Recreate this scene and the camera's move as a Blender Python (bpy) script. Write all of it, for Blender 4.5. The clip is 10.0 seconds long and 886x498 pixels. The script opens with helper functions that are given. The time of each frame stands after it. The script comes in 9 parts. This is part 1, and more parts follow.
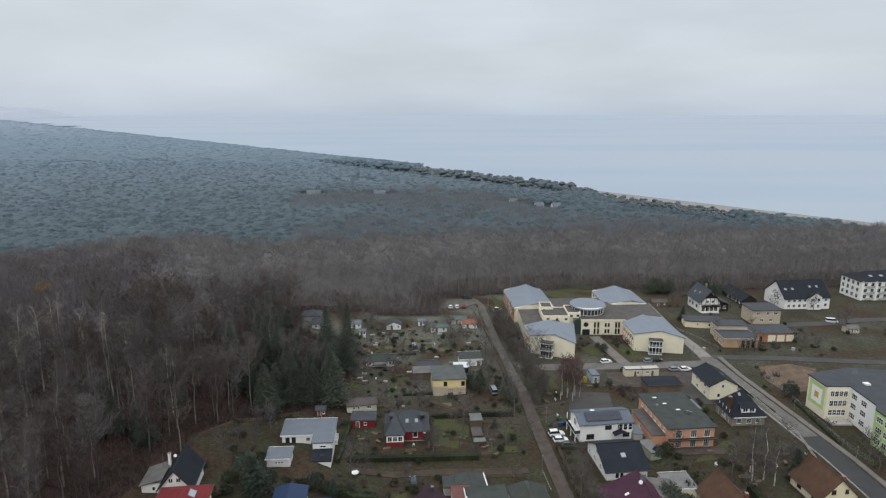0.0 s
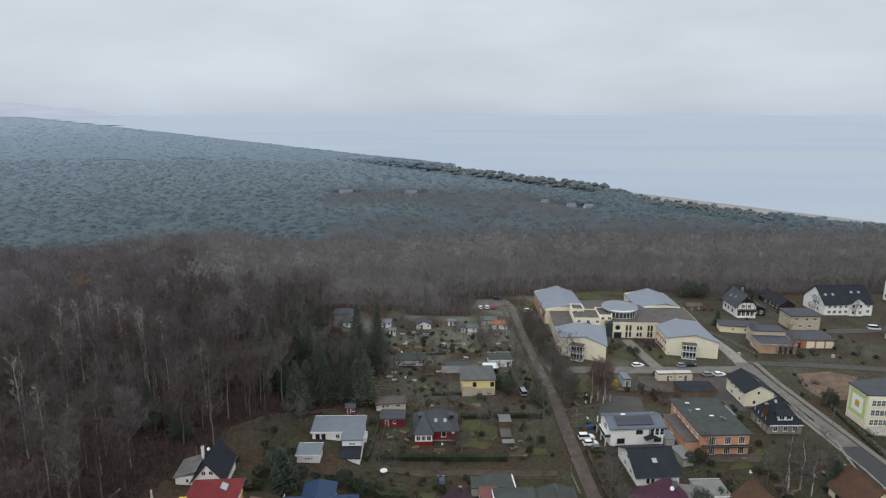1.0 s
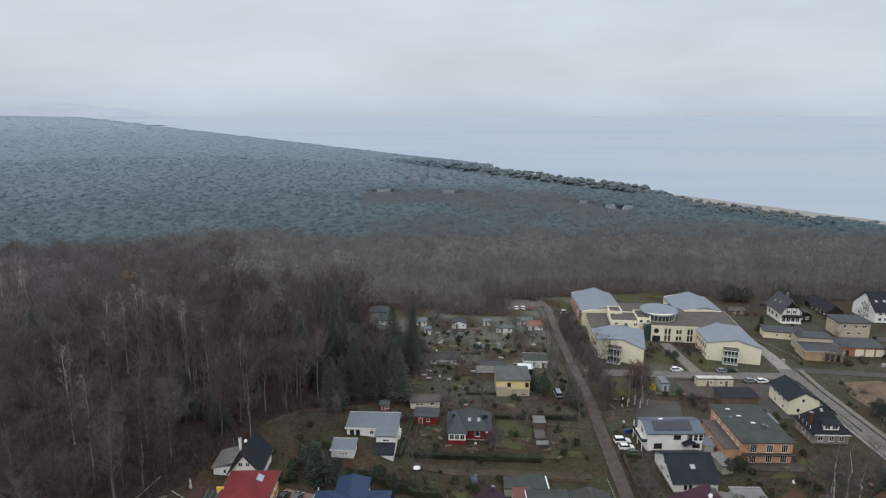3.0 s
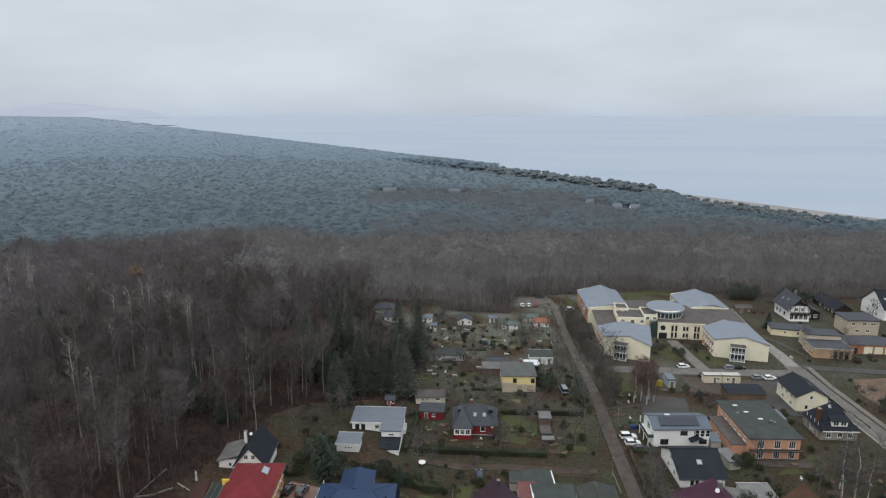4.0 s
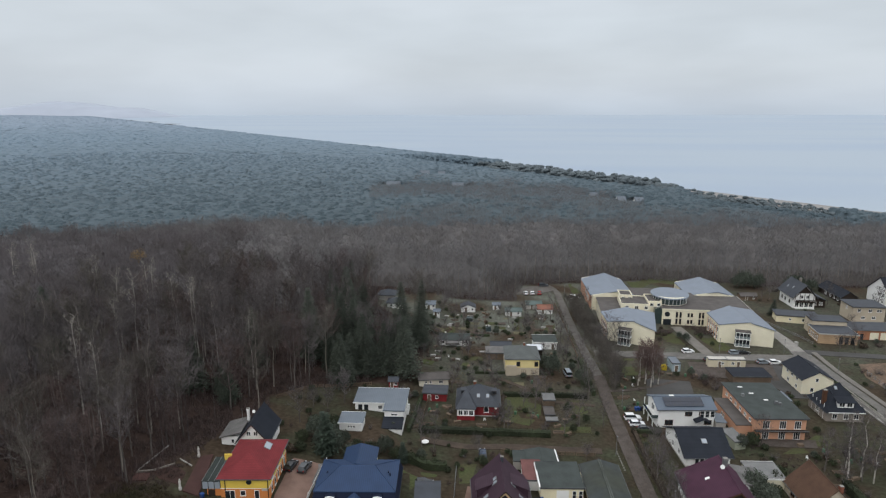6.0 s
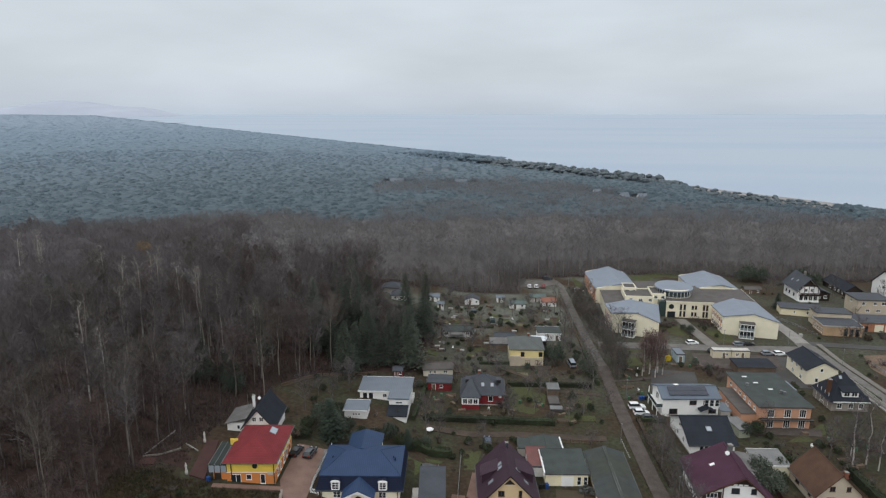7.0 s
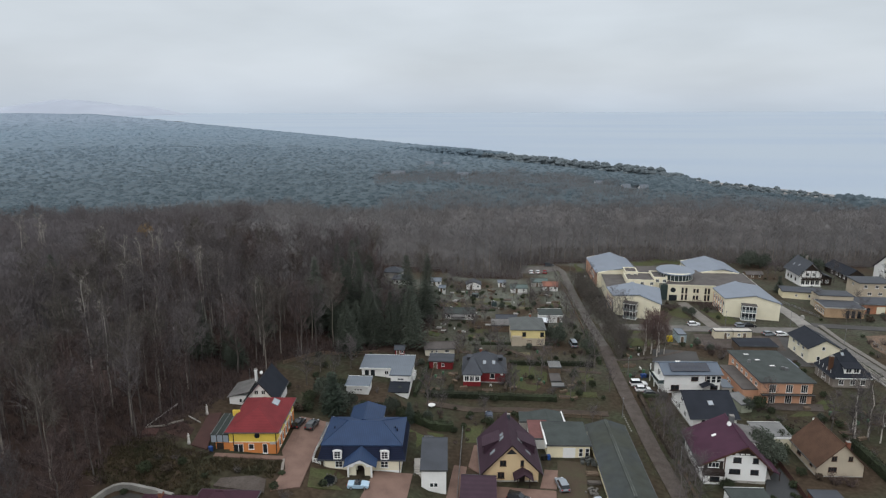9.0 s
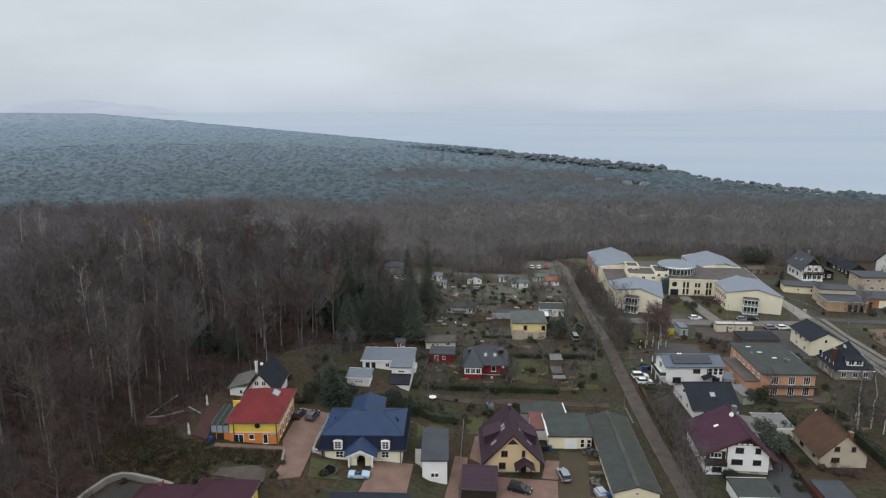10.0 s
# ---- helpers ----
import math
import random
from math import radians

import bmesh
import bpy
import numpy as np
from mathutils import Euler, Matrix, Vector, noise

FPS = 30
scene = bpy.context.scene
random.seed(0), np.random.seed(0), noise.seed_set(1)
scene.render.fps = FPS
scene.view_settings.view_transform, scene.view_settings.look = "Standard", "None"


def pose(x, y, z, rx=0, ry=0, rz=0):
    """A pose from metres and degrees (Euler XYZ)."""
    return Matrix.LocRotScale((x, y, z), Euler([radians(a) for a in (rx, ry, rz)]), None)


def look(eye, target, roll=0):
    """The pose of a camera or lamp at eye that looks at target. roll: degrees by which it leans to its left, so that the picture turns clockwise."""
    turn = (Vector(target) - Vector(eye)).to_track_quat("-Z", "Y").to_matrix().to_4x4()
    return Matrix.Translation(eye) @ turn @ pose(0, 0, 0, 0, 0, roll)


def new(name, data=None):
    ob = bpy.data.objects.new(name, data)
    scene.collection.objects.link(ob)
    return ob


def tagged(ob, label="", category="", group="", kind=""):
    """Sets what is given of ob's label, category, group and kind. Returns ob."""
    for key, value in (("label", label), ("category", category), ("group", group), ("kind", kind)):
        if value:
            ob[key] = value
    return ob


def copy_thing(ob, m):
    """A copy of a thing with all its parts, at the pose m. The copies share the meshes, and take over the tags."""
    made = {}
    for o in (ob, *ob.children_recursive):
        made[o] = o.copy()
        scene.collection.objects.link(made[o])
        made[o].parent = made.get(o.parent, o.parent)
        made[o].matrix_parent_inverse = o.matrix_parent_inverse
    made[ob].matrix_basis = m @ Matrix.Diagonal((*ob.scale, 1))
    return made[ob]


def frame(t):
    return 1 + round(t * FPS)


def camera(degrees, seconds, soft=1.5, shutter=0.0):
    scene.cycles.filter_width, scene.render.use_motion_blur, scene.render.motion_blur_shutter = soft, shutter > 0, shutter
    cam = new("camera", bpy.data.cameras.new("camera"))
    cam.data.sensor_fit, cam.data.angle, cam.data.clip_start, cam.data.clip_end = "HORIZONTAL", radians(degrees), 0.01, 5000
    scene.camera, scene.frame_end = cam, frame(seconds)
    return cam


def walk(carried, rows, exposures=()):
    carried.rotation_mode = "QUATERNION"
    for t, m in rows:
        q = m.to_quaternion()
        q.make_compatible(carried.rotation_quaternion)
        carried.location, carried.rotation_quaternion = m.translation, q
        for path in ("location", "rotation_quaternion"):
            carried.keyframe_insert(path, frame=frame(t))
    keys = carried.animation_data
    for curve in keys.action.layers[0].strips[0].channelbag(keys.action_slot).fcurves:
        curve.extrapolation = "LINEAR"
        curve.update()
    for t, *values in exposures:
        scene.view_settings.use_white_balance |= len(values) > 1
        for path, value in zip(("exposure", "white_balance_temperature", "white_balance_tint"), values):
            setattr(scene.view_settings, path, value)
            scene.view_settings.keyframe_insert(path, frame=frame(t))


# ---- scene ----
cam = camera(69.5, 10.0, 1.25)
METRES, EYE, TILT, LEAN, TURN = 19.0, 92.5, -13.0, 0.0, 0.0
ROWS = [
    (0.0, 0.0, 0.0, 0.0, 0.0, 0.0, 0.0),
    (0.5, -0.003, 0.0006, 0.0008, 1.09, 0.01, -0.27),
    (1.0, 0.001, 0.0012, -0.0017, 2.76, -0.0, -0.66),
    (1.5, 0.0051, 0.0025, -0.0037, 4.15, -0.02, -0.98),
    (2.0, 0.0085, 0.0018, -0.0084, 4.84, 0.01, -1.14),
    (2.5, 0.01, 0.0044, -0.0112, 5.52, -0.01, -1.31),
    (4.0, 0.0176, 0.0239, -0.1159, 6.6, 0.02, -1.53),
    (4.5, 0.02, 0.0343, -0.177, 6.7, 0.02, -1.55),
    (5.0, 0.0235, 0.0468, -0.2474, 6.75, 0.02, -1.55),
    (5.5, 0.0267, 0.059, -0.3221, 6.79, -0.0, -1.53),
    (7.0, 0.0006, 0.0393, -0.5563, 7.15, -0.04, -1.62),
    (7.5, -0.0028, 0.0254, -0.6372, 7.19, -0.05, -1.59),
    (8.0, -0.0014, 0.0214, -0.716, 7.22, -0.09, -1.56),
    (8.5, 0.0055, 0.025, -0.79, 7.24, -0.11, -1.54),
    (9.0, 0.0098, 0.0332, -0.865, 7.28, -0.15, -1.51),
    (9.5, 0.0116, 0.0483, -0.9373, 7.32, -0.15, -1.48),
    (10.0, 0.0087, 0.0624, -0.9732, 7.36, -0.19, -1.48),
]
walk(cam, [(t, pose(0, 0, EYE, TILT, LEAN, TURN) @ pose(METRES * x, METRES * y, METRES * z, 90 + pitch, roll, yaw)) for t, x, y, z, yaw, pitch, roll in ROWS])

# ---- light: an overcast winter sky, brightest overhead ----
world = bpy.data.worlds.new("overcast_sky")
scene.world = world
world.use_nodes = True
wn, wl = world.node_tree.nodes, world.node_tree.links
wn.clear()
w_out = wn.new("ShaderNodeOutputWorld")
w_bg = wn.new("ShaderNodeBackground")
w_sky = wn.new("ShaderNodeTexSky")
w_sky.sky_type, w_sky.sun_disc = "NISHITA", False
SUN_EL, SUN_ROT = 38.0, 200.0
w_sky.sun_elevation, w_sky.sun_rotation = radians(SUN_EL), radians(SUN_ROT)
w_co = wn.new("ShaderNodeTexCoord")
w_sep = wn.new("ShaderNodeSeparateXYZ")
wl.new(w_co.outputs["Generated"], w_sep.inputs[0])
w_ramp = wn.new("ShaderNodeValToRGB")
w_map = wn.new("ShaderNodeMapRange")
w_map.inputs["From Min"].default_value, w_map.inputs["From Max"].default_value = -0.25, 1.0
wl.new(w_sep.outputs["Z"], w_map.inputs["Value"])
wl.new(w_map.outputs[0], w_ramp.inputs[0])
stops = [(-0.25, (0.36, 0.42, 0.50)), (-0.03, (0.46, 0.54, 0.64)), (0.0, (0.54, 0.605, 0.69)), (0.05, (0.578, 0.628, 0.69)),
         (0.12, (0.60, 0.65, 0.70)), (0.3, (0.76, 0.80, 0.85)), (1.0, (1.50, 1.53, 1.57))]
els = w_ramp.color_ramp.elements
while len(els) < len(stops):
    els.new(0.5)
for e, (z, c) in zip(els, stops):
    e.position, e.color = (z + 0.25) / 1.25, (*c, 1)
# drifting cloud: wide soft streaks
w_mp = wn.new("ShaderNodeMapping")
w_mp.inputs["Scale"].default_value = (2.2, 2.2, 9.0)
w_ns = wn.new("ShaderNodeTexNoise")
w_ns.inputs["Scale"].default_value, w_ns.inputs["Detail"].default_value = 1.3, 4.0
wl.new(w_co.outputs["Generated"], w_mp.inputs[0])
wl.new(w_mp.outputs[0], w_ns.inputs["Vector"])
w_cl = wn.new("ShaderNodeMapRange")
w_cl.inputs["From Min"].default_value, w_cl.inputs["From Max"].default_value = 0.3, 0.72
w_cl.inputs["To Min"].default_value, w_cl.inputs["To Max"].default_value = 0.90, 1.08
wl.new(w_ns.outputs["Fac"], w_cl.inputs["Value"])
w_mul = wn.new("ShaderNodeMix")
w_mul.data_type, w_mul.blend_type = "RGBA", "MULTIPLY"
w_mul.inputs["Factor"].default_value = 1.0
wl.new(w_ramp.outputs[0], w_mul.inputs["A"])
wl.new(w_cl.outputs[0], w_mul.inputs["B"])
# a little clear sky shines through the cover
w_add = wn.new("ShaderNodeMix")
w_add.data_type, w_add.blend_type = "RGBA", "MIX"
w_add.inputs["Factor"].default_value = 0.008
wl.new(w_mul.outputs["Result"], w_add.inputs["A"])
wl.new(w_sky.outputs[0], w_add.inputs["B"])
wl.new(w_add.outputs["Result"], w_bg.inputs["Color"])
w_bg.inputs["Strength"].default_value = 1.0
wl.new(w_bg.outputs[0], w_out.inputs[0])

sun_data = bpy.data.lights.new("sun", "SUN")
sun_data.energy, sun_data.angle, sun_data.color = 0.7, radians(25), (1.0, 0.97, 0.93)
sun = new("sun", sun_data)
sun.matrix_world = look((-60, -160, 130), (0, 0, 0))


# ---- materials ----
def mat(name, col, rough=0.85, var=0.18, scale=1.0, fine=9.0, bump=0.15, metal=0.0, col2=None, rnd=0.0, island=0.0, wave=None, spec=0.3):
    """A surface with broad stains, fine grain and slight relief. wave: (spacing in metres, axis, strength) for ribs or courses."""
    m = bpy.data.materials.new(name)
    m.use_nodes = True
    n, l = m.node_tree.nodes, m.node_tree.links
    b = n["Principled BSDF"]
    b.inputs["Roughness"].default_value, b.inputs["Metallic"].default_value = rough, metal
    b.inputs["Specular IOR Level"].default_value = spec
    co = n.new("ShaderNodeTexCoord")
    big, small = n.new("ShaderNodeTexNoise"), n.new("ShaderNodeTexNoise")
    big.inputs["Scale"].default_value, big.inputs["Detail"].default_value = 0.35 * scale, 4.0
    small.inputs["Scale"].default_value, small.inputs["Detail"].default_value = fine * scale, 3.0
    for t in (big, small):
        l.new(co.outputs["Object"], t.inputs["Vector"])
    c2 = col2 or tuple(c * (1 - 1.6 * var) for c in col)
    mix = n.new("ShaderNodeMix")
    mix.data_type = "RGBA"
    rg = n.new("ShaderNodeMapRange")
    rg.inputs["From Min"].default_value, rg.inputs["From Max"].default_value = 0.35, 0.68
    l.new(big.outputs["Fac"], rg.inputs["Value"])
    l.new(rg.outputs[0], mix.inputs["Factor"])
    mix.inputs["A"].default_value, mix.inputs["B"].default_value = (*col, 1), (*c2, 1)
    last = mix.outputs["Result"]
    gr = n.new("ShaderNodeMapRange")
    gr.inputs["From Min"].default_value, gr.inputs["From Max"].default_value = 0.25, 0.75
    gr.inputs["To Min"].default_value, gr.inputs["To Max"].default_value = 1 - var, 1 + var
    l.new(small.outputs["Fac"], gr.inputs["Value"])
    hsv = n.new("ShaderNodeHueSaturation")
    l.new(last, hsv.inputs["Color"])
    value = gr.outputs[0]
    for amount, node, out in ((rnd, "ShaderNodeObjectInfo", "Random"), (island, "ShaderNodeNewGeometry", "Random Per Island")):
        if amount:
            src, mr, mu = n.new(node), n.new("ShaderNodeMapRange"), n.new("ShaderNodeMath")
            mr.inputs["To Min"].default_value, mr.inputs["To Max"].default_value = 1 - amount, 1 + amount
            l.new(src.outputs[out], mr.inputs["Value"])
            mu.operation = "MULTIPLY"
            l.new(mr.outputs[0], mu.inputs[0])
            l.new(value, mu.inputs[1])
            value = mu.outputs[0]
    l.new(value, hsv.inputs["Value"])
    l.new(hsv.outputs[0], b.inputs["Base Color"])
    height = small.outputs["Fac"]
    if wave:
        wv = n.new("ShaderNodeTexWave")
        wv.bands_direction = wave[1]
        wv.inputs["Scale"].default_value = 0.314 / wave[0]
        wv.inputs["Distortion"].default_value = 0.15
        l.new(co.outputs["Object"], wv.inputs["Vector"])
        height = wv.outputs["Fac"]
        dk = n.new("ShaderNodeMapRange")
        dk.inputs["To Min"].default_value, dk.inputs["To Max"].default_value = 1 - wave[2], 1 + 0.3 * wave[2]
        mu = n.new("ShaderNodeMath")
        mu.operation = "MULTIPLY"
        l.new(wv.outputs["Fac"], dk.inputs["Value"])
        l.new(dk.outputs[0], mu.inputs[0])
        l.new(value, mu.inputs[1])
        l.new(mu.outputs[0], hsv.inputs["Value"])
    bp = n.new("ShaderNodeBump")
    bp.inputs["Strength"].default_value, bp.inputs["Distance"].default_value = bump, 0.05
    l.new(height, bp.inputs["Height"])
    l.new(bp.outputs[0], b.inputs["Normal"])
    return m


def glass(name, col=(0.02, 0.025, 0.03)):
    m = mat(name, col, 0.12, 0.1, 2.0, 4.0, 0.03, spec=0.6)
    return m


PANE = glass("window_glass")
GREENGLASS = glass("greenish_glass", (0.045, 0.065, 0.065))
WHITE = mat("white_render", (0.80, 0.80, 0.78), var=0.05)
CREAM = mat("cream_render", (0.74, 0.67, 0.47), var=0.06)
CREAM2 = mat("pale_cream_render", (0.76, 0.71, 0.55), var=0.06)
YELLOW = mat("yellow_render", (0.72, 0.52, 0.09), var=0.07)
ORANGE = mat("orange_render", (0.6, 0.22, 0.065), var=0.07)
SALMON = mat("salmon_render", (0.56, 0.31, 0.20), var=0.08)
REDWOOD = mat("red_painted_boards", (0.215, 0.022, 0.026), var=0.12, wave=(0.14, "Z", 0.25))
BEIGE = mat("beige_render", (0.48, 0.415, 0.32), var=0.08)
PALE_CREAM = mat("off_white_render", (0.62, 0.59, 0.49), var=0.08)
OCHRE = mat("ochre_brick", (0.46, 0.32, 0.20), var=0.12, wave=(0.075, "Z", 0.2))
STONE = mat("rough_stone", (0.28, 0.25, 0.22), var=0.2)
GREY_RENDER = mat("grey_render", (0.42, 0.40, 0.37), var=0.1)
LIME = mat("lime_green_render", (0.45, 0.60, 0.24), var=0.06)
DARKWOOD = mat("dark_brown_boards", (0.035, 0.025, 0.02), var=0.2, wave=(0.16, "Z", 0.2))
FRAME = mat("white_frame_paint", (0.78, 0.78, 0.76), 0.5, var=0.04)
BROWNFRAME = mat("brown_frame_paint", (0.10, 0.05, 0.03), 0.5)
ZINC = mat("dull_zinc", (0.10, 0.105, 0.11), 0.6, metal=0.3)
# far sheet paled with haze in its colour, near slope sheet left darker
SHEET_BARE = mat("haze_pale_twig_thatch", (0.114, 0.109, 0.108), 0.95, 0.25, 0.3, 1.5, 0.5, col2=(0.104, 0.096, 0.095))
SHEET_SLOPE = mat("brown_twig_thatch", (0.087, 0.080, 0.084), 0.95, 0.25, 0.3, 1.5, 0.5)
# twig colour lightened for haze and against the shade at the wood's edge
TWIG_HAZE = mat("haze_lightened_twigs", (0.168, 0.150, 0.141), 0.95, 0.25, 0.15, island=0.3)
METAL = mat("galvanised_metal", (0.22, 0.225, 0.23), 0.55, metal=0.4)
GREY_STONE = mat("weathered_concrete", (0.25, 0.24, 0.22), var=0.2)
CONCRETE = mat("concrete", (0.36, 0.35, 0.33), var=0.12)
ROADCONC = mat("worn_concrete_road", (0.25, 0.238, 0.22), 0.9, 0.14)
PALE_CONCRETE = mat("pale_concrete", (0.50, 0.48, 0.44), var=0.12)
R_RED = mat("red_roof_tiles", (0.178, 0.03, 0.034), 0.75, 0.14, wave=(0.17, "Z", 0.14), spec=0.15)
R_BLUE = mat("blue_metal_roof", (0.022, 0.046, 0.105), 0.55, 0.1, wave=(0.4, "X", 0.16), spec=0.25)
R_NAVY = mat("dark_blue_mansard_tiles", (0.009, 0.014, 0.036), 0.7, 0.15, wave=(0.3, "Z", 0.3), spec=0.15)
R_DARK = mat("anthracite_roof_tiles", (0.022, 0.026, 0.035), 0.75, 0.15, wave=(0.17, "Z", 0.12), spec=0.15)
R_SLATE = mat("slate_grey_roof", (0.05, 0.056, 0.068), 0.65, 0.15, wave=(0.17, "Z", 0.1))
R_GREY = mat("grey_metal_roof", (0.13, 0.155, 0.185), 0.5, 0.08, wave=(0.5, "X", 0.12), spec=0.4)
R_CLINIC = mat("pale_blue_grey_metal_roof", (0.175, 0.205, 0.25), 0.5, 0.07, wave=(0.6, "X", 0.08), spec=0.4)
R_FELT = mat("grey_green_roofing_felt", (0.05, 0.06, 0.057), 0.85, 0.18)
R_FELT2 = mat("brown_grey_roofing_felt", (0.10, 0.09, 0.085), 0.85, 0.18)
R_PURPLE = mat("dark_plum_roof_tiles", (0.057, 0.024, 0.036), 0.7, 0.16, wave=(0.17, "Z", 0.14), spec=0.15)
R_PLUM = mat("blackish_plum_roof_tiles", (0.048, 0.026, 0.039), 0.65, 0.16, wave=(0.17, "Z", 0.14), spec=0.2)
R_MAUVE = mat("purple_plum_roof_tiles", (0.066, 0.026, 0.046), 0.7, 0.16, wave=(0.17, "Z", 0.14), spec=0.15)
R_MOSS = mat("mossy_roofing_felt", (0.042, 0.049, 0.050), 0.88, 0.2, 0.4, 1.2, col2=(0.045, 0.050, 0.040))
R_BROWN = mat("brown_roof_tiles", (0.105, 0.062, 0.043), 0.85, 0.2, wave=(0.17, "Z", 0.14), spec=0.12)
R_ETERNIT = mat("weathered_corrugated_sheet", (0.16, 0.155, 0.15), 0.8, 0.22, wave=(0.18, "X", 0.2))
R_TEAL = mat("teal_grey_roofing_sheet", (0.10, 0.135, 0.128), 0.7, 0.15, wave=(0.18, "X", 0.12))
R_ZINCGREY = mat("greenish_grey_roof_sheet", (0.098, 0.107, 0.105), 0.7, 0.15, wave=(0.3, "X", 0.1))
R_PALE = mat("pale_weathered_sheet", (0.18, 0.182, 0.18), 0.7, 0.18, wave=(0.18, "X", 0.15))
R_SOLAR = mat("solar_cells", (0.012, 0.018, 0.035), 0.25, 0.1, wave=(0.5, "X", 0.3), spec=0.6)
ASPHALT = mat("worn_asphalt", (0.07, 0.068, 0.066), 0.9, 0.14, 0.6)
NEW_ASPHALT = mat("dark_asphalt", (0.05, 0.052, 0.055), 0.85, 0.12, 0.6)
GRAVEL = mat("brown_gravel_lane", (0.084, 0.071, 0.063), 0.95, 0.3, 1.2, 3.0, col2=(0.058, 0.046, 0.039))
DIRT = mat("bare_earth", (0.07, 0.052, 0.04), 0.95, 0.25, 0.8)
PAVER = mat("red_brown_pavers", (0.195, 0.125, 0.10), 0.9, 0.16, 1.0)
SLABS = mat("pale_paving_slabs", (0.17, 0.158, 0.142), 0.9, 0.12, 1.0)
BARK = mat("grey_brown_bark", (0.125, 0.110, 0.099), 0.95, 0.25, 1.5, rnd=0.3)
BIRCHBARK = mat("white_birch_bark", (0.58, 0.54, 0.50), 0.9, 0.3, 2.0, col2=(0.16, 0.14, 0.12))
TWIG = mat("bare_twigs", (0.111, 0.099, 0.098), 0.95, 0.25, 0.3, island=0.35, rnd=0.2, col2=(0.069, 0.060, 0.060))
TWIG_RED = mat("reddish_bare_twigs", (0.090, 0.066, 0.062), 0.95, 0.25, 0.3, island=0.35, rnd=0.2)
# near slope tone; the two far tones below are paled for haze
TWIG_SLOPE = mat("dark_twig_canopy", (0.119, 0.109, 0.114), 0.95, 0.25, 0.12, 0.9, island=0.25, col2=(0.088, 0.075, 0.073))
TWIG_FAR = mat("haze_grey_twig_canopy", (0.148, 0.143, 0.145), 0.95, 0.2, 0.1, 0.9, island=0.15, col2=(0.138, 0.133, 0.138))
TWIG_FAR2 = mat("haze_brown_twig_canopy", (0.143, 0.135, 0.133), 0.95, 0.2, 0.1, 0.9, island=0.15, col2=(0.134, 0.124, 0.123))
PALEBARK = mat("pale_grey_bark", (0.23, 0.205, 0.175), 0.95, 0.25, 1.5, rnd=0.25)
NEEDLE = mat("dark_spruce_needles", (0.062, 0.074, 0.056), 0.9, 0.25, 0.5, island=0.35, rnd=0.2)
# needle colours grow paler and bluer with distance: haze put into the colour
PINE_HAZE_TINTS = [(0.059, 0.083, 0.096), (0.083, 0.113, 0.133), (0.107, 0.147, 0.179), (0.145, 0.200, 0.249), (0.212, 0.268, 0.330)]


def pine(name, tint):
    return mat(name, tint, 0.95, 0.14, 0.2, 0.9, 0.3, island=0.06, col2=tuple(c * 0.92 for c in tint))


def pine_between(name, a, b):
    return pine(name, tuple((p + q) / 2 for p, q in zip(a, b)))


PINE, PINE_HAZY, PINE_MID, PINE_FAR, PINE_RIM = [pine(n, t) for n, t in zip(("pine_needles_haze_1", "pine_needles_haze_3", "pine_needles_haze_5", "pine_needles_haze_7", "pine_needles_haze_9"), PINE_HAZE_TINTS)]
HAZE_TONES = [(400, PINE, "pines of haze tint 1"), (500, pine_between("pine_needles_haze_2", PINE_HAZE_TINTS[0], PINE_HAZE_TINTS[1]), "pines of haze tint 2"), (640, PINE_HAZY, "pines of haze tint 3"),
         (780, pine_between("pine_needles_haze_4", PINE_HAZE_TINTS[1], PINE_HAZE_TINTS[2]), "pines of haze tint 4"), (1000, PINE_MID, "pines of haze tint 5"), (1350, pine_between("pine_needles_haze_6", PINE_HAZE_TINTS[2], PINE_HAZE_TINTS[3]), "pines of haze tint 6"),
         (1900, PINE_FAR, "pines of haze tint 7"), (2600, pine_between("pine_needles_haze_8", PINE_HAZE_TINTS[3], PINE_HAZE_TINTS[4]), "pines of haze tint 8"), (9e9, PINE_RIM, "pines of haze tint 9")]
# coast pines keep a single greyed tone, with the haze in their colour
PINE_COAST = mat("haze_grey_coast_needles", (0.116, 0.140, 0.152), 0.95, 0.18, 0.2, 0.9, 0.3, island=0.09, col2=(0.108, 0.130, 0.141))
PALETWIG = mat("pale_grey_twigs", (0.30, 0.275, 0.245), 0.95, 0.2, 0.3, island=0.3)
TWIG_TAN = mat("lichen_grey_twigs", (0.110, 0.098, 0.085), 0.95, 0.25, 0.3, island=0.35, rnd=0.2)
WHITEBARK = mat("chalky_bark", (0.44, 0.41, 0.37), 0.95, 0.25, 1.5, rnd=0.2)
LEAF = mat("evergreen_shrub_leaves", (0.034, 0.044, 0.022), 0.9, 0.3, 0.8, island=0.4, rnd=0.25)
LEAF_BROWN = mat("withered_brown_leaves", (0.068, 0.051, 0.037), 0.95, 0.3, 0.8, island=0.4, rnd=0.2)
TYRE = mat("black_rubber", (0.015, 0.015, 0.016), 0.8)
RIM = mat("alloy_rim", (0.4, 0.4, 0.42), 0.35, metal=0.8)
LAMPGLASS = mat("headlight_glass", (0.6, 0.62, 0.65), 0.15, spec=0.6)
TAILRED = mat("red_tail_lamp", (0.35, 0.01, 0.01), 0.2)
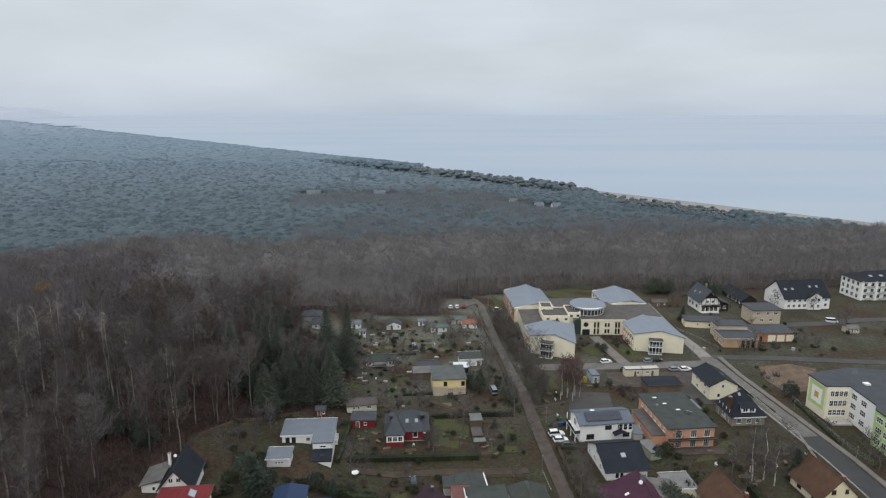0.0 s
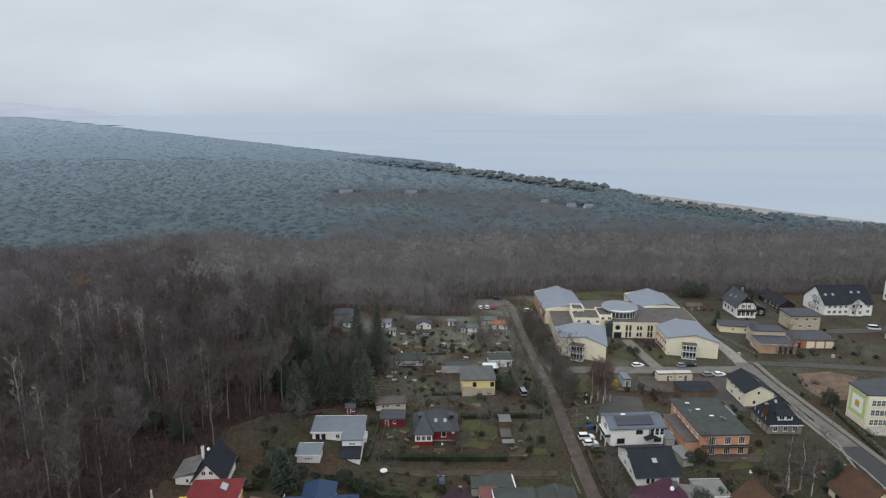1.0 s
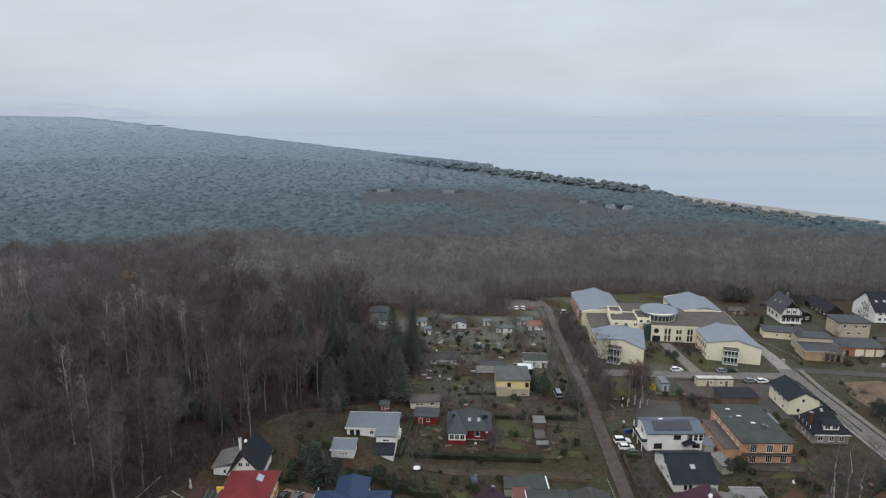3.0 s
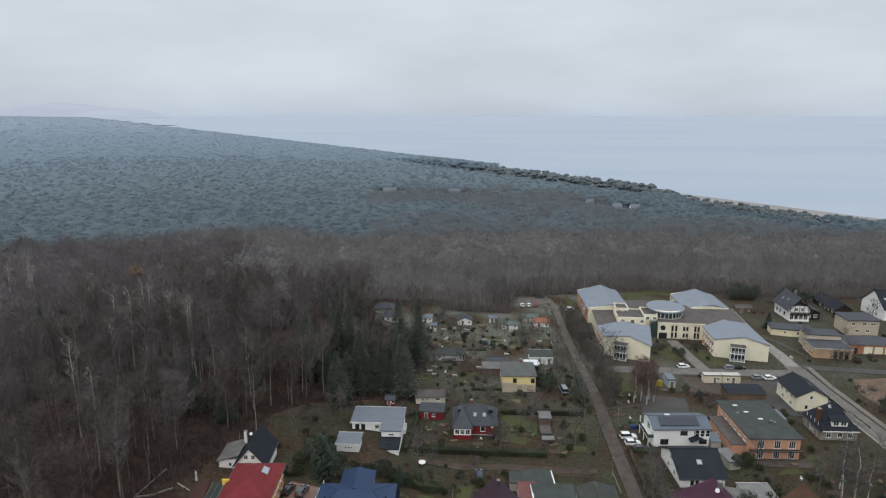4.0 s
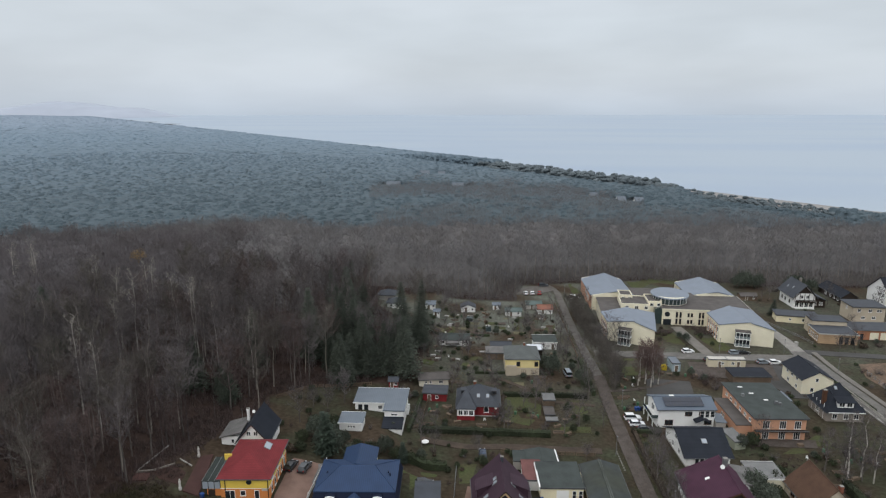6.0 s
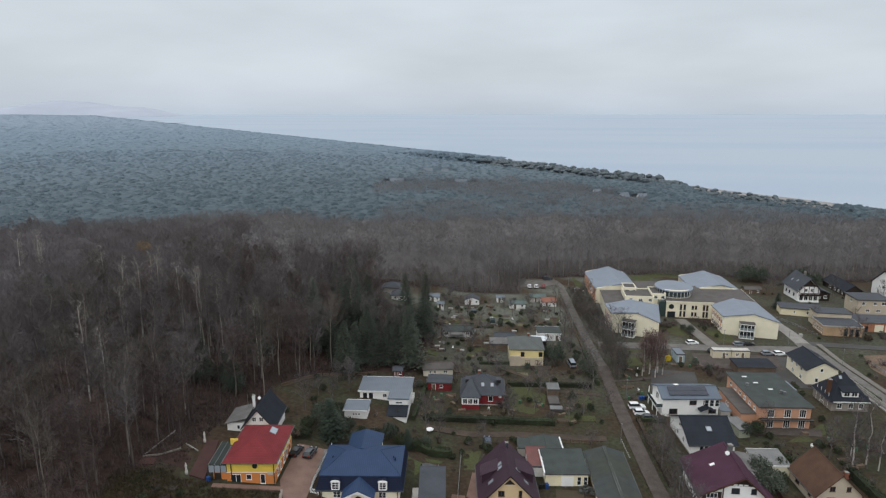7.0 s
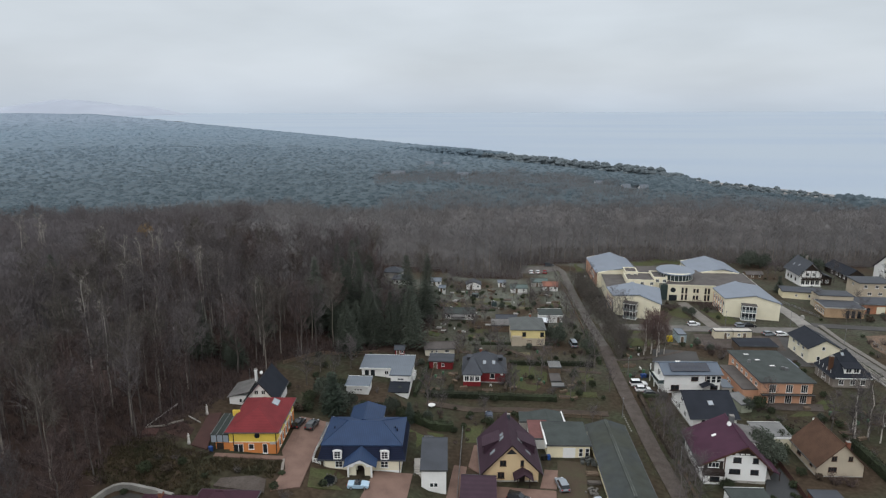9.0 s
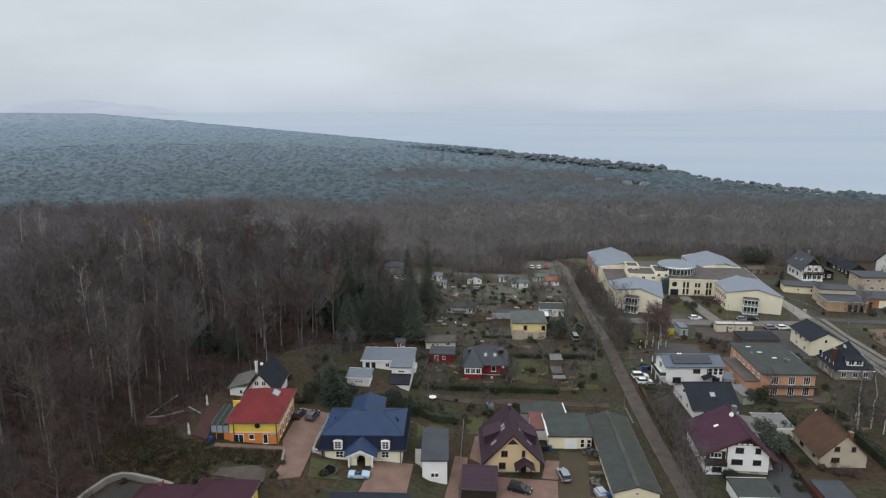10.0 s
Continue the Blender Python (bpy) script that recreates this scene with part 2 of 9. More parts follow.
PAINTS = {k: mat(k + "_car_paint", c, 0.25, 0.03, spec=0.6, bump=0.0) for k, c in dict(
    white=(0.75, 0.76, 0.77), black=(0.012, 0.013, 0.015), silver=(0.22, 0.25, 0.28), paleblue=(0.36, 0.50, 0.62),
    blue=(0.015, 0.03, 0.06), grey=(0.05, 0.055, 0.06), red=(0.28, 0.02, 0.02)).items()}
TIMBER = mat("weathered_timber", (0.17, 0.125, 0.09), 0.9, 0.2, wave=(0.15, "X", 0.2))
GREENPAINT = mat("green_paint", (0.06, 0.14, 0.08), 0.6)
BLUEPLASTIC = mat("blue_plastic", (0.02, 0.07, 0.25), 0.45)
YELLOWPLASTIC = mat("yellow_plastic", (0.65, 0.48, 0.02), 0.5)
STATUE = mat("pale_cast_stone", (0.55, 0.53, 0.50), 0.8, 0.1)


# ---- small builders ----
def mesh(name, verts, faces, material, smooth=False):
    me = bpy.data.meshes.new(name)
    me.from_pydata([tuple(v) for v in verts], [], faces)
    me.materials.append(material)
    bm = bmesh.new()
    bm.from_mesh(me)
    bmesh.ops.recalc_face_normals(bm, faces=bm.faces)
    bm.to_mesh(me)
    bm.free()
    if smooth:
        me.shade_smooth()
    return me


def put(name, me, parent=None, m=None, label=""):
    ob = new(name, me)
    if parent:
        ob.parent = parent
    if m is not None:
        ob.matrix_basis = m
    return tagged(ob, label)


def thing(name, label, category, m, group="", kind=""):
    ob = new(name)
    ob.matrix_basis = m
    return tagged(ob, label, category, group, kind)


def boxes(parts):
    """Vertices and faces of several boxes (x0, y0, z0, x1, y1, z1)."""
    v, f = [], []
    for x0, y0, z0, x1, y1, z1 in parts:
        o = len(v)
        v += [(x0, y0, z0), (x1, y0, z0), (x1, y1, z0), (x0, y1, z0), (x0, y0, z1), (x1, y0, z1), (x1, y1, z1), (x0, y1, z1)]
        f += [tuple(o + i for i in q) for q in ((0, 3, 2, 1), (4, 5, 6, 7), (0, 1, 5, 4), (1, 2, 6, 5), (2, 3, 7, 6), (3, 0, 4, 7))]
    return v, f


def prism(outline, z0, z1):
    n = len(outline)
    v = [(x, y, z0) for x, y in outline] + [(x, y, z1) for x, y in outline]
    f = [tuple(reversed(range(n))), tuple(range(n, 2 * n))] + [(i, (i + 1) % n, n + (i + 1) % n, n + i) for i in range(n)]
    return v, f


def slab(verts, faces, th):
    """A thick sheet: the given top surface, its copy th lower, and the rim between."""
    n = len(verts)
    v = list(verts) + [(x, y, z - th) for x, y, z in verts]
    f = [tuple(q) for q in faces] + [tuple(n + i for i in reversed(q)) for q in faces]
    edges = {}
    for q in faces:
        for a, b in zip(q, q[1:] + q[:1]):
            edges[(a, b)] = 1
    for a, b in edges:
        if (b, a) not in edges:
            f.append((b, a, n + a, n + b))
    return v, f


def smooth_step(t):
    t = min(1.0, max(0.0, t))
    return t * t * (3 - 2 * t)


def coast(x, y):
    """Metres inland from the edge of the wood above the beach."""
    return (x + 65) * -0.73 + (y - 875) * -0.684


# the rise west of the village: metres to the west, height
SLOPE = [(12, 0.0), (16, 0.5), (21, 2.9), (27, 3.6), (35, 3.8), (47, 6.6), (60, 7.4), (75, 9.0), (110, 12.0)]


def gz(x, y):
    """Height of the ground."""
    u = -(x + 13 * smooth_step((y - 120) / 34))
    for (a, ha), (b, hb) in zip(SLOPE, SLOPE[1:]):
        if u <= b:
            break
    hill = ha + (hb - ha) * smooth_step((u - a) / (b - a)) if u < 110 else 12.0
    hill *= (1 - smooth_step((y - 220) / 140)) * (1 - 0.5 * smooth_step((101 - y) / 14) * smooth_step((x + 84) / 14))
    d = coast(x, y)
    fall = -7 * (1 - smooth_step((d - 10) / 330))
    shore = -9 * smooth_step((-d - 5) / 175)
    return hill + fall + shore


def inside(poly, x, y):
    hit = False
    for (x0, y0), (x1, y1) in zip(poly, poly[1:] + poly[:1]):
        if (y0 > y) != (y1 > y) and x < (x1 - x0) * (y - y0) / (y1 - y0) + x0:
            hit = not hit
    return hit


# the cleared ground of the village
VILLAGE = [(-78, 40), (-74, 88), (-79, 97), (-74, 112), (-70, 128), (-63, 140), (-66, 152), (-57, 163), (-49, 169), (-39.5, 171), (-32, 176.5), (-31, 189), (-30.5, 210),
           (-33, 228), (-56, 238), (-60, 258), (-40, 268), (-2, 270), (0, 294), (30, 302), (60, 311), (105, 313), (130, 312), (152, 314),
           (180, 322), (260, 334), (420, 300), (420, 40)]


def village_gap(x, y):
    """Metres to the village's outline."""
    best = 1e9
    for (x0, y0), (x1, y1) in zip(VILLAGE, VILLAGE[1:]):
        dx, dy = x1 - x0, y1 - y0
        t = min(1, max(0, ((x - x0) * dx + (y - y0) * dy) / (dx * dx + dy * dy)))
        best = min(best, (x - x0 - t * dx) ** 2 + (y - y0 - t * dy) ** 2)
    return math.sqrt(best)


# ---- the land ----
def land():
    def axis(parts):
        out = []
        for a, b, s in parts:
            out += list(np.arange(a, b, s))
        return out + [parts[-1][1]]
    xs = axis([(-6000, -1500, 300), (-1500, -400, 50), (-400, -140, 10), (-140, 170, 2.5), (170, 500, 10), (500, 1500, 50), (1500, 6000, 300)])
    ys = axis([(-1500, -100, 100), (-100, 60, 10), (60, 320, 2.5), (320, 520, 8), (520, 1500, 40), (1500, 6000, 300)])
    nx, ny = len(xs), len(ys)
    V, zone = [], []
    for y in ys:
        for x in xs:
            d = coast(x, y)
            V.append((x, y, gz(x, y) + 0.15 * noise.noise((x * 0.12, y * 0.12, 0))))
            near = -160 < x < 430 and 40 < y < 340
            wood = 0.0 if near and inside(VILLAGE, x, y) else 1.0
            if d < -35:
                wood = 0.0
            # alpha: paler, bluer ground farther off, haze mixed into the colour
            zone.append((wood, 1.0 if d < -42 and x > -60 else 0.0, max(0.0, noise.noise((x * 0.06 + 9, y * 0.06, 3)) * 2.2 + 0.15 + (1.2 * smooth_step((-56 - x) / 10) if 96 < y < 150 else 0.0)), (1.0 - 0.75 * smooth_step((x - 20) / 70)) * smooth_step((y - 150) / 90) * (0.72 + noise.noise((x * 0.09, y * 0.09, 7)))))
    F = [(j * nx + i, j * nx + i + 1, (j + 1) * nx + i + 1, (j + 1) * nx + i) for j in range(ny - 1) for i in range(nx - 1)]
    me = bpy.data.meshes.new("ground")
    me.from_pydata(V, [], F)
    me.shade_smooth()
    at = me.color_attributes.new("zone", "FLOAT_COLOR", "POINT")
    at.data.foreach_set("color", np.array(zone, dtype=np.float32).ravel())
    m = mat("winter_ground", (0.045, 0.049, 0.030), 0.95, 0.4, 0.5, 2.0, 0.5, col2=(0.041, 0.032, 0.022), spec=0.1)
    n, l = m.node_tree.nodes, m.node_tree.links
    hsv = next(q for q in n if q.bl_idname == "ShaderNodeHueSaturation")
    src = hsv.inputs["Color"].links[0].from_socket
    at_node, sep = n.new("ShaderNodeAttribute"), n.new("ShaderNodeSeparateColor")
    at_node.attribute_name = "zone"
    l.new(at_node.outputs["Color"], sep.inputs[0])
    mx = n.new("ShaderNodeMix")
    mx.data_type = "RGBA"
    l.new(at_node.outputs["Alpha"], mx.inputs["Factor"])
    l.new(src, mx.inputs["A"])
    # haze-paled tone of the farther ground
    mx.inputs["B"].default_value = (0.120, 0.125, 0.106, 1)
    src = mx.outputs["Result"]
    for out, col in (("Blue", (0.052, 0.038, 0.026)), ("Red", (0.042, 0.028, 0.023)), ("Green", (0.26, 0.25, 0.24))):
        mx = n.new("ShaderNodeMix")
        mx.data_type = "RGBA"
        l.new(sep.outputs[out], mx.inputs["Factor"])
        l.new(src, mx.inputs["A"])
        mx.inputs["B"].default_value = (*col, 1)
        src = mx.outputs["Result"]
    l.new(src, hsv.inputs["Color"])
    me.materials.append(m)
    tagged(new("ground", me), "damp winter grass and brown leaf litter", "ground", kind="structure")


land()


def sea():
    m = bpy.data.materials.new("calm_sea")
    m.use_nodes = True
    n, l = m.node_tree.nodes, m.node_tree.links
    b = n["Principled BSDF"]
    co, mp, ns, bp = (n.new("ShaderNode" + k) for k in ("TexCoord", "Mapping", "TexNoise", "Bump"))
    mp.inputs["Rotation"].default_value = (0, 0, radians(-25))
    mp.inputs["Scale"].default_value = (0.3, 1.0, 1.0)
    ns.inputs["Scale"].default_value, ns.inputs["Detail"].default_value = 0.03, 4.0
    bp.inputs["Strength"].default_value, bp.inputs["Distance"].default_value = 0.05, 1.0
    l.new(co.outputs["Object"], mp.inputs[0])
    l.new(mp.outputs[0], ns.inputs["Vector"])
    l.new(ns.outputs["Fac"], bp.inputs["Height"])
    l.new(bp.outputs[0], b.inputs["Normal"])
    # wind lanes: broad bands of ruffled, bluer water
    ns2, mr, cm = n.new("ShaderNodeTexNoise"), n.new("ShaderNodeMapRange"), n.new("ShaderNodeMix")
    ns2.inputs["Scale"].default_value, ns2.inputs["Detail"].default_value = 0.0035, 4.0
    l.new(mp.outputs[0], ns2.inputs["Vector"])
    mr.inputs["From Min"].default_value, mr.inputs["From Max"].default_value = 0.42, 0.68
    l.new(ns2.outputs["Fac"], mr.inputs["Value"])
    cm.data_type = "RGBA"
    # both water colours are kept pale so that they carry the haze
    cm.inputs["A"].default_value, cm.inputs["B"].default_value = (0.325, 0.385, 0.447, 1), (0.283, 0.35, 0.44, 1)
    l.new(mr.outputs[0], cm.inputs["Factor"])
    l.new(cm.outputs["Result"], b.inputs["Base Color"])
    b.inputs["Roughness"].default_value = 0.5
    b.inputs["Specular IOR Level"].default_value = 0.25
    a, c = Vector((0.684, -0.73, 0)), Vector((0.73, 0.684, 0))
    o = Vector((-65, 875, -13)) + 62 * c
    v = [o - 8000 * a, o + 8000 * a, o + 8000 * a + 9000 * c, o - 8000 * a + 9000 * c]
    tagged(new("water", mesh("water", v, [(0, 1, 2, 3)], m)), "calm pale grey-blue sea under haze", "sea", kind="structure")


sea()


def headland():
    """A far wooded cape across the bay, with a rounded back."""
    V, F, nx, ny = [], [], 60, 8
    for j in range(ny):
        for i in range(nx):
            u, v = i / (nx - 1) * 2 - 1, j / (ny - 1) * 2 - 1
            h = max(0.0, 1 - u * u) ** 0.7 * max(0.0, 1 - v * v) ** 0.5
            V.append((-2830 + 350 * u + 120 * v, 3900 + 190 * u + 330 * v, -16 + h * (96 + 30 * noise.noise((u * 3, v * 2, 1)) - 30 * u)))
    F = [(j * nx + i, j * nx + i + 1, (j + 1) * nx + i + 1, (j + 1) * nx + i) for j in range(ny - 1) for i in range(nx - 1)]
    # pale blue colour close to the sky's puts the haze onto the cape
    tagged(new("backdrop", mesh("backdrop", V, F, mat("haze_pale_cape", (0.41, 0.447, 0.517), 0.95, 0.06, 0.01, 0.05), True)), "far cape across the bay, paled by haze", "cape", kind="structure")


headland()


def ribbon(name, label, pts, width, material, lift=0.07, category="road", kind="structure", step=3.0):
    """A road or path along a line, laid on the ground, with a worn uneven edge."""
    line = []
    for (x0, y0), (x1, y1) in zip(pts, pts[1:]):
        k = max(1, int(math.hypot(x1 - x0, y1 - y0) / step))
        line += [(x0 + (x1 - x0) * i / k, y0 + (y1 - y0) * i / k) for i in range(k)]
    line.append(pts[-1])
    V = []
    n = len(line)
    for i, (x, y) in enumerate(line):
        xa, ya = line[max(0, i - 1)]
        xb, yb = line[min(n - 1, i + 1)]
        dx, dy = xb - xa, yb - ya
        k = math.hypot(dx, dy) or 1
        w = width / 2 + 0.12 * noise.noise((x * 0.4, y * 0.4, 5))
        for s in (-1, -0.5, 0, 0.5, 1):
            px, py = x - dy / k * w * s, y + dx / k * w * s
            V.append((px, py, gz(px, py) + lift + 0.1 + 0.04 * (1 - s * s)))
    F = [(5 * i + j, 5 * i + j + 1, 5 * i + j + 6, 5 * i + j + 5) for i in range(n - 1) for j in range(4)]
    tagged(new(name, mesh(name, *slab(V, F, 0.3), material)), label, category, kind=kind)


def plate(name, label, outline, material, lift=0.06, category="paving", z=None):
    """A paved or bare area on the ground, with a rim."""
    cx, cy = sum(p[0] for p in outline) / len(outline), sum(p[1] for p in outline) / len(outline)
    V = []
    n = len(outline)
    for k in (1.0, 0.8, 0.6, 0.4, 0.2):
        for x, y in outline:
            px, py = cx + (x - cx) * k, cy + (y - cy) * k
            V.append((px, py, (gz(px, py) if z is None else z) + lift + 0.08))
    V.append((cx, cy, (gz(cx, cy) if z is None else z) + lift + 0.08))
    F = [(r * n + i, r * n + (i + 1) % n, (r + 1) * n + (i + 1) % n, (r + 1) * n + i) for r in range(4) for i in range(n)]
    F += [(4 * n + i, 4 * n + (i + 1) % n, 5 * n) for i in range(n)]
    tagged(new(name, mesh(name, *slab(V, F, 0.4), material)), label, category, kind="structure")


LANE = [(34.2, 90), (32.6, 106), (31.4, 118), (30.0, 131), (28.6, 150), (27.1, 172), (26.2, 193), (23.6, 213), (21.0, 240), (18.8, 268), (17.6, 284), (14.6, 293)]
LANEGREY = mat("weathered_grey_asphalt", (0.122, 0.114, 0.106), 0.9, 0.28, 1.2, 3.0, col2=(0.08, 0.07, 0.06))
ribbon("road_lane", "worn brown lane littered with leaves between the gardens", LANE[:7], 3.5, GRAVEL)
ribbon("road_lane_upper", "worn grey asphalt lane towards the wood", LANE[6:], 2.9, LANEGREY, 0.09)
ribbon("road_main", "dark asphalt village street", [(103, 30), (104.5, 110), (105, 138), (104.5, 153), (103.4, 164)], 6.2, NEW_ASPHALT)
PALE_ASPHALT = mat("pale_worn_asphalt", (0.15, 0.142, 0.132), 0.9, 0.18, 0.8, 2.0)
ribbon("road_middle", "pale worn street towards the clinic", [(103.4, 164), (101.5, 180), (98.5, 206), (97.5, 222)], 6.0, PALE_ASPHALT)
ribbon("road_upper", "pale concrete road past the clinic", [(97.5, 222), (97, 234), (95.5, 245), (92, 262), (90, 280), (89, 300)], 4.8, ROADCONC)
ribbon("pavement_main", "pale paved footpath beside the street", [(109, 60), (109.6, 138), (109, 153), (106, 180), (103, 206), (102.6, 222)], 1.7, SLABS, 0.15, "pavement")
ribbon("kerb_main", "stone kerb along the street", [(101, 60), (101.7, 138), (101.2, 153), (98.2, 180), (95.2, 206)], 0.3, CONCRETE, 0.2, "kerb")
ribbon("lane_clinic", "grey asphalt lane in front of the clinic", [(27, 212), (50, 213), (72, 214), (97, 216)], 5.5, PALE_ASPHALT, 0.09)
ribbon("path_entrance", "paved entrance path of the clinic", [(66, 215), (63.5, 228), (61, 243)], 4.2, SLABS, 0.1, "path")
ribbon("lane_side", "grey lane beside the meadow", [(100, 222), (125, 221), (160, 218), (230, 214)], 4.2, ASPHALT, 0.08)
ribbon("lane_house", "grey lane by the white houses", [(140, 258), (165, 262), (185, 268), (215, 272)], 5.0, ASPHALT, 0.08)
ribbon("path_garden", "brown earth track between hedges", [(-24, 147.5), (-12, 145), (0, 146.5), (22, 147)], 2.6, DIRT, 0.05, "path")
ribbon("path_meadow", "trodden sandy footpath", [(27, 182), (34, 183.5), (42, 187), (50, 192)], 1.4, GRAVEL, 0.05, "path")
ribbon("path_red_house", "earth track beside the garden", [(-5, 187), (3, 181), (8, 173), (23, 172)], 1.6, DIRT, 0.05, "path")
plate("parking_forest", "grey car park at the edge of the wood", [(-1, 279), (9, 281), (16.5, 286), (15, 296), (6, 293), (-1, 287)], LANEGREY, 0.1, "car park")
plate("yard_red", "paved yard beside the red-roofed house", [(-45.4, 97), (-40.8, 100), (-41.4, 108), (-42.4, 124), (-49, 124), (-47.9, 109.5), (-44.6, 103)], PAVER, 0.2)
plate("yard_blue", "red-brown paved drive of the blue-roofed villa", [(-29.4, 98), (-20.6, 99.5), (-21.0, 110.4), (-28.6, 109.3)], PAVER, 0.15)
plate("yard_tall", "red-brown paved strip beside the garage", [(-14, 98), (-11, 98), (-10.8, 119), (-13.6, 119)], PAVER, 0.1)
plate("yard_plum", "red-brown paved forecourt", [(-10, 98), (7.5, 98), (7.8, 112.6), (-9, 112.6)], PAVER, 0.1)
plate("yard_plum_end", "red-brown paved strip beside the house", [(4.6, 113.2), (7.9, 113.2), (8.4, 120), (5.6, 120)], PAVER, 0.1)
plate("yard_plum_side", "round paved terrace beside the house", [(-10.5, 119), (-8, 117), (-6.5, 121), (-7, 128), (-10, 128)], PAVER, 0.1)
plate("yard_orange", "paved terrace before the orange block", [(61, 154.5), (76, 155), (77, 159), (61, 158.5)], GRAVEL, 0.1)
plate("yard_container", "gravel yard with site cabins", [(56, 196), (82, 196), (84, 209), (57, 208)], GRAVEL, 0.06)
plate("yard_sunken", "dark asphalt yard beside the white house", [(50.6, 121.6), (55.2, 127), (55.7, 114), (55.0, 104), (49, 104), (49.4, 118)], NEW_ASPHALT, 0.06)
plate("yard_solar", "grey paved yard behind the white house", [(38, 176), (52, 175), (54, 192), (41, 193)], ASPHALT, 0.07)
plate("yard_dark", "grey yard beside the orange block", [(74, 184), (88, 184), (90, 208), (84, 209)], ASPHALT, 0.05)
plate("play_area", "bare sandy earth beside the school", [(111.9, 192), (120.5, 193.6), (127, 203), (132.5, 211.5), (125.4, 216), (113, 213), (109.9, 201.8)], mat("sandy_earth", (0.155, 0.105, 0.075), 0.95, 0.3, 0.8, 2.0, col2=(0.085, 0.066, 0.045)), 0.06)
plate("driveway_silver", "earth drive between the sheds", [(7.5, 100), (13.5, 100), (14.5, 124), (8.5, 124)], mat("worn_grass_drive", (0.058, 0.052, 0.03), 0.95, 0.3, 0.9, col2=(0.06, 0.042, 0.03)), 0.06)
plate("bank_red", "grey gravel bank before the red-roofed house", [(-56.3, 96.6), (-46.4, 96.4), (-47.2, 99.6), (-50, 100.2), (-55.6, 98.4)], GRAVEL, 0.15)

plate("strip_red", "narrow paved strip before the red-roofed house", [(-60.4, 105.9), (-46.6, 107.7), (-46.4, 106.5), (-60.2, 104.6)], PAVER, 0.12)
LAWN = mat("mown_winter_lawn", (0.066, 0.078, 0.034), 0.95, 0.3, 0.6, 3.0, 0.4, col2=(0.062, 0.057, 0.032), spec=0.1)
LAWNS = [("lawn_red_house", [(-3.1, 174.3), (5.2, 176.2), (7.6, 170), (7.3, 164), (4, 158), (-3.1, 160)]), ("lawn_lane", [(13, 174.1), (20.6, 175.2), (20.4, 156.3), (12.2, 155.2)]),
         ("lawn_plot", [(10.0, 238.5), (14.4, 240.0), (14.9, 231.4), (10.2, 229)]), ("lawn_allotment", [(-28.0, 229), (-24.5, 233), (-22.8, 228.0), (-27.2, 223)]),
         ("lawn_villa_back", [(-26, 128.6), (-17.4, 131.6), (-16.4, 122.5), (-22, 120.6)]), ("lawn_pond", [(-41.0, 106.8), (-36, 108.4), (-33.6, 106.4), (-32.8, 102.2), (-39.7, 101.1)]),
         ("lawn_clinic_back", [(51.6, 310.1), (66, 316), (78.7, 319), (74.1, 298.8), (60.6, 293.6), (53.0, 297.9)]), ("lawn_car_park", [(23.6, 299.4), (29.5, 300.0), (28.0, 279), (24.6, 279)]), ("lawn_entrance", [(48.5, 219.5), (61.0, 219.5), (58.4, 236), (51, 236)]), ("lawn_entrance_side", [(69.4, 219.5), (76, 220), (73, 236), (65.6, 236)]),
         ("lawn_clinic", [(31, 208.5), (46, 209), (45.8, 197), (30.5, 193.5)]), ("lawn_terrace", [(66, 151.2), (80.5, 154.2), (80.5, 162), (78.4, 162)]),
         ("lawn_drive", [(-9.4, 129.5), (-8.6, 137.5), (-13, 137), (-12, 129)]), ("lawn_white_house", [(31.4, 157), (37.4, 156.4), (36.6, 148), (32.2, 147)])]
for nm, poly in LAWNS:
    plate(nm, "damp mown winter lawn", poly, LAWN, -0.06, "lawn")


# dug and grassed plots of the allotments
PLOT_RNG = random.Random(17)
SOIL = mat("dug_garden_soil", (0.078, 0.060, 0.048), 0.95, 0.3, 1.2)
STRAW = mat("withered_plot_grass", (0.125, 0.112, 0.066), 0.95, 0.3, 0.9, col2=(0.09, 0.085, 0.05))
for row, (y0, xs) in enumerate(((227.5, range(-31, 12, 6)), (232.5, range(-29, 12, 7)), (238, range(-31, 8, 6)), (245.5, range(-28, 10, 7)), (197, range(-31, -14, 6)), (202.5, range(-30, -14, 7)), (183, range(-18, 14, 8)))):
    for x0 in xs:
        w, d, tilt = PLOT_RNG.uniform(2.4, 5.2), PLOT_RNG.uniform(2.0, 3.6), PLOT_RNG.uniform(-0.4, 0.6)
        x, y = x0 + PLOT_RNG.uniform(-0.6, 0.6), y0 + 0.08 * x0 + PLOT_RNG.uniform(-0.5, 0.5)
        pick = PLOT_RNG.choice((SOIL, SOIL, STRAW, LAWN))
        label = {SOIL: "bare dug garden plot", STRAW: "withered yellow-brown garden plot", LAWN: "small green garden lawn"}[pick]
        plate("garden_plot", label, [(x, y), (x + w, y + tilt), (x + w - 0.2, y + d + tilt), (x - 0.2, y + d)], pick, -0.07 if pick is LAWN else -0.05, "garden plot")


# ---- buildings ----
WINDOW_MESHES = {}
FOOT = [(-31.6, 116, 11), (45, 229, 14), (82, 233, 12), (37, 274, 16), (79, 277, 15), (65, 250, 13), (130, 165, 16), (118, 178, 7), (-28, 124, 7)]


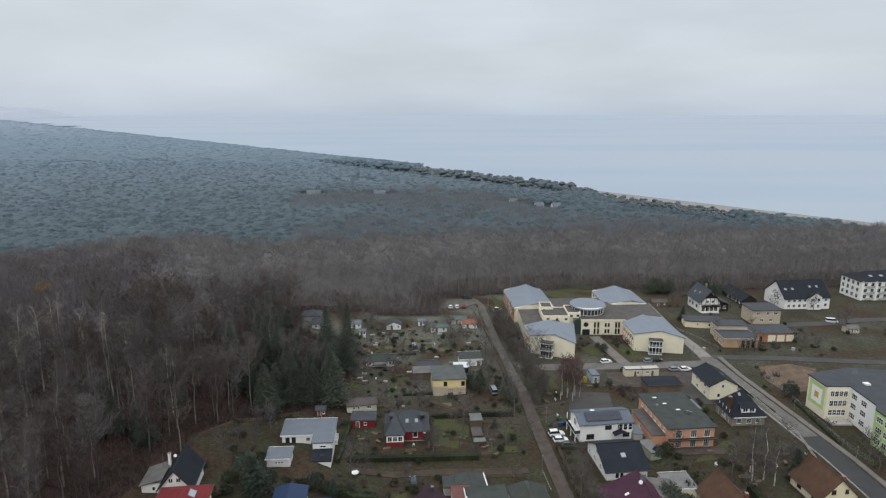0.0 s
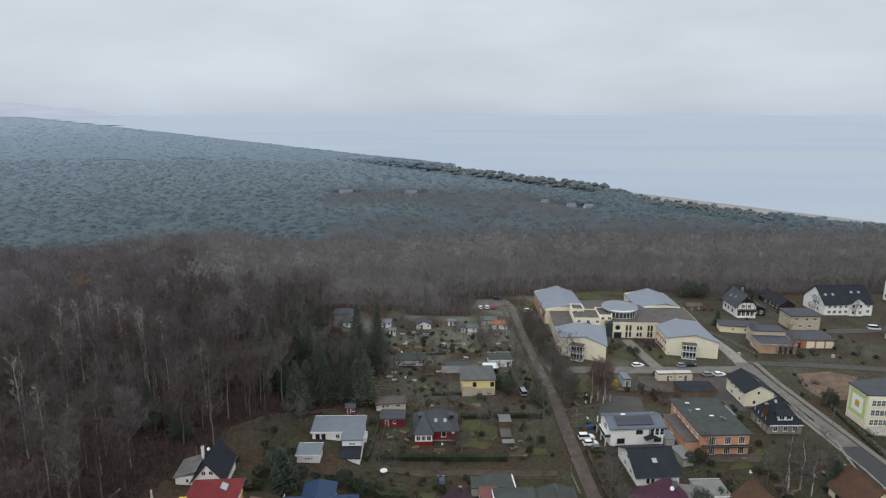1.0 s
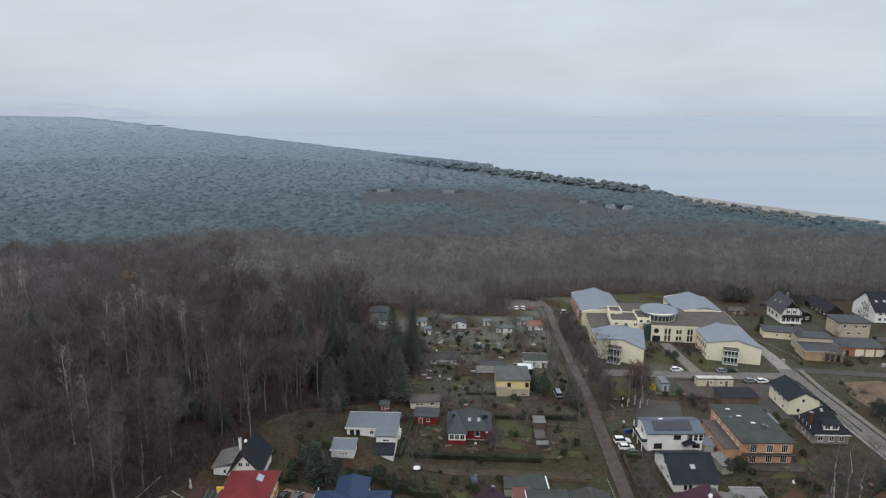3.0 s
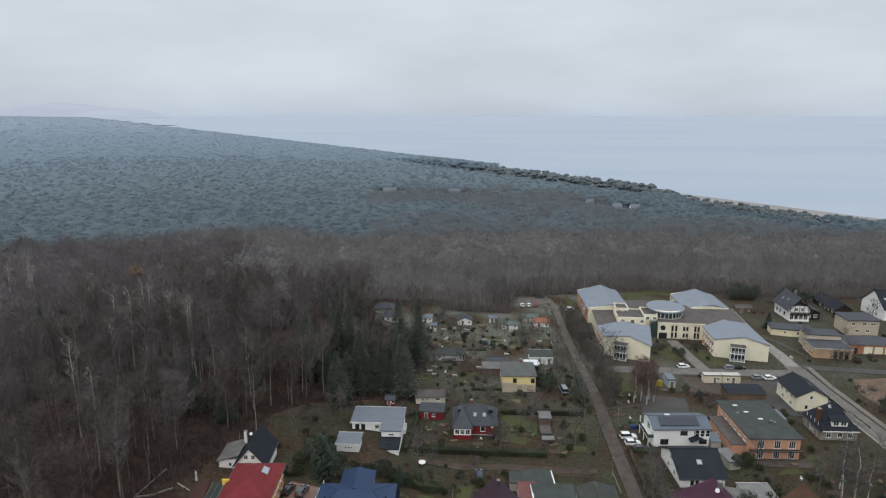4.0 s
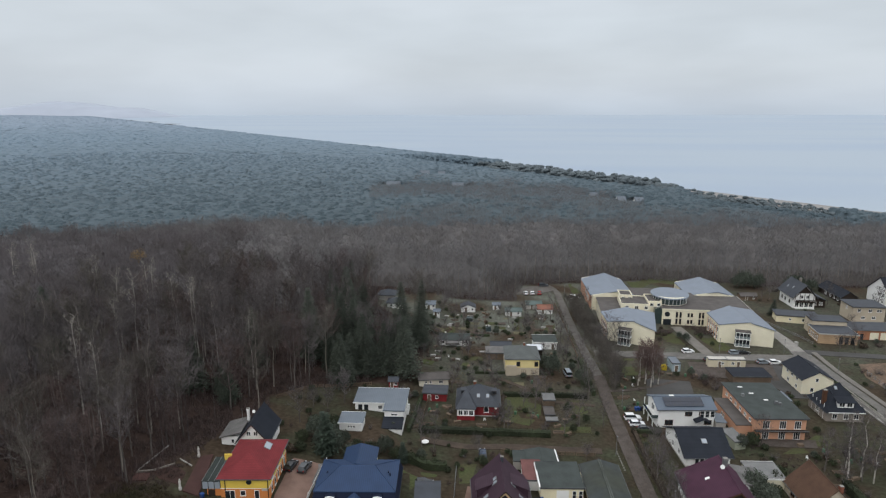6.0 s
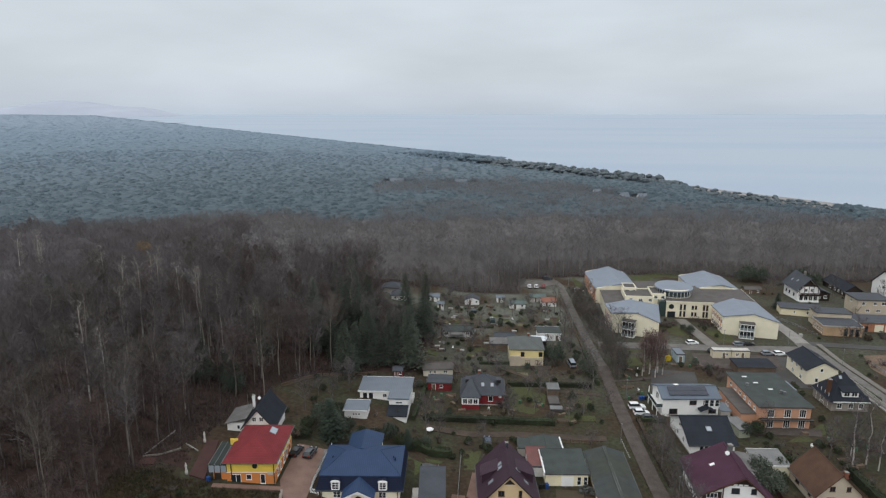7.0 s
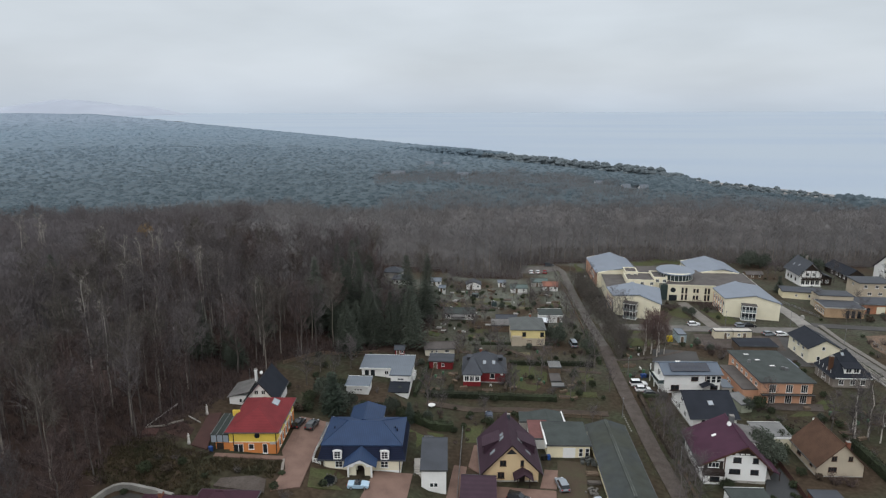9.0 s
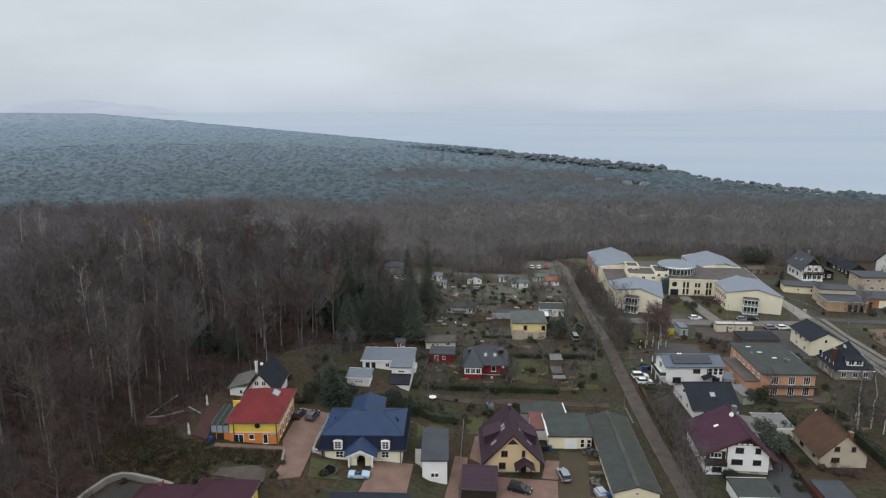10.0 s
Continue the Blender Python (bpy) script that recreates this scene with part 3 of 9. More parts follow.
def window(parent, m, w, h, n=2, frame_m=None, sill=True, name="window", pane_m=None, rows=1):
    """A framed window proud of its wall; local x along the wall, y into it, z up, the origin in its middle."""
    fm, pm = frame_m or FRAME, pane_m or PANE
    key = (round(w, 2), round(h, 2), n, rows, fm.name, pm.name)
    if key not in WINDOW_MESHES:
        t = 0.09
        xs, zs = [-w / 2, -w / 2 + t], [-h / 2, -h / 2 + t]
        for i in range(1, n):
            xs += [-w / 2 + w * i / n - 0.04, -w / 2 + w * i / n + 0.04]
        for i in range(1, rows):
            zs += [-h / 2 + h * i / rows - 0.03, -h / 2 + h * i / rows + 0.03]
        xs += [w / 2 - t, w / 2]
        zs += [h / 2 - t, h / 2]
        WINDOW_MESHES[key] = (mesh("window", *lattice(xs, zs, -0.07, 0.1), fm), mesh("pane", *boxes([(-w / 2 + t, -0.02, -h / 2 + t, w / 2 - t, 0.1, h / 2 - t)]), pm),
                              mesh("sill", *boxes([(-w / 2 - 0.08, -0.16, -h / 2 - 0.06, w / 2 + 0.08, 0.1, -h / 2 - 0.002)]), fm))
    f, p, sl = WINDOW_MESHES[key]
    ob = put(name, f, parent, m)
    put("pane", p, ob)
    if sill:
        put("sill", sl, ob)
    return ob


def lattice(xs, zs, y0, y1):
    """A frame with bars, in one piece: the odd cells between the cuts stay open."""
    nx, nz = len(xs), len(zs)
    V = [(x, y, z) for y in (y0, y1) for z in zs for x in xs]
    at = lambda i, j, k: k * nx * nz + j * nx + i
    solid = lambda i, j: 0 <= i < nx - 1 and 0 <= j < nz - 1 and (i % 2 == 0 or j % 2 == 0)
    F = []
    for j in range(nz - 1):
        for i in range(nx - 1):
            if not solid(i, j):
                continue
            F.append((at(i, j, 0), at(i + 1, j, 0), at(i + 1, j + 1, 0), at(i, j + 1, 0)))
            for (a, b), (di, dj) in ((((0, 0), (1, 0)), (0, -1)), (((1, 0), (1, 1)), (1, 0)), (((1, 1), (0, 1)), (0, 1)), (((0, 1), (0, 0)), (-1, 0))):
                if not solid(i + di, j + dj):
                    F.append((at(i + a[0], j + a[1], 0), at(i + b[0], j + b[1], 0), at(i + b[0], j + b[1], 1), at(i + a[0], j + a[1], 1)))
    return V, F


def on_side(side, u, z, w, d):
    return {"F": pose(u, -d / 2, z), "B": pose(-u, d / 2, z, 0, 0, 180), "R": pose(w / 2, u, z, 0, 0, 90), "L": pose(-w / 2, -u, z, 0, 0, -90)}[side]


def chimney(parent, x, y, z0, z1, s=0.6, material=None):
    c = put("chimney", mesh("chimney", *boxes([(-s / 2, -s / 2, z0, s / 2, s / 2, z1), (-s / 2 - 0.06, -s / 2 - 0.06, z1 - 0.35, s / 2 + 0.06, s / 2 + 0.06, z1 - 0.2)]), material or mat_brick()), parent, pose(x, y, 0))
    put("chimney_cap", mesh("chimney_cap", *boxes([(-s / 2 - 0.05, -s / 2 - 0.05, z1, s / 2 + 0.05, s / 2 + 0.05, z1 + 0.08)]), GREY_STONE), c)
    return c


BRICK = []


def mat_brick():
    if not BRICK:
        BRICK.append(mat("red_brick", (0.26, 0.10, 0.065), 0.9, 0.2, wave=(0.075, "Z", 0.2)))
    return BRICK[0]


def roof_top(kind, w, d, h, rh, o, ridge):
    """Top surface of a roof over a w x d house, eaves at h, ridge rh above; o: overhang."""
    W, D = w / 2 + o, d / 2 + o
    if kind == "flat":
        return [(-W, -D, h + 0.25), (W, -D, h + 0.25), (W, D, h + 0.25 + rh), (-W, D, h + 0.25 + rh)], [(0, 1, 2, 3)], 0.28
    if kind == "gable" and ridge == "x":
        e = h - o * rh / (d / 2)
        return [(-W, -D, e), (W, -D, e), (W, 0, h + rh), (-W, 0, h + rh), (W, D, e), (-W, D, e)], [(0, 1, 2, 3), (3, 2, 4, 5)], 0.2
    if kind == "gable":
        e = h - o * rh / (w / 2)
        return [(-W, -D, e), (0, -D, h + rh), (0, D, h + rh), (-W, D, e), (W, -D, e), (W, D, e)], [(0, 1, 2, 3), (1, 4, 5, 2)], 0.2
    if kind == "hip":
        run = min(w, d) / 2
        e = h - o * rh / run
        if ridge == "x":
            a = max(0.05, w / 2 - run)
            r = [(-a, 0, h + rh), (a, 0, h + rh)]
            f = [(0, 1, 5, 4), (1, 2, 5), (2, 3, 4, 5), (3, 0, 4)]
        else:
            a = max(0.05, d / 2 - run)
            r = [(0, -a, h + rh), (0, a, h + rh)]
            f = [(0, 1, 4), (1, 2, 5, 4), (2, 3, 5), (3, 0, 4, 5)]
        return [(-W, -D, e), (W, -D, e), (W, D, e), (-W, D, e)] + r, f, 0.2
    raise ValueError(kind)


def shell(w, d, h, rh, kind, ridge, base):
    """The walls, closed below the roof."""
    if kind == "gable":
        r = h + rh - 0.22
        if ridge == "x":
            out = [(-d / 2, -base), (d / 2, -base), (d / 2, h - 0.12), (0, r), (-d / 2, h - 0.12)]
            n = 5
            v = [(-w / 2, a, b) for a, b in out] + [(w / 2, a, b) for a, b in out]
        else:
            out = [(-w / 2, -base), (w / 2, -base), (w / 2, h - 0.12), (0, r), (-w / 2, h - 0.12)]
            n = 5
            v = [(a, -d / 2, b) for a, b in out] + [(a, d / 2, b) for a, b in out]
        return v, [tuple(range(n)), tuple(reversed(range(n, 2 * n)))] + [(i, n + i, n + (i + 1) % n, (i + 1) % n) for i in range(n)]
    return boxes([(-w / 2, -d / 2, -base, w / 2, d / 2, h - (0.02 if kind == "flat" else 0.1))])


def house(name, label, x, y, z, yaw, w, d, h, kind, rh, wall, roofm, over=0.4, ridge="x", category="house", group="",
          wins=(), doors=(), chims=(), lights=(), plinth=None, gutter=True, base=2.5, frame_m=None, trim=None):
    """wins: (side, u, z of the middle, width, height, sashes); lights: roof windows (side, along, up 0..1, width, length)."""
    root = thing(name, label, category, pose(x, y, z, 0, 0, yaw), group)
    FOOT.append((x, y, math.hypot(w, d) / 2 * 0.86 + 0.5))
    put("wall", mesh("wall", *shell(w, d, h, rh, kind, ridge, base), wall), root)
    if plinth:
        put("plinth", mesh("plinth", *boxes([(-w / 2 - 0.04, -d / 2 - 0.04, -base, w / 2 + 0.04, d / 2 + 0.04, plinth[0])]), plinth[1]), root)
    top = roof_top(kind, w, d, h, rh, over, ridge)
    roof = put("roof", mesh("roof", *slab(*top), roofm), root)
    if kind in ("gable", "hip"):
        if kind == "gable":
            a, b = ((-w / 2 - over, 0), (w / 2 + over, 0)) if ridge == "x" else ((0, -d / 2 - over), (0, d / 2 + over))
        else:
            a, b = top[0][4][:2], top[0][5][:2]
        cap = [(a[0] - 0.1, a[1] - 0.12, h + rh - 0.05, b[0] + 0.1, b[1] + 0.12, h + rh + 0.07)]
        put("ridge_cap", mesh("ridge_cap", *boxes(cap), roofm), roof)
    if gutter and kind != "flat":
        e = top[0][0][2]
        W, D = w / 2 + over, d / 2 + over
        if ridge == "x" or kind == "hip":
            for sy in (-1, 1):
                put("gutter", mesh("gutter", *boxes([(-W, min(sy * D, sy * (D + 0.14)), e - 0.2, W, max(sy * D, sy * (D + 0.14)), e - 0.05)]), ZINC), roof)
        if ridge == "y" or kind == "hip":
            for sx in (-1, 1):
                put("gutter", mesh("gutter", *boxes([(min(sx * W, sx * (W + 0.14)), -D, e - 0.2, max(sx * W, sx * (W + 0.14)), D, e - 0.05)]), ZINC), roof)
    if kind == "flat":
        W, D = w / 2 + over, d / 2 + over
        t = h + 0.25
        rim = [(-W, -D - 0.06, t - 0.3, W, -D, t + 0.07), (-W, D, t + rh - 0.3, W, D + 0.06, t + rh + 0.07),
               (-W - 0.06, -D, t - 0.3, -W, D, t + 0.06), (W, -D, t - 0.3, W + 0.06, D, t + 0.06)]
        for q in (rim if rh == 0 else rim[:2]):
            put("roof_edge", mesh("roof_edge", *boxes([q]), trim or ZINC), roof)
    for side, u, zc, ww, hh, *n in wins:
        window(root, on_side(side, u, zc, w, d), ww, hh, n[0] if n else 2, frame_m)
    for side, u, ww, hh in doors:
        dm = on_side(side, u, 0, w, d)
        dr = put("door", mesh("door", *boxes([(-ww / 2, -0.06, 0, ww / 2, 0.1, hh)]), TIMBER), root, dm)
        put("door_frame", mesh("door_frame", *boxes([(-ww / 2 - 0.1, -0.09, 0, -ww / 2, 0.1, hh), (ww / 2, -0.09, 0, ww / 2 + 0.1, 0.1, hh), (-ww / 2 - 0.1, -0.09, hh, ww / 2 + 0.1, 0.1, hh + 0.1)]), FRAME), dr)
    for cx, cy, z0, z1, *s in chims:
        chimney(root, cx, cy, z0, z1, *s)
    for side, u, f, ww, ll in lights:
        roof_window(root, side, u, f, ww, ll, w, d, h, rh, kind, ridge)
    return root


def roof_window(root, side, u, f, ww, ll, w, d, h, rh, kind, ridge, pane_m=None, name="roof_window"):
    run = min(w, d) / 2 if kind == "hip" else (d / 2 if ridge == "x" else w / 2)
    a = math.degrees(math.atan2(rh, run)) if kind != "flat" else 0
    half = {"F": d / 2, "B": d / 2, "L": w / 2, "R": w / 2}[side]
    if kind == "flat":
        m = pose(u, f, h + 0.27)
    else:
        m = {"F": pose(u, -half + f * run, h + f * rh, a), "B": pose(-u, half - f * run, h + f * rh, a, 0, 180),
             "R": pose(half - f * run, u, h + f * rh, a, 0, 90), "L": pose(-half + f * run, -u, h + f * rh, a, 0, -90)}[side]
        if side in "RL":
            m = {"R": pose(half - f * run, u, h + f * rh, 0, 0, 90), "L": pose(-half + f * run, -u, h + f * rh, 0, 0, -90)}[side] @ pose(0, 0, 0, a)
    ob = put(name, mesh(name, *boxes([(-ww / 2, -ll / 2, 0, -ww / 2 + 0.1, ll / 2, 0.14), (ww / 2 - 0.1, -ll / 2, 0, ww / 2, ll / 2, 0.14),
                                      (-ww / 2 + 0.1, -ll / 2, 0, ww / 2 - 0.1, -ll / 2 + 0.1, 0.14), (-ww / 2 + 0.1, ll / 2 - 0.1, 0, ww / 2 - 0.1, ll / 2, 0.14)]), METAL), root, m)
    put("pane", mesh("pane", *boxes([(-ww / 2 + 0.1, -ll / 2 + 0.1, 0, ww / 2 - 0.1, ll / 2 - 0.1, 0.1)]), pane_m or SKYGLASS), ob)


SKYGLASS = mat("roof_window_glass", (0.30, 0.34, 0.38), 0.1, 0.05, spec=0.8)


def extra_block(root, name, x0, y0, z0, x1, y1, z1, material, label=""):
    return put(name, mesh(name, *boxes([(x0, y0, z0, x1, y1, z1)]), material), root, label=label)


def sub_roof(root, kind, x, y, w, d, h, rh, roofm, over=0.3, ridge="x", name="roof"):
    return put(name, mesh(name, *slab(*roof_top(kind, w, d, h, rh, over, ridge)), roofm), root, pose(x, y, 0))


def sub_wall(root, kind, x, y, w, d, h, rh, wall, ridge="x", base=2.5, name="wall"):
    return put(name, mesh(name, *shell(w, d, h, rh, kind, ridge, base), wall), root, pose(x, y, 0))


# the orange and yellow house with the red hipped roof
def red_roof_house():
    r = house("house", "orange and yellow two-storey house with a red hipped tile roof", -54.1, 115.0, 6.8, 7, 9.6, 14.2, 5.3, "hip", 2.4, YELLOW, R_RED, 0.65, "y",
              wins=[("R", -4, 3.5, 1.2, 1.1), ("R", 0, 3.5, 1.2, 1.1), ("R", 4, 3.5, 1.2, 1.1)], chims=())
    put("wall", mesh("wall", *boxes([(-4.84, -7.14, -2.5, 4.84, 7.14, 2.45)]), ORANGE), r, label="orange lower storey")
    put("band", mesh("band", *boxes([(-4.88, -7.18, 2.45, 4.88, 7.18, 2.55)]), FRAME), r)
    for u, zc, w, h in ((-0.4, 1.5, 1.1, 1.2), (2.4, 1.1, 1.0, 2.1), (-3.0, 1.1, 2.0, 2.0)):
        window(r, on_side("F", u, zc, 9.7, 14.3), w, h, 2 if w > 1.5 else 1)
    for u in (-5, -2.5, 0, 2.5, 5):
        window(r, on_side("R", u, 1.3, 9.7, 14.3), 1.0, 1.7, 1)
    put("sign_board", mesh("sign_board", *boxes([(-0.6, -0.06, 0, 0.6, 0, 0.55)]), GREY_RENDER), r, pose(4.0, -7.15, 2.0))
    ring = [(0.55 * math.cos(a * math.pi / 8), 0.55 * math.sin(a * math.pi / 8)) for a in range(16)]
    v, f = prism(ring, -0.04, 0.08)
    put("round_window", mesh("round_window", v, f, PANE), r, pose(0.9, -7.1, 3.9, 90))
    for x in (-3.9, 4.7):
        put("downpipe", mesh("downpipe", *boxes([(-0.07, -0.07, 0, 0.07, 0.07, 4.5)]), DARKWOOD), r, pose(x, -7.2, 0))
    roof_window(r, "R", 2.4, 0.5, 2.4, 1.5, 9.6, 14.2, 5.3, 2.4, "hip", "y")
    put("vent", mesh("vent", *boxes([(-0.12, -0.12, 0, 0.12, 0.12, 0.9)]), BROWNFRAME), r, pose(1.2, 2.4, 6.3))
    # lower side building: dark flat roof behind a glazed front storey
    c = put("side_building", mesh("side_building", *boxes([(-7.8, -6.6, -2, -4.85, 1.4, 2.3)]), ORANGE), r)
    # flat dark slab stands in for the shade inside an open bay
    put("side_opening", mesh("side_opening", *boxes([(-7.6, -6.68, -0.2, -6.2, -6.58, 2.0)]), DARKWOOD), c)
    g = put("glazed_front", mesh("glazed_front", *boxes([(-8.6, -6.9, 2.3, -4.86, -6.8, 3.9)]), SKYGLASS), c, label="pale glazed front")
    for i in range(4):
        put("mullion", mesh("mullion", *boxes([(-0.06, -0.08, 2.25, 0.06, 0.08, 4.0)]), DARKWOOD), g, pose(-8.6 + i * 1.22, -6.9, 0))
    put("glass_roof", mesh("glass_roof", *slab([(-8.7, -6.9, 3.95), (-4.86, -6.9, 3.95), (-4.86, 1.6, 4.3), (-8.7, 1.6, 4.3)], [(0, 1, 2, 3)], 0.12), mat("dark_green_roof_sheet", (0.022, 0.032, 0.028), 0.6, 0.3)), c, label="dark green sheet roof")
    for i in range(4):
        put("rafter", mesh("rafter", *boxes([(-0.04, -4.2, 0, 0.04, 4.3, 0.08)]), METAL), c, pose(-8.6 + i * 1.22, -2.7, 4.13, 2.4))
    put("parapet", mesh("parapet", *boxes([(-6.4, 0.4, 3.9, -4.86, 0.7, 5.6)]), YELLOW), c, label="yellow parapet wall")


red_roof_house()


def timbered_house():
    r = house("house", "white gabled house with a steep anthracite roof", -59.2, 129.4, 7.5, 7, 6.8, 10.2, 2.9, "gable", 4.1, WHITE, R_DARK, 0.45, "y",
              wins=[("F", -0.8, 4.5, 0.95, 1.1), ("F", 0.8, 4.5, 0.95, 1.1), ("R", -2, 1.8, 1.1, 1.2), ("R", 2, 1.8, 1.1, 1.2)])
    for s in (-1, 1):
        put("barge_board", mesh("barge_board", *slab([(0, -5.6, 7.0), (s * 3.85, -5.6, 2.4), (s * 3.85, -5.5, 2.4), (0, -5.5, 7.0)], [(0, 1, 2, 3)], 0.3), DARKWOOD), r)
    # lower annex with a weathered sheet roof
    a = put("annex", mesh("annex", *boxes([(-8.0, -2.5, -2.5, -3.4, 4.5, 2.3)]), WHITE), r)
    put("annex_roof", mesh("annex_roof", *slab([(-8.4, -3, 2.3), (-3.2, -3, 3.7), (-3.2, 5, 3.7), (-8.4, 5, 2.3)], [(0, 1, 2, 3)], 0.2), R_ETERNIT), a)
    # solid dark strip put in for the shade between annex and house
    put("dark_gap", mesh("dark_gap", *boxes([(-3.9, -3.2, 0, -3.5, -2.6, 2.2)]), DARKWOOD), a)
    window(r, pose(-5.4, -2.5, 1.2), 0.7, 1.0, 1)
    chimney(r, -3.2, 3.0, 3.0, 6.6, 0.55, WHITE)
    put("satellite_dish", mesh("satellite_dish", *prism([(0.4 * math.cos(k * 0.7), 0.4 * math.sin(k * 0.7)) for k in range(9)], 0, 0.08), FRAME), r, pose(-2.0, 3.4, 5.6, 60))
    put("pole", mesh("pole", *boxes([(-0.04, -0.04, 3, 0.04, 0.04, 6.8)]), METAL), r, pose(-4.6, 2.8, 0))


timbered_house()


def bungalow():
    r = house("bungalow", "low white L-shaped bungalow with a pale grey sheet roof", -36.4, 158.9, 2.7, 4, 13.6, 7.4, 2.9, "flat", 0.5, WHITE, R_GREY, 0.45,
              wins=[("F", 0.0, 1.7, 1.1, 1.1), ("F", 2.6, 1.7, 1.1, 1.1), ("R", 1, 1.7, 1.2, 1.1)], trim=FRAME)
    for u in (-5.4, -3.8):
        window(r, on_side("F", u, 1.35, 13.6, 7.4), 1.3, 2.3, 1, FRAME, False, "glass_door")
    sub_wall(r, "flat", 4.3, -5.8, 5.0, 4.6, 2.9, 0, WHITE)
    sub_roof(r, "flat", 4.3, -5.7, 5.0, 4.6, 2.96, 0.22, R_GREY, 0.4)
    window(r, pose(4.4, -8.1, 1.9), 1.7, 0.6, 2)
    extra_block(r, "lean_to", 1.7, -12.4, -2.5, 6.8, -8.15, 0.3, WHITE, "white lean-to below the wing")
    sub_roof(r, "flat", 4.3, -10.4, 5.0, 4.2, 0.15, 0.9, R_DARK, 0.2, name="lean_to_roof")
    for k in range(3):
        put("garden_tub", mesh("garden_tub", *boxes([(-0.3, -0.3, -0.5, 0.3, 0.3, 0.9)]), FRAME), r, pose(7.4, -3 + k * 1.5, 0))


bungalow()
house("shed", "small white garden shed with a grey sheet roof", -41.2, 145.3, 3.4, 4, 5.7, 4.7, 2.4, "flat", 0.35, WHITE, R_GREY, 0.35, category="shed",
      wins=[("F", 0.2, 1.5, 0.55, 0.6, 1), ("F", 0.9, 1.5, 0.55, 0.6, 1), ("F", -0.5, 1.5, 0.55, 0.6, 1)], trim=FRAME)


def red_house():
    r = house("house", "dark red boarded house with a slate-grey half-hipped roof", -10.3, 166.8, 0.0, 4, 11.4, 10.0, 3.6, "hip", 3.6, REDWOOD, R_SLATE, 0.5, "x",
              wins=[("F", 2.2, 2.0, 1.3, 1.6, 1)], lights=[("F", 0.0, 0.42, 0.9, 1.2), ("F", 2.6, 0.42, 0.9, 1.2)], chims=[(-1.0, 2.0, 5, 7.2, 0.75)], plinth=(0.3, CONCRETE))
    sub_wall(r, "flat", -3.4, -6.2, 4.8, 3.0, 1.35, 0, REDWOOD, name="porch_wall")
    p = extra_block(r, "porch", -5.75, -7.65, 1.3, -1.05, -4.7, 3.4, FRAME, "white glazed veranda front")
    for k in (-2, 0, 2):
        window(p, pose(-3.4 + k * 0.72, -7.66, 2.3), 1.2, 1.5, 2 if k else 3)
    put("porch_roof", mesh("porch_roof", *slab([(-6.2, -7.9, 3.5), (-0.6, -7.9, 3.5), (-3.4, -1.6, 6.7), (-6.4, -1.6, 3.2), (-0.4, -1.6, 3.2)], [(0, 1, 2), (0, 2, 3), (1, 4, 2)], 0.2), R_SLATE), r)
    for u in (-4.2, 4.4):
        dmr = put("dormer", mesh("dormer", *boxes([(-0.7, -1.0, 0, 0.7, 1.2, 1.0)]), R_SLATE), r, pose(u, -1.2, 5.3))
        window(dmr, pose(0, -1.0, 0.5), 0.9, 0.8, 1, DARKWOOD)
    put("satellite_dish", mesh("satellite_dish", *prism([(0.4 * math.cos(k * 0.7), 0.4 * math.sin(k * 0.7)) for k in range(9)], 0, 0.08), FRAME), r, pose(4.8, -5.0, 2.6, 70))
    # dark red shed beside it
    house("shed", "dark red shed with a grey felt roof and white posts", -23.2, 171.4, 0.1, 2, 6.8, 4.4, 2.3, "flat", 0.35, REDWOOD, R_SLATE, 0.3, category="shed",
          wins=[("F", 0.6, 1.3, 0.9, 0.9, 1)], doors=[("F", -1.6, 0.9, 1.9)])


red_house()
house("cottage", "cream garden cottage with a grey felt roof", -25.2, 181.0, 0.3, 12, 9.0, 4.8, 2.5, "gable", 1.1, PALE_CREAM, R_FELT2, 0.35, "x", "cottage",
      wins=[("F", 2.2, 1.4, 1.3, 0.9), ("F", -1.0, 1.4, 0.7, 0.8, 1), ("F", -2.4, 1.4, 0.7, 0.8, 1)])


def yellow_house():
    r = house("house", "pale yellow two-storey house with a grey hipped roof", 1.6, 196.4, 0.0, 5, 10.6, 11.0, 5.6, "hip", 2.4, mat("lemon_render", (0.74, 0.62, 0.30), var=0.06), R_ZINCGREY, 0.3, "x",
              wins=[("F", -1.3, 3.8, 1.2, 1.5, 1), ("F", 4.4, 3.8, 1.2, 1.5, 1), ("F", 0.4, 1.2, 1.4, 1.3), ("F", 3.5, 1.2, 1.4, 1.3), ("R", 0, 3.8, 1.2, 1.3)], plinth=(2.5, BEIGE), chims=[(1.0, 1.0, 6, 8.4, 0.6)], frame_m=BROWNFRAME)
    b = extra_block(r, "balcony", -5.2, -6.4, 2.5, -1.9, -5.25, 3.4, BEIGE, "beige balcony with a dark panel standing in for its shade")
    # flat dark panel stands in for the shade behind the balcony
    put("recess", mesh("recess", *boxes([(-5.0, -5.3, 3.5, -2.1, -5.22, 4.9)]), DARKWOOD), b)
    window(b, pose(-3.2, -5.3, 4.0), 1.0, 1.4, 1)
    put("garage_front", mesh("garage_front", *boxes([(-5.2, -6.2, -1, -1.9, -5.22, 2.45)]), BEIGE), r)


yellow_house()


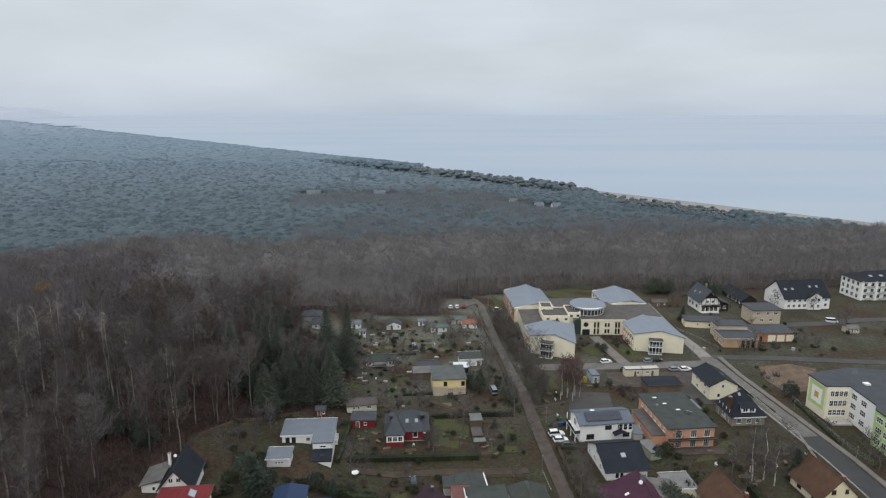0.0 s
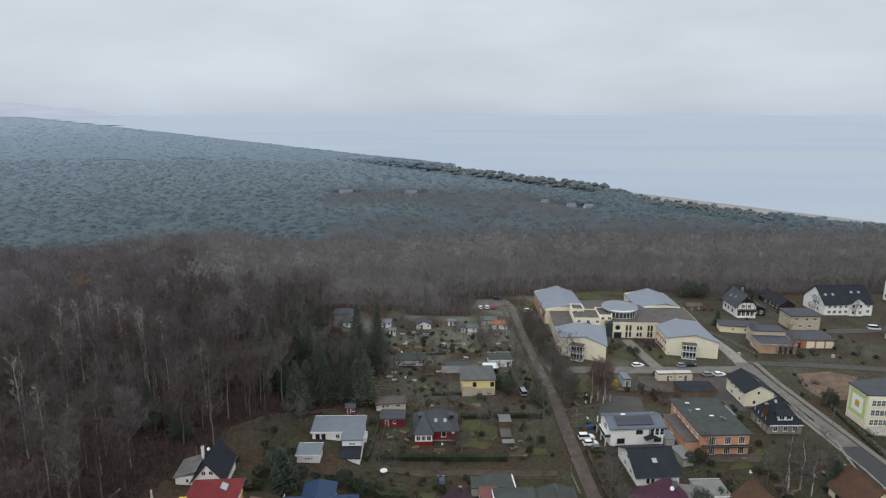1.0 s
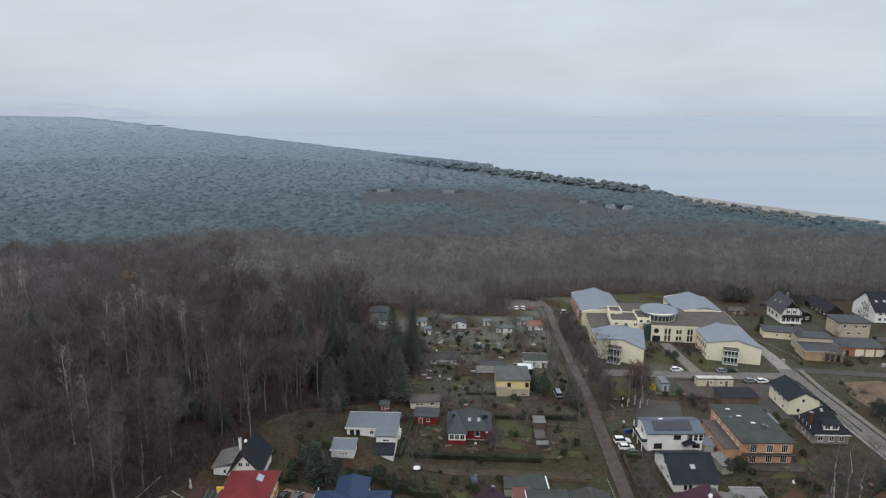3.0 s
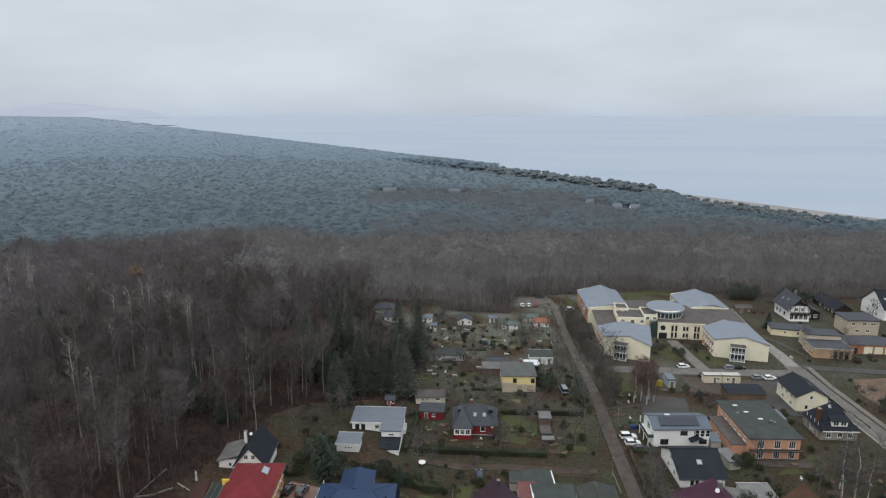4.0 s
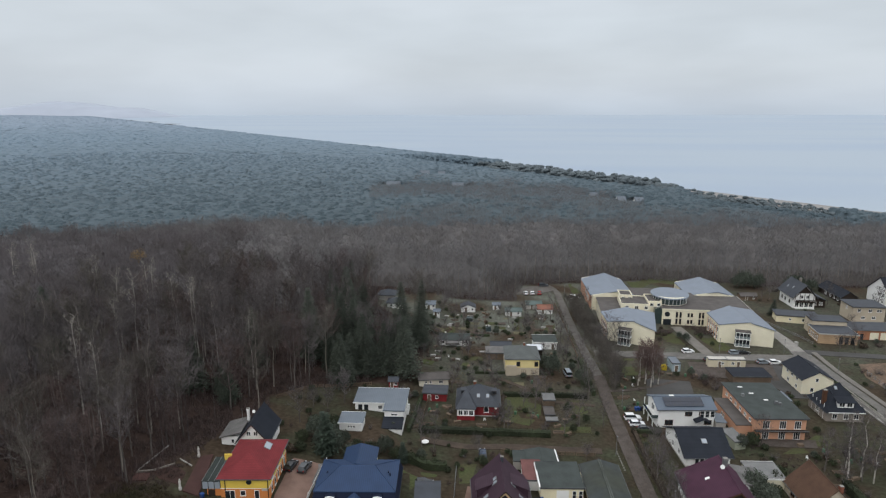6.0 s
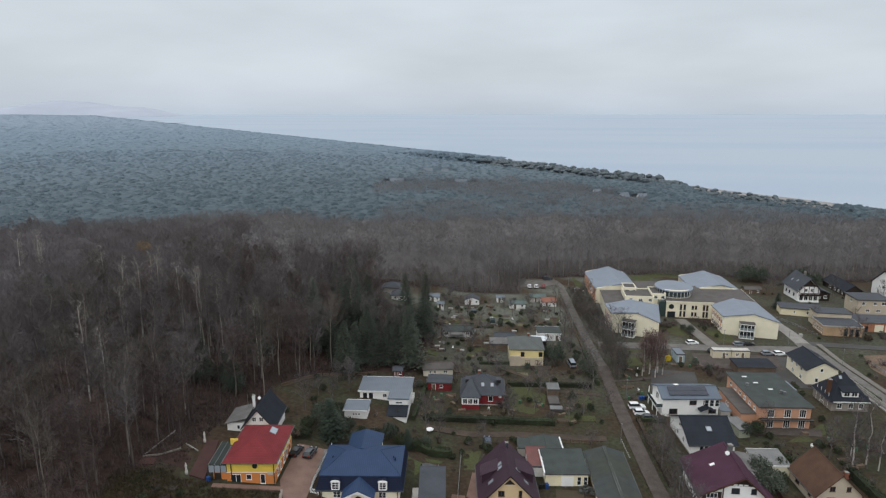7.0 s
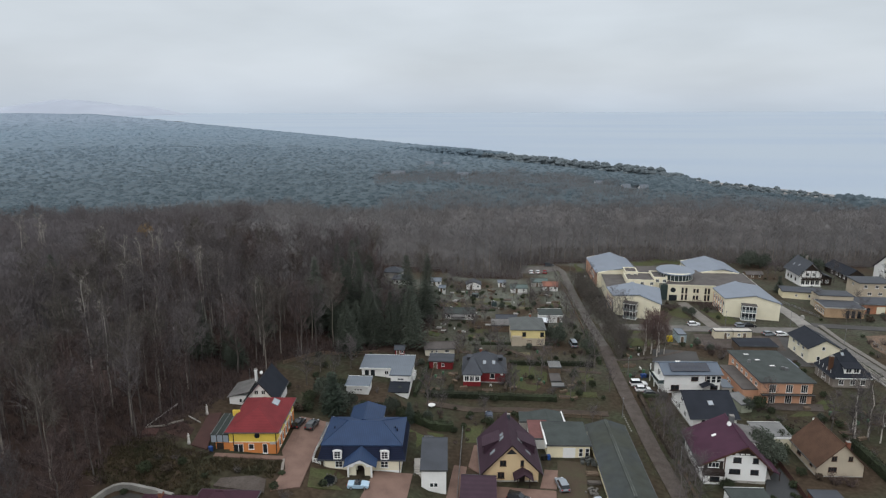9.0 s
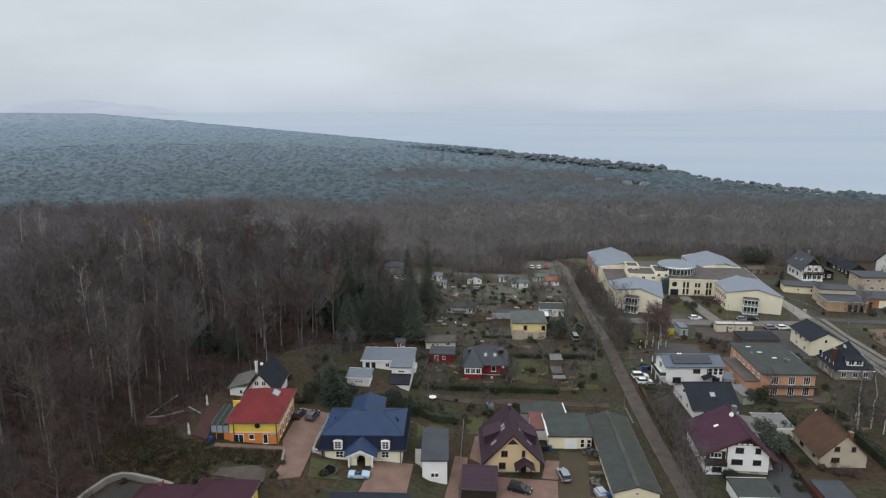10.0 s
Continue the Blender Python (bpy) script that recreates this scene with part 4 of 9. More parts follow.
def blue_villa():
    root = thing("villa", "cream villa with a blue metal roof and dark mansard dormers", "house", pose(-32.0, 116.2, 3.5, 0, 0, 6.4))
    w, d = 15.7, 13.4
    put("wall", mesh("wall", *boxes([(-w / 2, -d / 2, -3, w / 2, d / 2, 2.9)]), CREAM2), root)
    put("plinth", mesh("plinth", *boxes([(-w / 2 - 0.08, -d / 2 - 0.08, -3, w / 2 + 0.08, d / 2 + 0.08, 0.2)]), FRAME), root)
    a, b2 = 8.85, 7.15
    c, e = 8.1, 5.75
    v = [(-a, -b2, 2.75), (a, -b2, 2.75), (a, b2, 2.75), (-a, b2, 2.75), (-c, -e, 5.3), (c, -e, 5.3), (c, e, 5.3), (-c, e, 5.3)]
    put("mansard", mesh("mansard", *slab(v, [(0, 1, 5, 4), (1, 2, 6, 5), (2, 3, 7, 6), (3, 0, 4, 7)], 0.15), R_NAVY), root)
    for q in ((-a - 0.05, -b2 - 0.12, 2.5, a + 0.05, -b2 + 0.2, 2.76), (-a - 0.05, b2 - 0.2, 2.5, a + 0.05, b2 + 0.1, 2.76), (-a - 0.05, -b2 + 0.2, 2.5, -a + 0.2, b2 - 0.2, 2.76), (a - 0.2, -b2 + 0.2, 2.5, a + 0.05, b2 - 0.2, 2.76)):
        put("eave_board", mesh("eave_board", *boxes([q]), R_SLATE), root)
    v = [(-c - 0.2, -e - 0.2, 5.3), (c + 0.2, -e - 0.2, 5.3), (c + 0.2, e + 0.2, 5.3), (-c - 0.2, e + 0.2, 5.3), (-3.6, -0.2, 7.7), (3.6, -0.2, 7.7)]
    roof = put("roof", mesh("roof", *slab(v, [(0, 1, 5, 4), (1, 2, 5), (2, 3, 4, 5), (3, 0, 4)], 0.2), R_BLUE), root)
    for p, q in ((0, 4), (1, 5), (2, 5), (3, 4)):
        cv, cf = [], []
        for s, z in ((-0.1, 0.0), (0.1, 0.0), (0, 0.1)):
            for k in (p, q):
                cv.append((v[k][0] + s, v[k][1] + abs(s) * 0.5, v[k][2] + z))
        put("hip_cap", mesh("hip_cap", cv, [(0, 1, 5, 4), (2, 4, 5, 3), (0, 2, 3, 1)], R_BLUE), roof)
    for x, y in ((6.4, -0.6), (-6.3, -0.8), (6.8, -1.3)):
        put("vent", mesh("vent", *boxes([(-0.12, -0.2, 0, 0.12, 0.2, 0.55)]), R_NAVY), roof, pose(x, y, 6.0))
    # rear wing with a hipped blue roof
    put("rear_wing", mesh("rear_wing", *boxes([(-3.8, 5.0, -3, 2.8, 10.6, 5.2)]), CREAM2), root)
    v = [(-4.2, 3.0, 5.3), (3.2, 3.0, 5.3), (3.2, 11.0, 5.3), (-4.2, 11.0, 5.3), (-0.5, 8.7, 7.7), (-0.5, 0.5, 7.7)]
    put("rear_roof", mesh("rear_roof", *slab(v, [(0, 5, 4, 3), (3, 4, 2), (2, 4, 5, 1)], 0.2), R_BLUE), root)
    # dormers
    for u in (-4.75, 4.75):
        dm = put("dormer", mesh("dormer", *boxes([(-0.85, -0.3, 0, 0.85, 1.8, 1.7)]), FRAME), root, pose(u, -b2 + 0.2, 3.0))
        window(dm, pose(0, -0.3, 0.85), 1.35, 1.6, 2, rows=3)
        arc = [(0.98 * math.cos(k * math.pi / 6), 0.34 * math.sin(k * math.pi / 6)) for k in range(7)]
        put("pediment", mesh("pediment", *prism(arc, -0.1, 0.15), FRAME), dm, pose(0, -0.3, 1.7, 90))
        put("dormer_roof", mesh("dormer_roof", *prism(arc, -2.4, -0.1), R_NAVY), dm, pose(0, -0.3, 1.72, 90))
    for u in (-4.6, 4.6):
        window(root, on_side("F", u, 1.5, w, d), 1.5, 1.4, 2, rows=2)
    for u in (-2, 2):
        window(root, on_side("L", u, 1.5, w, d), 1.2, 1.4, 2)
        window(root, on_side("R", u, 1.5, w, d), 1.2, 1.4, 2)
    for u in (-w / 2 + 0.2, w / 2 - 0.2):
        put("downpipe", mesh("downpipe", *boxes([(-0.07, -0.07, -0.5, 0.07, 0.07, 2.6)]), R_SLATE), root, pose(u, -d / 2 - 0.15, 0))
    # portico: an arched opening in a cream front, columns and a low blue gable
    arch = [(0.85 * math.cos(k * math.pi / 8), 1.75 + 0.75 * math.sin(k * math.pi / 8)) for k in range(9)]
    front = [(-2.2, -1.5), (-0.85, -1.5)] + arch[::-1] + [(0.85, -1.5), (2.2, -1.5), (2.2, 2.75), (-2.2, 2.75)]
    v, f = prism(front, 0, 0.4)
    pt = put("portico", mesh("portico", v, f, CREAM2), root, pose(0, -8.3, 0, 90))
    for s in (-1, 1):
        put("portico_side", mesh("portico_side", *boxes([(min(s * 1.9, s * 2.2), -8.3, -1.5, max(s * 1.9, s * 2.2), -6.6, 2.75)]), CREAM2), root)
    put("portico_roof", mesh("portico_roof", *slab([(-3.3, -9.5, 2.6), (0, -9.5, 4.2), (0, -5.6, 5.2), (-3.3, -6.4, 3.0), (3.3, -9.5, 2.6), (3.3, -6.4, 3.0)], [(0, 1, 2, 3), (1, 4, 5, 2)], 0.16), R_BLUE), root)
    garc = [(1.3 * math.cos(k * math.pi / 8), 2.6 + 0.7 * math.sin(k * math.pi / 8)) for k in range(9)]
    v, f = prism([(-3.0, 2.5), (-1.3, 2.5)] + garc[::-1] + [(1.3, 2.5), (3.0, 2.5), (0, 3.95)], 0, 0.12)
    put("gable", mesh("gable", v, f, FRAME), root, pose(0, -9.25, 0, 90))
    put("door", mesh("door", *boxes([(-0.8, -6.85, -0.2, 0.8, -6.72, 2.3)]), DARKWOOD), root, label="dark entrance door behind the arch")
    for u in (-2.3, 2.3):
        put("column", mesh("column", *prism([(0.2 * math.cos(k * math.pi / 4), 0.2 * math.sin(k * math.pi / 4)) for k in range(8)], -2, 2.6), FRAME), root, pose(u, -9.3, 0))
    put("steps", mesh("steps", *boxes([(-2.2, -10.4, -2, 2.2, -8.6, -0.35), (-2.2, -9.9, -2, 2.2, -8.6, -0.18)]), PAVER), root)
    # grey side shed
    s = put("side_shed", mesh("side_shed", *boxes([(-10.4, 2.0, -3, -7.86, 8.4, 2.4)]), GREY_RENDER), root)
    put("side_shed_roof", mesh("side_shed_roof", *slab([(-10.7, 1.6, 2.4), (-7.9, 1.6, 2.7), (-7.9, 8.7, 2.7), (-10.7, 8.7, 2.4)], [(0, 1, 2, 3)], 0.2), R_ETERNIT), s)


blue_villa()


def tall_garage():
    r = house("garage", "tall white garage block with a grey felt roof", -17.1, 114.0, 0.7, 7, 4.9, 11.4, 4.8, "flat", 0.3, WHITE, R_SLATE, 0.3, category="garage",
              wins=[("F", -0.4, 1.6, 0.8, 0.95, 1), ("F", 0.4, 1.6, 0.8, 0.95, 1)])
    st = put("outside_stair", mesh("outside_stair", *boxes([(-4.1, -5.5 + 0.3 * i, 0.18 * i - 0.3, -2.6, -5.2 + 0.3 * i, 0.18 * (i + 1)) for i in range(15)]), GREY_RENDER), r)
    for k in range(5):
        put("post", mesh("post", *boxes([(-0.04, -0.04, 0, 0.04, 0.04, 1.1)]), METAL), st, pose(-4.05, -5.2 + k * 1.05, 0.3 + k * 0.62))
    put("landing", mesh("landing", *boxes([(-4.2, -0.9, 2.5, -2.55, 2.2, 2.7)]), GREY_RENDER), st)
    put("nameplate_bar", mesh("nameplate_bar", *boxes([(1.3, -5.36, 1.5, 2.0, -5.3, 1.75)]), GREY_RENDER), r)


tall_garage()


def plum_house():
    r = house("house", "pale orange gabled house with a steep dark plum tile roof", -2.1, 121.4, 0.0, 7, 11.2, 13.0, 3.0, "gable", 5.6, mat("pale_apricot_render", (0.66, 0.50, 0.30), var=0.06), R_PLUM, 0.8, "y",
              wins=[("F", -1.7, 4.2, 1.3, 1.3), ("F", 2.2, 4.2, 0.7, 1.4, 1), ("F", -2.1, 1.5, 1.4, 1.4)], frame_m=BROWNFRAME,
              lights=[("L", 1.5, 0.7, 1.0, 1.3), ("L", 0.2, 0.7, 1.0, 1.3), ("L", 3.6, 0.35, 0.9, 1.4), ("R", -3.6, 0.35, 0.8, 1.3), ("R", -1.6, 0.62, 0.7, 1.3)], chims=[(0.3, 4.6, 7, 9.4, 0.6, R_SLATE)])
    put("attic_window", mesh("attic_window", *prism([(-1.1, 0), (1.1, 0), (0, 1.1)], -0.06, 0.08), PANE), r, pose(0, -6.5, 6.3, 90))
    for s in (-1, 1):
        dm = put("dormer", mesh("dormer", *slab([(s * 1.8, -1.6, 6.85), (s * 5.7, -1.6, 5.15), (s * 5.7, 2.6, 5.15), (s * 1.8, 2.6, 6.85)], [(0, 1, 2, 3)], 0.25), R_PLUM), r)
        put("cheek", mesh("cheek", *prism([(s * 1.9, 6.7), (s * 5.4, 5.1), (s * 5.4, 3.1)], -2.4, 1.4), R_PLUM), dm, pose(0, 0, 0, 90))
        put("barge_board", mesh("barge_board", *slab([(0, -7.36, 8.75), (s * 6.3, -7.36, 2.1), (s * 6.3, -7.28, 2.1), (0, -7.28, 8.75)], [(0, 1, 2, 3)], 0.3), DARKWOOD), r)
    p = put("porch", mesh("porch", *boxes([(1.0, -8.9, -0.5, 1.2, -8.7, 2.2), (3.4, -8.9, -0.5, 3.6, -8.7, 2.2)]), DARKWOOD), r)
    put("porch_roof", mesh("porch_roof", *slab([(0.3, -9.4, 2.1), (2.3, -9.4, 3.4), (2.3, -6.3, 3.4), (0.3, -6.3, 2.1), (4.3, -9.4, 2.1), (4.3, -6.3, 2.1)], [(0, 1, 2, 3), (1, 4, 5, 2)], 0.2), R_PLUM), p)
    put("door", mesh("door", *boxes([(1.6, -6.6, 0, 2.8, -6.48, 2.1)]), DARKWOOD), p)
    put("plinth_base", mesh("plinth_base", *boxes([(-5.44, -6.54, -2, 5.44, 6.54, 0.3)]), GREY_RENDER), r)
    house("carport", "open carport with a dark plum tile roof", -7.5, 107.7, 0.0, 3, 6.5, 6.2, 2.3, "flat", 0.9, DARKWOOD, R_PLUM, 0.3, category="carport", base=1.0)
    house("passage_roof", "low garage with a dull red sheet roof", 4.4, 132.4, 0.0, 5, 4.2, 8.0, 2.5, "flat", 0.1, WHITE, mat("dull_red_sheet_roof", (0.15, 0.065, 0.06), 0.8, 0.15), 0.2, category="garage")


plum_house()


def yellow_garage():
    r = house("garage", "cream double garage with a grey felt roof", 10.4, 130.3, 0.0, 6, 9.3, 9.4, 2.9, "flat", 0.3, CREAM, R_FELT, 0.25, category="garage")
    put("garage_door", mesh("garage_door", *boxes([(-1.2, -4.8, 0, 1.5, -4.6, 2.4)]), FRAME), r, label="white roller door")
    for u in (2.7, 4.1):
        window(r, on_side("F", u, 1.3, 9.3, 9.4), 0.9, 2.0, 1, FRAME, rows=2)
    put("white_edge", mesh("white_edge", *boxes([(-5.05, -4.9, 2.4, -4.75, 4.9, 3.35)]), FRAME), r)
    g = house("long_shed", "long low cream shed with a grey felt pitched roof", 21.1, 122.2, 0.0, 4.4, 8.4, 29.6, 2.4, "gable", 1.3, CREAM, R_MOSS, 0.35, "y", "shed", wins=[("F", 0, 2.0, 0.7, 0.5, 1)])
    put("moss_ridge", mesh("moss_ridge", *boxes([(-0.35, -14.8, 3.62, 0.35, 14.8, 3.76)]), mat("pale_lichen_ridge", (0.085, 0.095, 0.085), 0.95, 0.3)), g)
    h = house("greenhouse_shed", "low garden shed with a curved grey-green sheet roof", 6.6, 139.4, 0.0, 7, 7.8, 6.0, 2.1, "gable", 0.7, GREY_RENDER, R_FELT, 0.2, "y", "shed")
    put("roof_band", mesh("roof_band", *boxes([(3.7, -2.8, 2.0, 3.95, 2.8, 2.35)]), FRAME), h)
    house("shed", "small grey-green garden shed", 1.4, 138.6, 0.0, 4, 2.6, 4.0, 2.1, "flat", 0.2, GREY_RENDER, R_FELT, 0.2, category="shed")


yellow_garage()


def solar_house():
    r = house("house", "white two-storey house with solar panels on a dark grey roof", 45.0, 166.4, 0.0, 7, 15.0, 8.4, 5.5, "gable", 1.5, WHITE, mat("blue_grey_roof_sheet", (0.09, 0.115, 0.15), 0.5, 0.1, spec=0.4), 0.5, "x",
              wins=[("F", -4.5, 1.5, 2.2, 1.5), ("F", 0.6, 4.0, 1.9, 1.2), ("F", 3.6, 4.0, 0.5, 1.2, 1), ("F", 5.9, 1.5, 2.0, 1.2)], frame_m=BROWNFRAME)
    pm = mesh("solar_panel", *boxes([(-0.84, -0.8, 0, 0.84, 0.8, 0.08)]), R_SOLAR)
    for i in range(6):
        for j in range(2):
            put("solar_panel", pm, r, pose(-4.6 + i * 1.72, -2.1, 6.44, 19.6) @ pose(0, -0.83 + 1.66 * j, 0))
    for u in (4.2, 5.6, 7.0):
        window(r, on_side("F", u, 3.85, 15.0, 8.4), 1.15, 1.9, 1, FRAME, rows=2)
    b = put("balcony", mesh("balcony", *boxes([(-9.0, -4.2, 2.4, -7.5, 3.6, 2.65)]), WHITE), r)
    put("balcony_rail", mesh("balcony_rail", *boxes([(-9.05, -4.25, 2.65, -8.97, 3.6, 3.6), (-9.0, -4.28, 2.65, -7.5, -4.2, 3.6)]), GREENGLASS), b)
    for yy in (-4.0, -0.3, 3.4):
        put("post", mesh("post", *boxes([(-0.1, -0.1, -0.5, 0.1, 0.1, 5.2)]), WHITE), b, pose(-8.8, yy, 0))
    window(r, on_side("L", 0, 4.0, 15.0, 8.4), 2.2, 1.9, 2)
    window(r, on_side("L", 0, 1.2, 15.0, 8.4), 2.4, 2.1, 2)
    put("vent", mesh("vent", *boxes([(-0.6, -0.4, 6.3, 0.6, 0.4, 7.1)]), FRAME), r, pose(-2.6, 0.4, 0))
    put("canopy", mesh("canopy", *slab([(1.8, -6.4, 2.5), (3.8, -6.4, 3.3), (3.8, -4.1, 3.3), (1.8, -4.1, 2.5), (5.8, -6.4, 2.5), (5.8, -4.1, 2.5)], [(0, 1, 2, 3), (1, 4, 5, 2)], 0.15), R_DARK), r)
    put("lean_to", mesh("lean_to", *slab([(7.6, -5.6, 2.3), (10.6, -5.6, 2.1), (10.6, -0.6, 2.3), (7.6, -0.6, 2.6)], [(0, 1, 2, 3)], 0.15), R_GREY), r)
    put("lean_to_wall", mesh("lean_to_wall", *boxes([(7.8, -5.3, -1, 10.3, -0.9, 2.05)]), GREY_RENDER), r)


solar_house()


def black_roof_house():
    r = house("house", "white bungalow with a large anthracite tiled roof", 45.3, 150.2, 0.0, 7, 10.6, 14.0, 3.0, "gable", 3.4, WHITE, R_DARK, 0.7, "x",
              wins=[("F", -2.6, 1.4, 1.0, 1.7, 1), ("F", -1.4, 1.4, 1.0, 1.7, 1), ("F", 2.5, 1.4, 1.4, 1.3), ("L", 2.6, 1.5, 1.2, 1.4), ("L", -1.5, 1.5, 1.2, 1.4), ("L", 0, 4.0, 1.6, 1.0)],
              lights=[("F", 0.2, 0.5, 1.3, 1.4)], plinth=(0.3, GREY_RENDER))
    put("vent", mesh("vent", *prism([(0.2 * math.cos(k), 0.2 * math.sin(k)) for k in range(6)], 4.0, 5.2), METAL), r, pose(4.0, -2.2, 0))
    s = house("garden_shed", "long pale timber shed with a white sheet roof", 55.6, 155.2, 0.0, 16, 3.0, 6.0, 2.1, "flat", 0.25, mat("pale_green_boards", (0.30, 0.32, 0.25), var=0.1), R_PALE, 0.2, category="shed")


black_roof_house()


def plum_white_house():
    r = thing("house", "white three-storey gabled house with a broad dark plum roof", "house", pose(44.0, 126.7, -0.5, 0, 0, 2))
    FOOT.append((44.0, 126.7, 8.4))
    put("wall", mesh("wall", *prism([(-6.7, -2.5), (5.9, -2.5), (5.9, 4.7), (1.5, 8.85), (-6.7, 4.75)], -6.3, 6.3), WHITE), r, pose(0, 0, 0, 90))
    roof = put("roof", mesh("roof", *slab([(-7.6, -7.1, 4.55), (1.5, -7.1, 9.1), (1.5, 7.1, 9.1), (-7.6, 7.1, 4.55), (6.7, -7.1, 4.2), (6.7, 7.1, 4.2)], [(0, 1, 2, 3), (1, 4, 5, 2)], 0.22), R_MAUVE), r)
    put("ridge_cap", mesh("ridge_cap", *boxes([(1.36, -7.15, 9.04, 1.64, 7.15, 9.18)]), R_MAUVE), roof)
    for x0, z in ((-7.76, 4.3), (6.7, 3.95)):
        put("gutter", mesh("gutter", *boxes([(x0, -7.1, z, x0 + 0.14, 7.1, z + 0.16)]), ZINC), roof)
    for x0, x1, z0, z1 in ((-7.6, 1.5, 4.35, 8.9), (1.5, 6.7, 8.9, 4.0)):
        put("barge_board", mesh("barge_board", *slab([(x0, -7.18, z0 + 0.1), (x1, -7.18, z1 + 0.1), (x1, -7.11, z1 + 0.1), (x0, -7.11, z0 + 0.1)], [(0, 1, 2, 3)], 0.3), BROWNFRAME), roof)
    put("roof_light", mesh("roof_light", *boxes([(-0.5, -0.35, 0, 0.5, 0.35, 0.1)]), FRAME), roof, pose(-2.6, 0.8, 7.08, 0, -26.6))
    put("plinth", mesh("plinth", *boxes([(-6.74, -6.34, -2.5, 5.94, 6.34, 1.0)]), GREY_RENDER), r)
    for u, zc, ww, hh, n in ((0.0, 5.6, 1.6, 1.2, 2), (3.6, 5.6, 1.1, 1.2, 1), (-0.3, 3.0, 2.2, 1.1, 3), (3.6, 3.0, 1.6, 1.1, 2), (-0.3, 0.6, 1.3, 0.5, 1), (3.2, 0.6, 1.5, 0.5, 1)):
        window(r, on_side("F", u, zc, 13.4, 12.6), ww, hh, n, DARKWOOD)
    chimney(r, 1.6, 3.2, 8.0, 10.6, 0.9, METAL)
    # boarded balcony beneath the long western slope
    b = put("balcony", mesh("balcony", *boxes([(-6.7, -7.6, 2.5, -2.6, -6.3, 3.45)]), DARKWOOD), r, label="dark boarded balcony")
    # flat dark timber panel stands in for the shaded depth behind the rail
    put("recess", mesh("recess", *boxes([(-6.5, -6.42, 3.45, -2.7, -6.32, 5.2)]), DARKWOOD), b)
    window(r, pose(-4.6, -6.44, 4.4), 2.2, 1.2, 3, FRAME)
    put("ground_bay", mesh("ground_bay", *boxes([(-6.7, -7.4, -1, -2.8, -6.3, 2.5)]), WHITE), r)
    window(r, pose(-4.5, -7.4, 1.75), 1.9, 1.1, 2, DARKWOOD)
    put("downpipe", mesh("downpipe", *boxes([(-2.55, -6.5, 0, -2.35, -6.3, 6.6)]), BROWNFRAME), r)
    put("gable_board", mesh("gable_board", *prism([(-2.4, 6.7), (3.6, 6.7), (1.5, 8.7)], -0.1, 0.05), DARKWOOD), r, pose(0, -6.3, 0, 90), label="dark boarded gable with pale lettering bars")
    for k in range(3):
        put("lettering_bar", mesh("lettering_bar", *boxes([(-0.4, -0.06, 0, 0.4, 0, 0.3)]), FRAME), r, pose(-0.2 + k * 1.05, -6.42, 6.85))
    st = put("entrance_stair", mesh("entrance_stair", *boxes([(5.95, -3.0 - 0.3 * i, -1, 7.6, -2.7 - 0.3 * i, 1.7 - 0.17 * i) for i in range(10)]), GREY_RENDER), r)
    put("stair_roof", mesh("stair_roof", *slab([(5.95, -5.6, 3.9), (9.0, -5.6, 2.4), (9.0, 1.0, 2.4), (5.95, 1.0, 3.9)], [(0, 1, 2, 3)], 0.2), R_MAUVE), st)
    for yy in (-5.2, 0.6):
        put("post", mesh("post", *boxes([(-0.08, -0.08, -1, 0.08, 0.08, 2.7)]), DARKWOOD), st, pose(9.1, yy, 0))
    put("dish", mesh("dish", *prism([(0.5 * math.cos(k * 0.7), 0.5 * math.sin(k * 0.7)) for k in range(9)], 0, 0.08), FRAME), r, pose(0.7, 1.9, 9.3, 70))
    a = put("rear_annex", mesh("rear_annex", *boxes([(3.6, 3.0, -2, 10.2, 10.0, 4.4)]), WHITE), r)
    put("annex_roof", mesh("annex_roof", *slab([(3.2, 2.6, 5.4), (10.6, 2.6, 4.4), (10.6, 10.4, 4.4), (3.2, 10.4, 5.4)], [(0, 1, 2, 3)], 0.2), R_ETERNIT), a)
    house("garage", "white garage with a pale sheet roof", 57.0, 138.6, 0.0, 5, 7.0, 6.4, 2.5, "flat", 0.2, CREAM2, R_PALE, 0.25, category="garage", trim=FRAME)
    house("garage", "white flat-roofed garage with green-grey felt", 44.2, 111.6, -0.5, 5, 7.4, 6.0, 2.6, "flat", 0.15, WHITE, R_FELT, 0.15, category="garage", trim=FRAME)
    house("garage", "flat-roofed garage with grey sheet and brick sides", 59.8, 113.0, -1.0, 5, 5.4, 8.0, 2.3, "flat", 0.1, mat_brick(), R_SLATE, 0.2, category="garage")


plum_white_house()


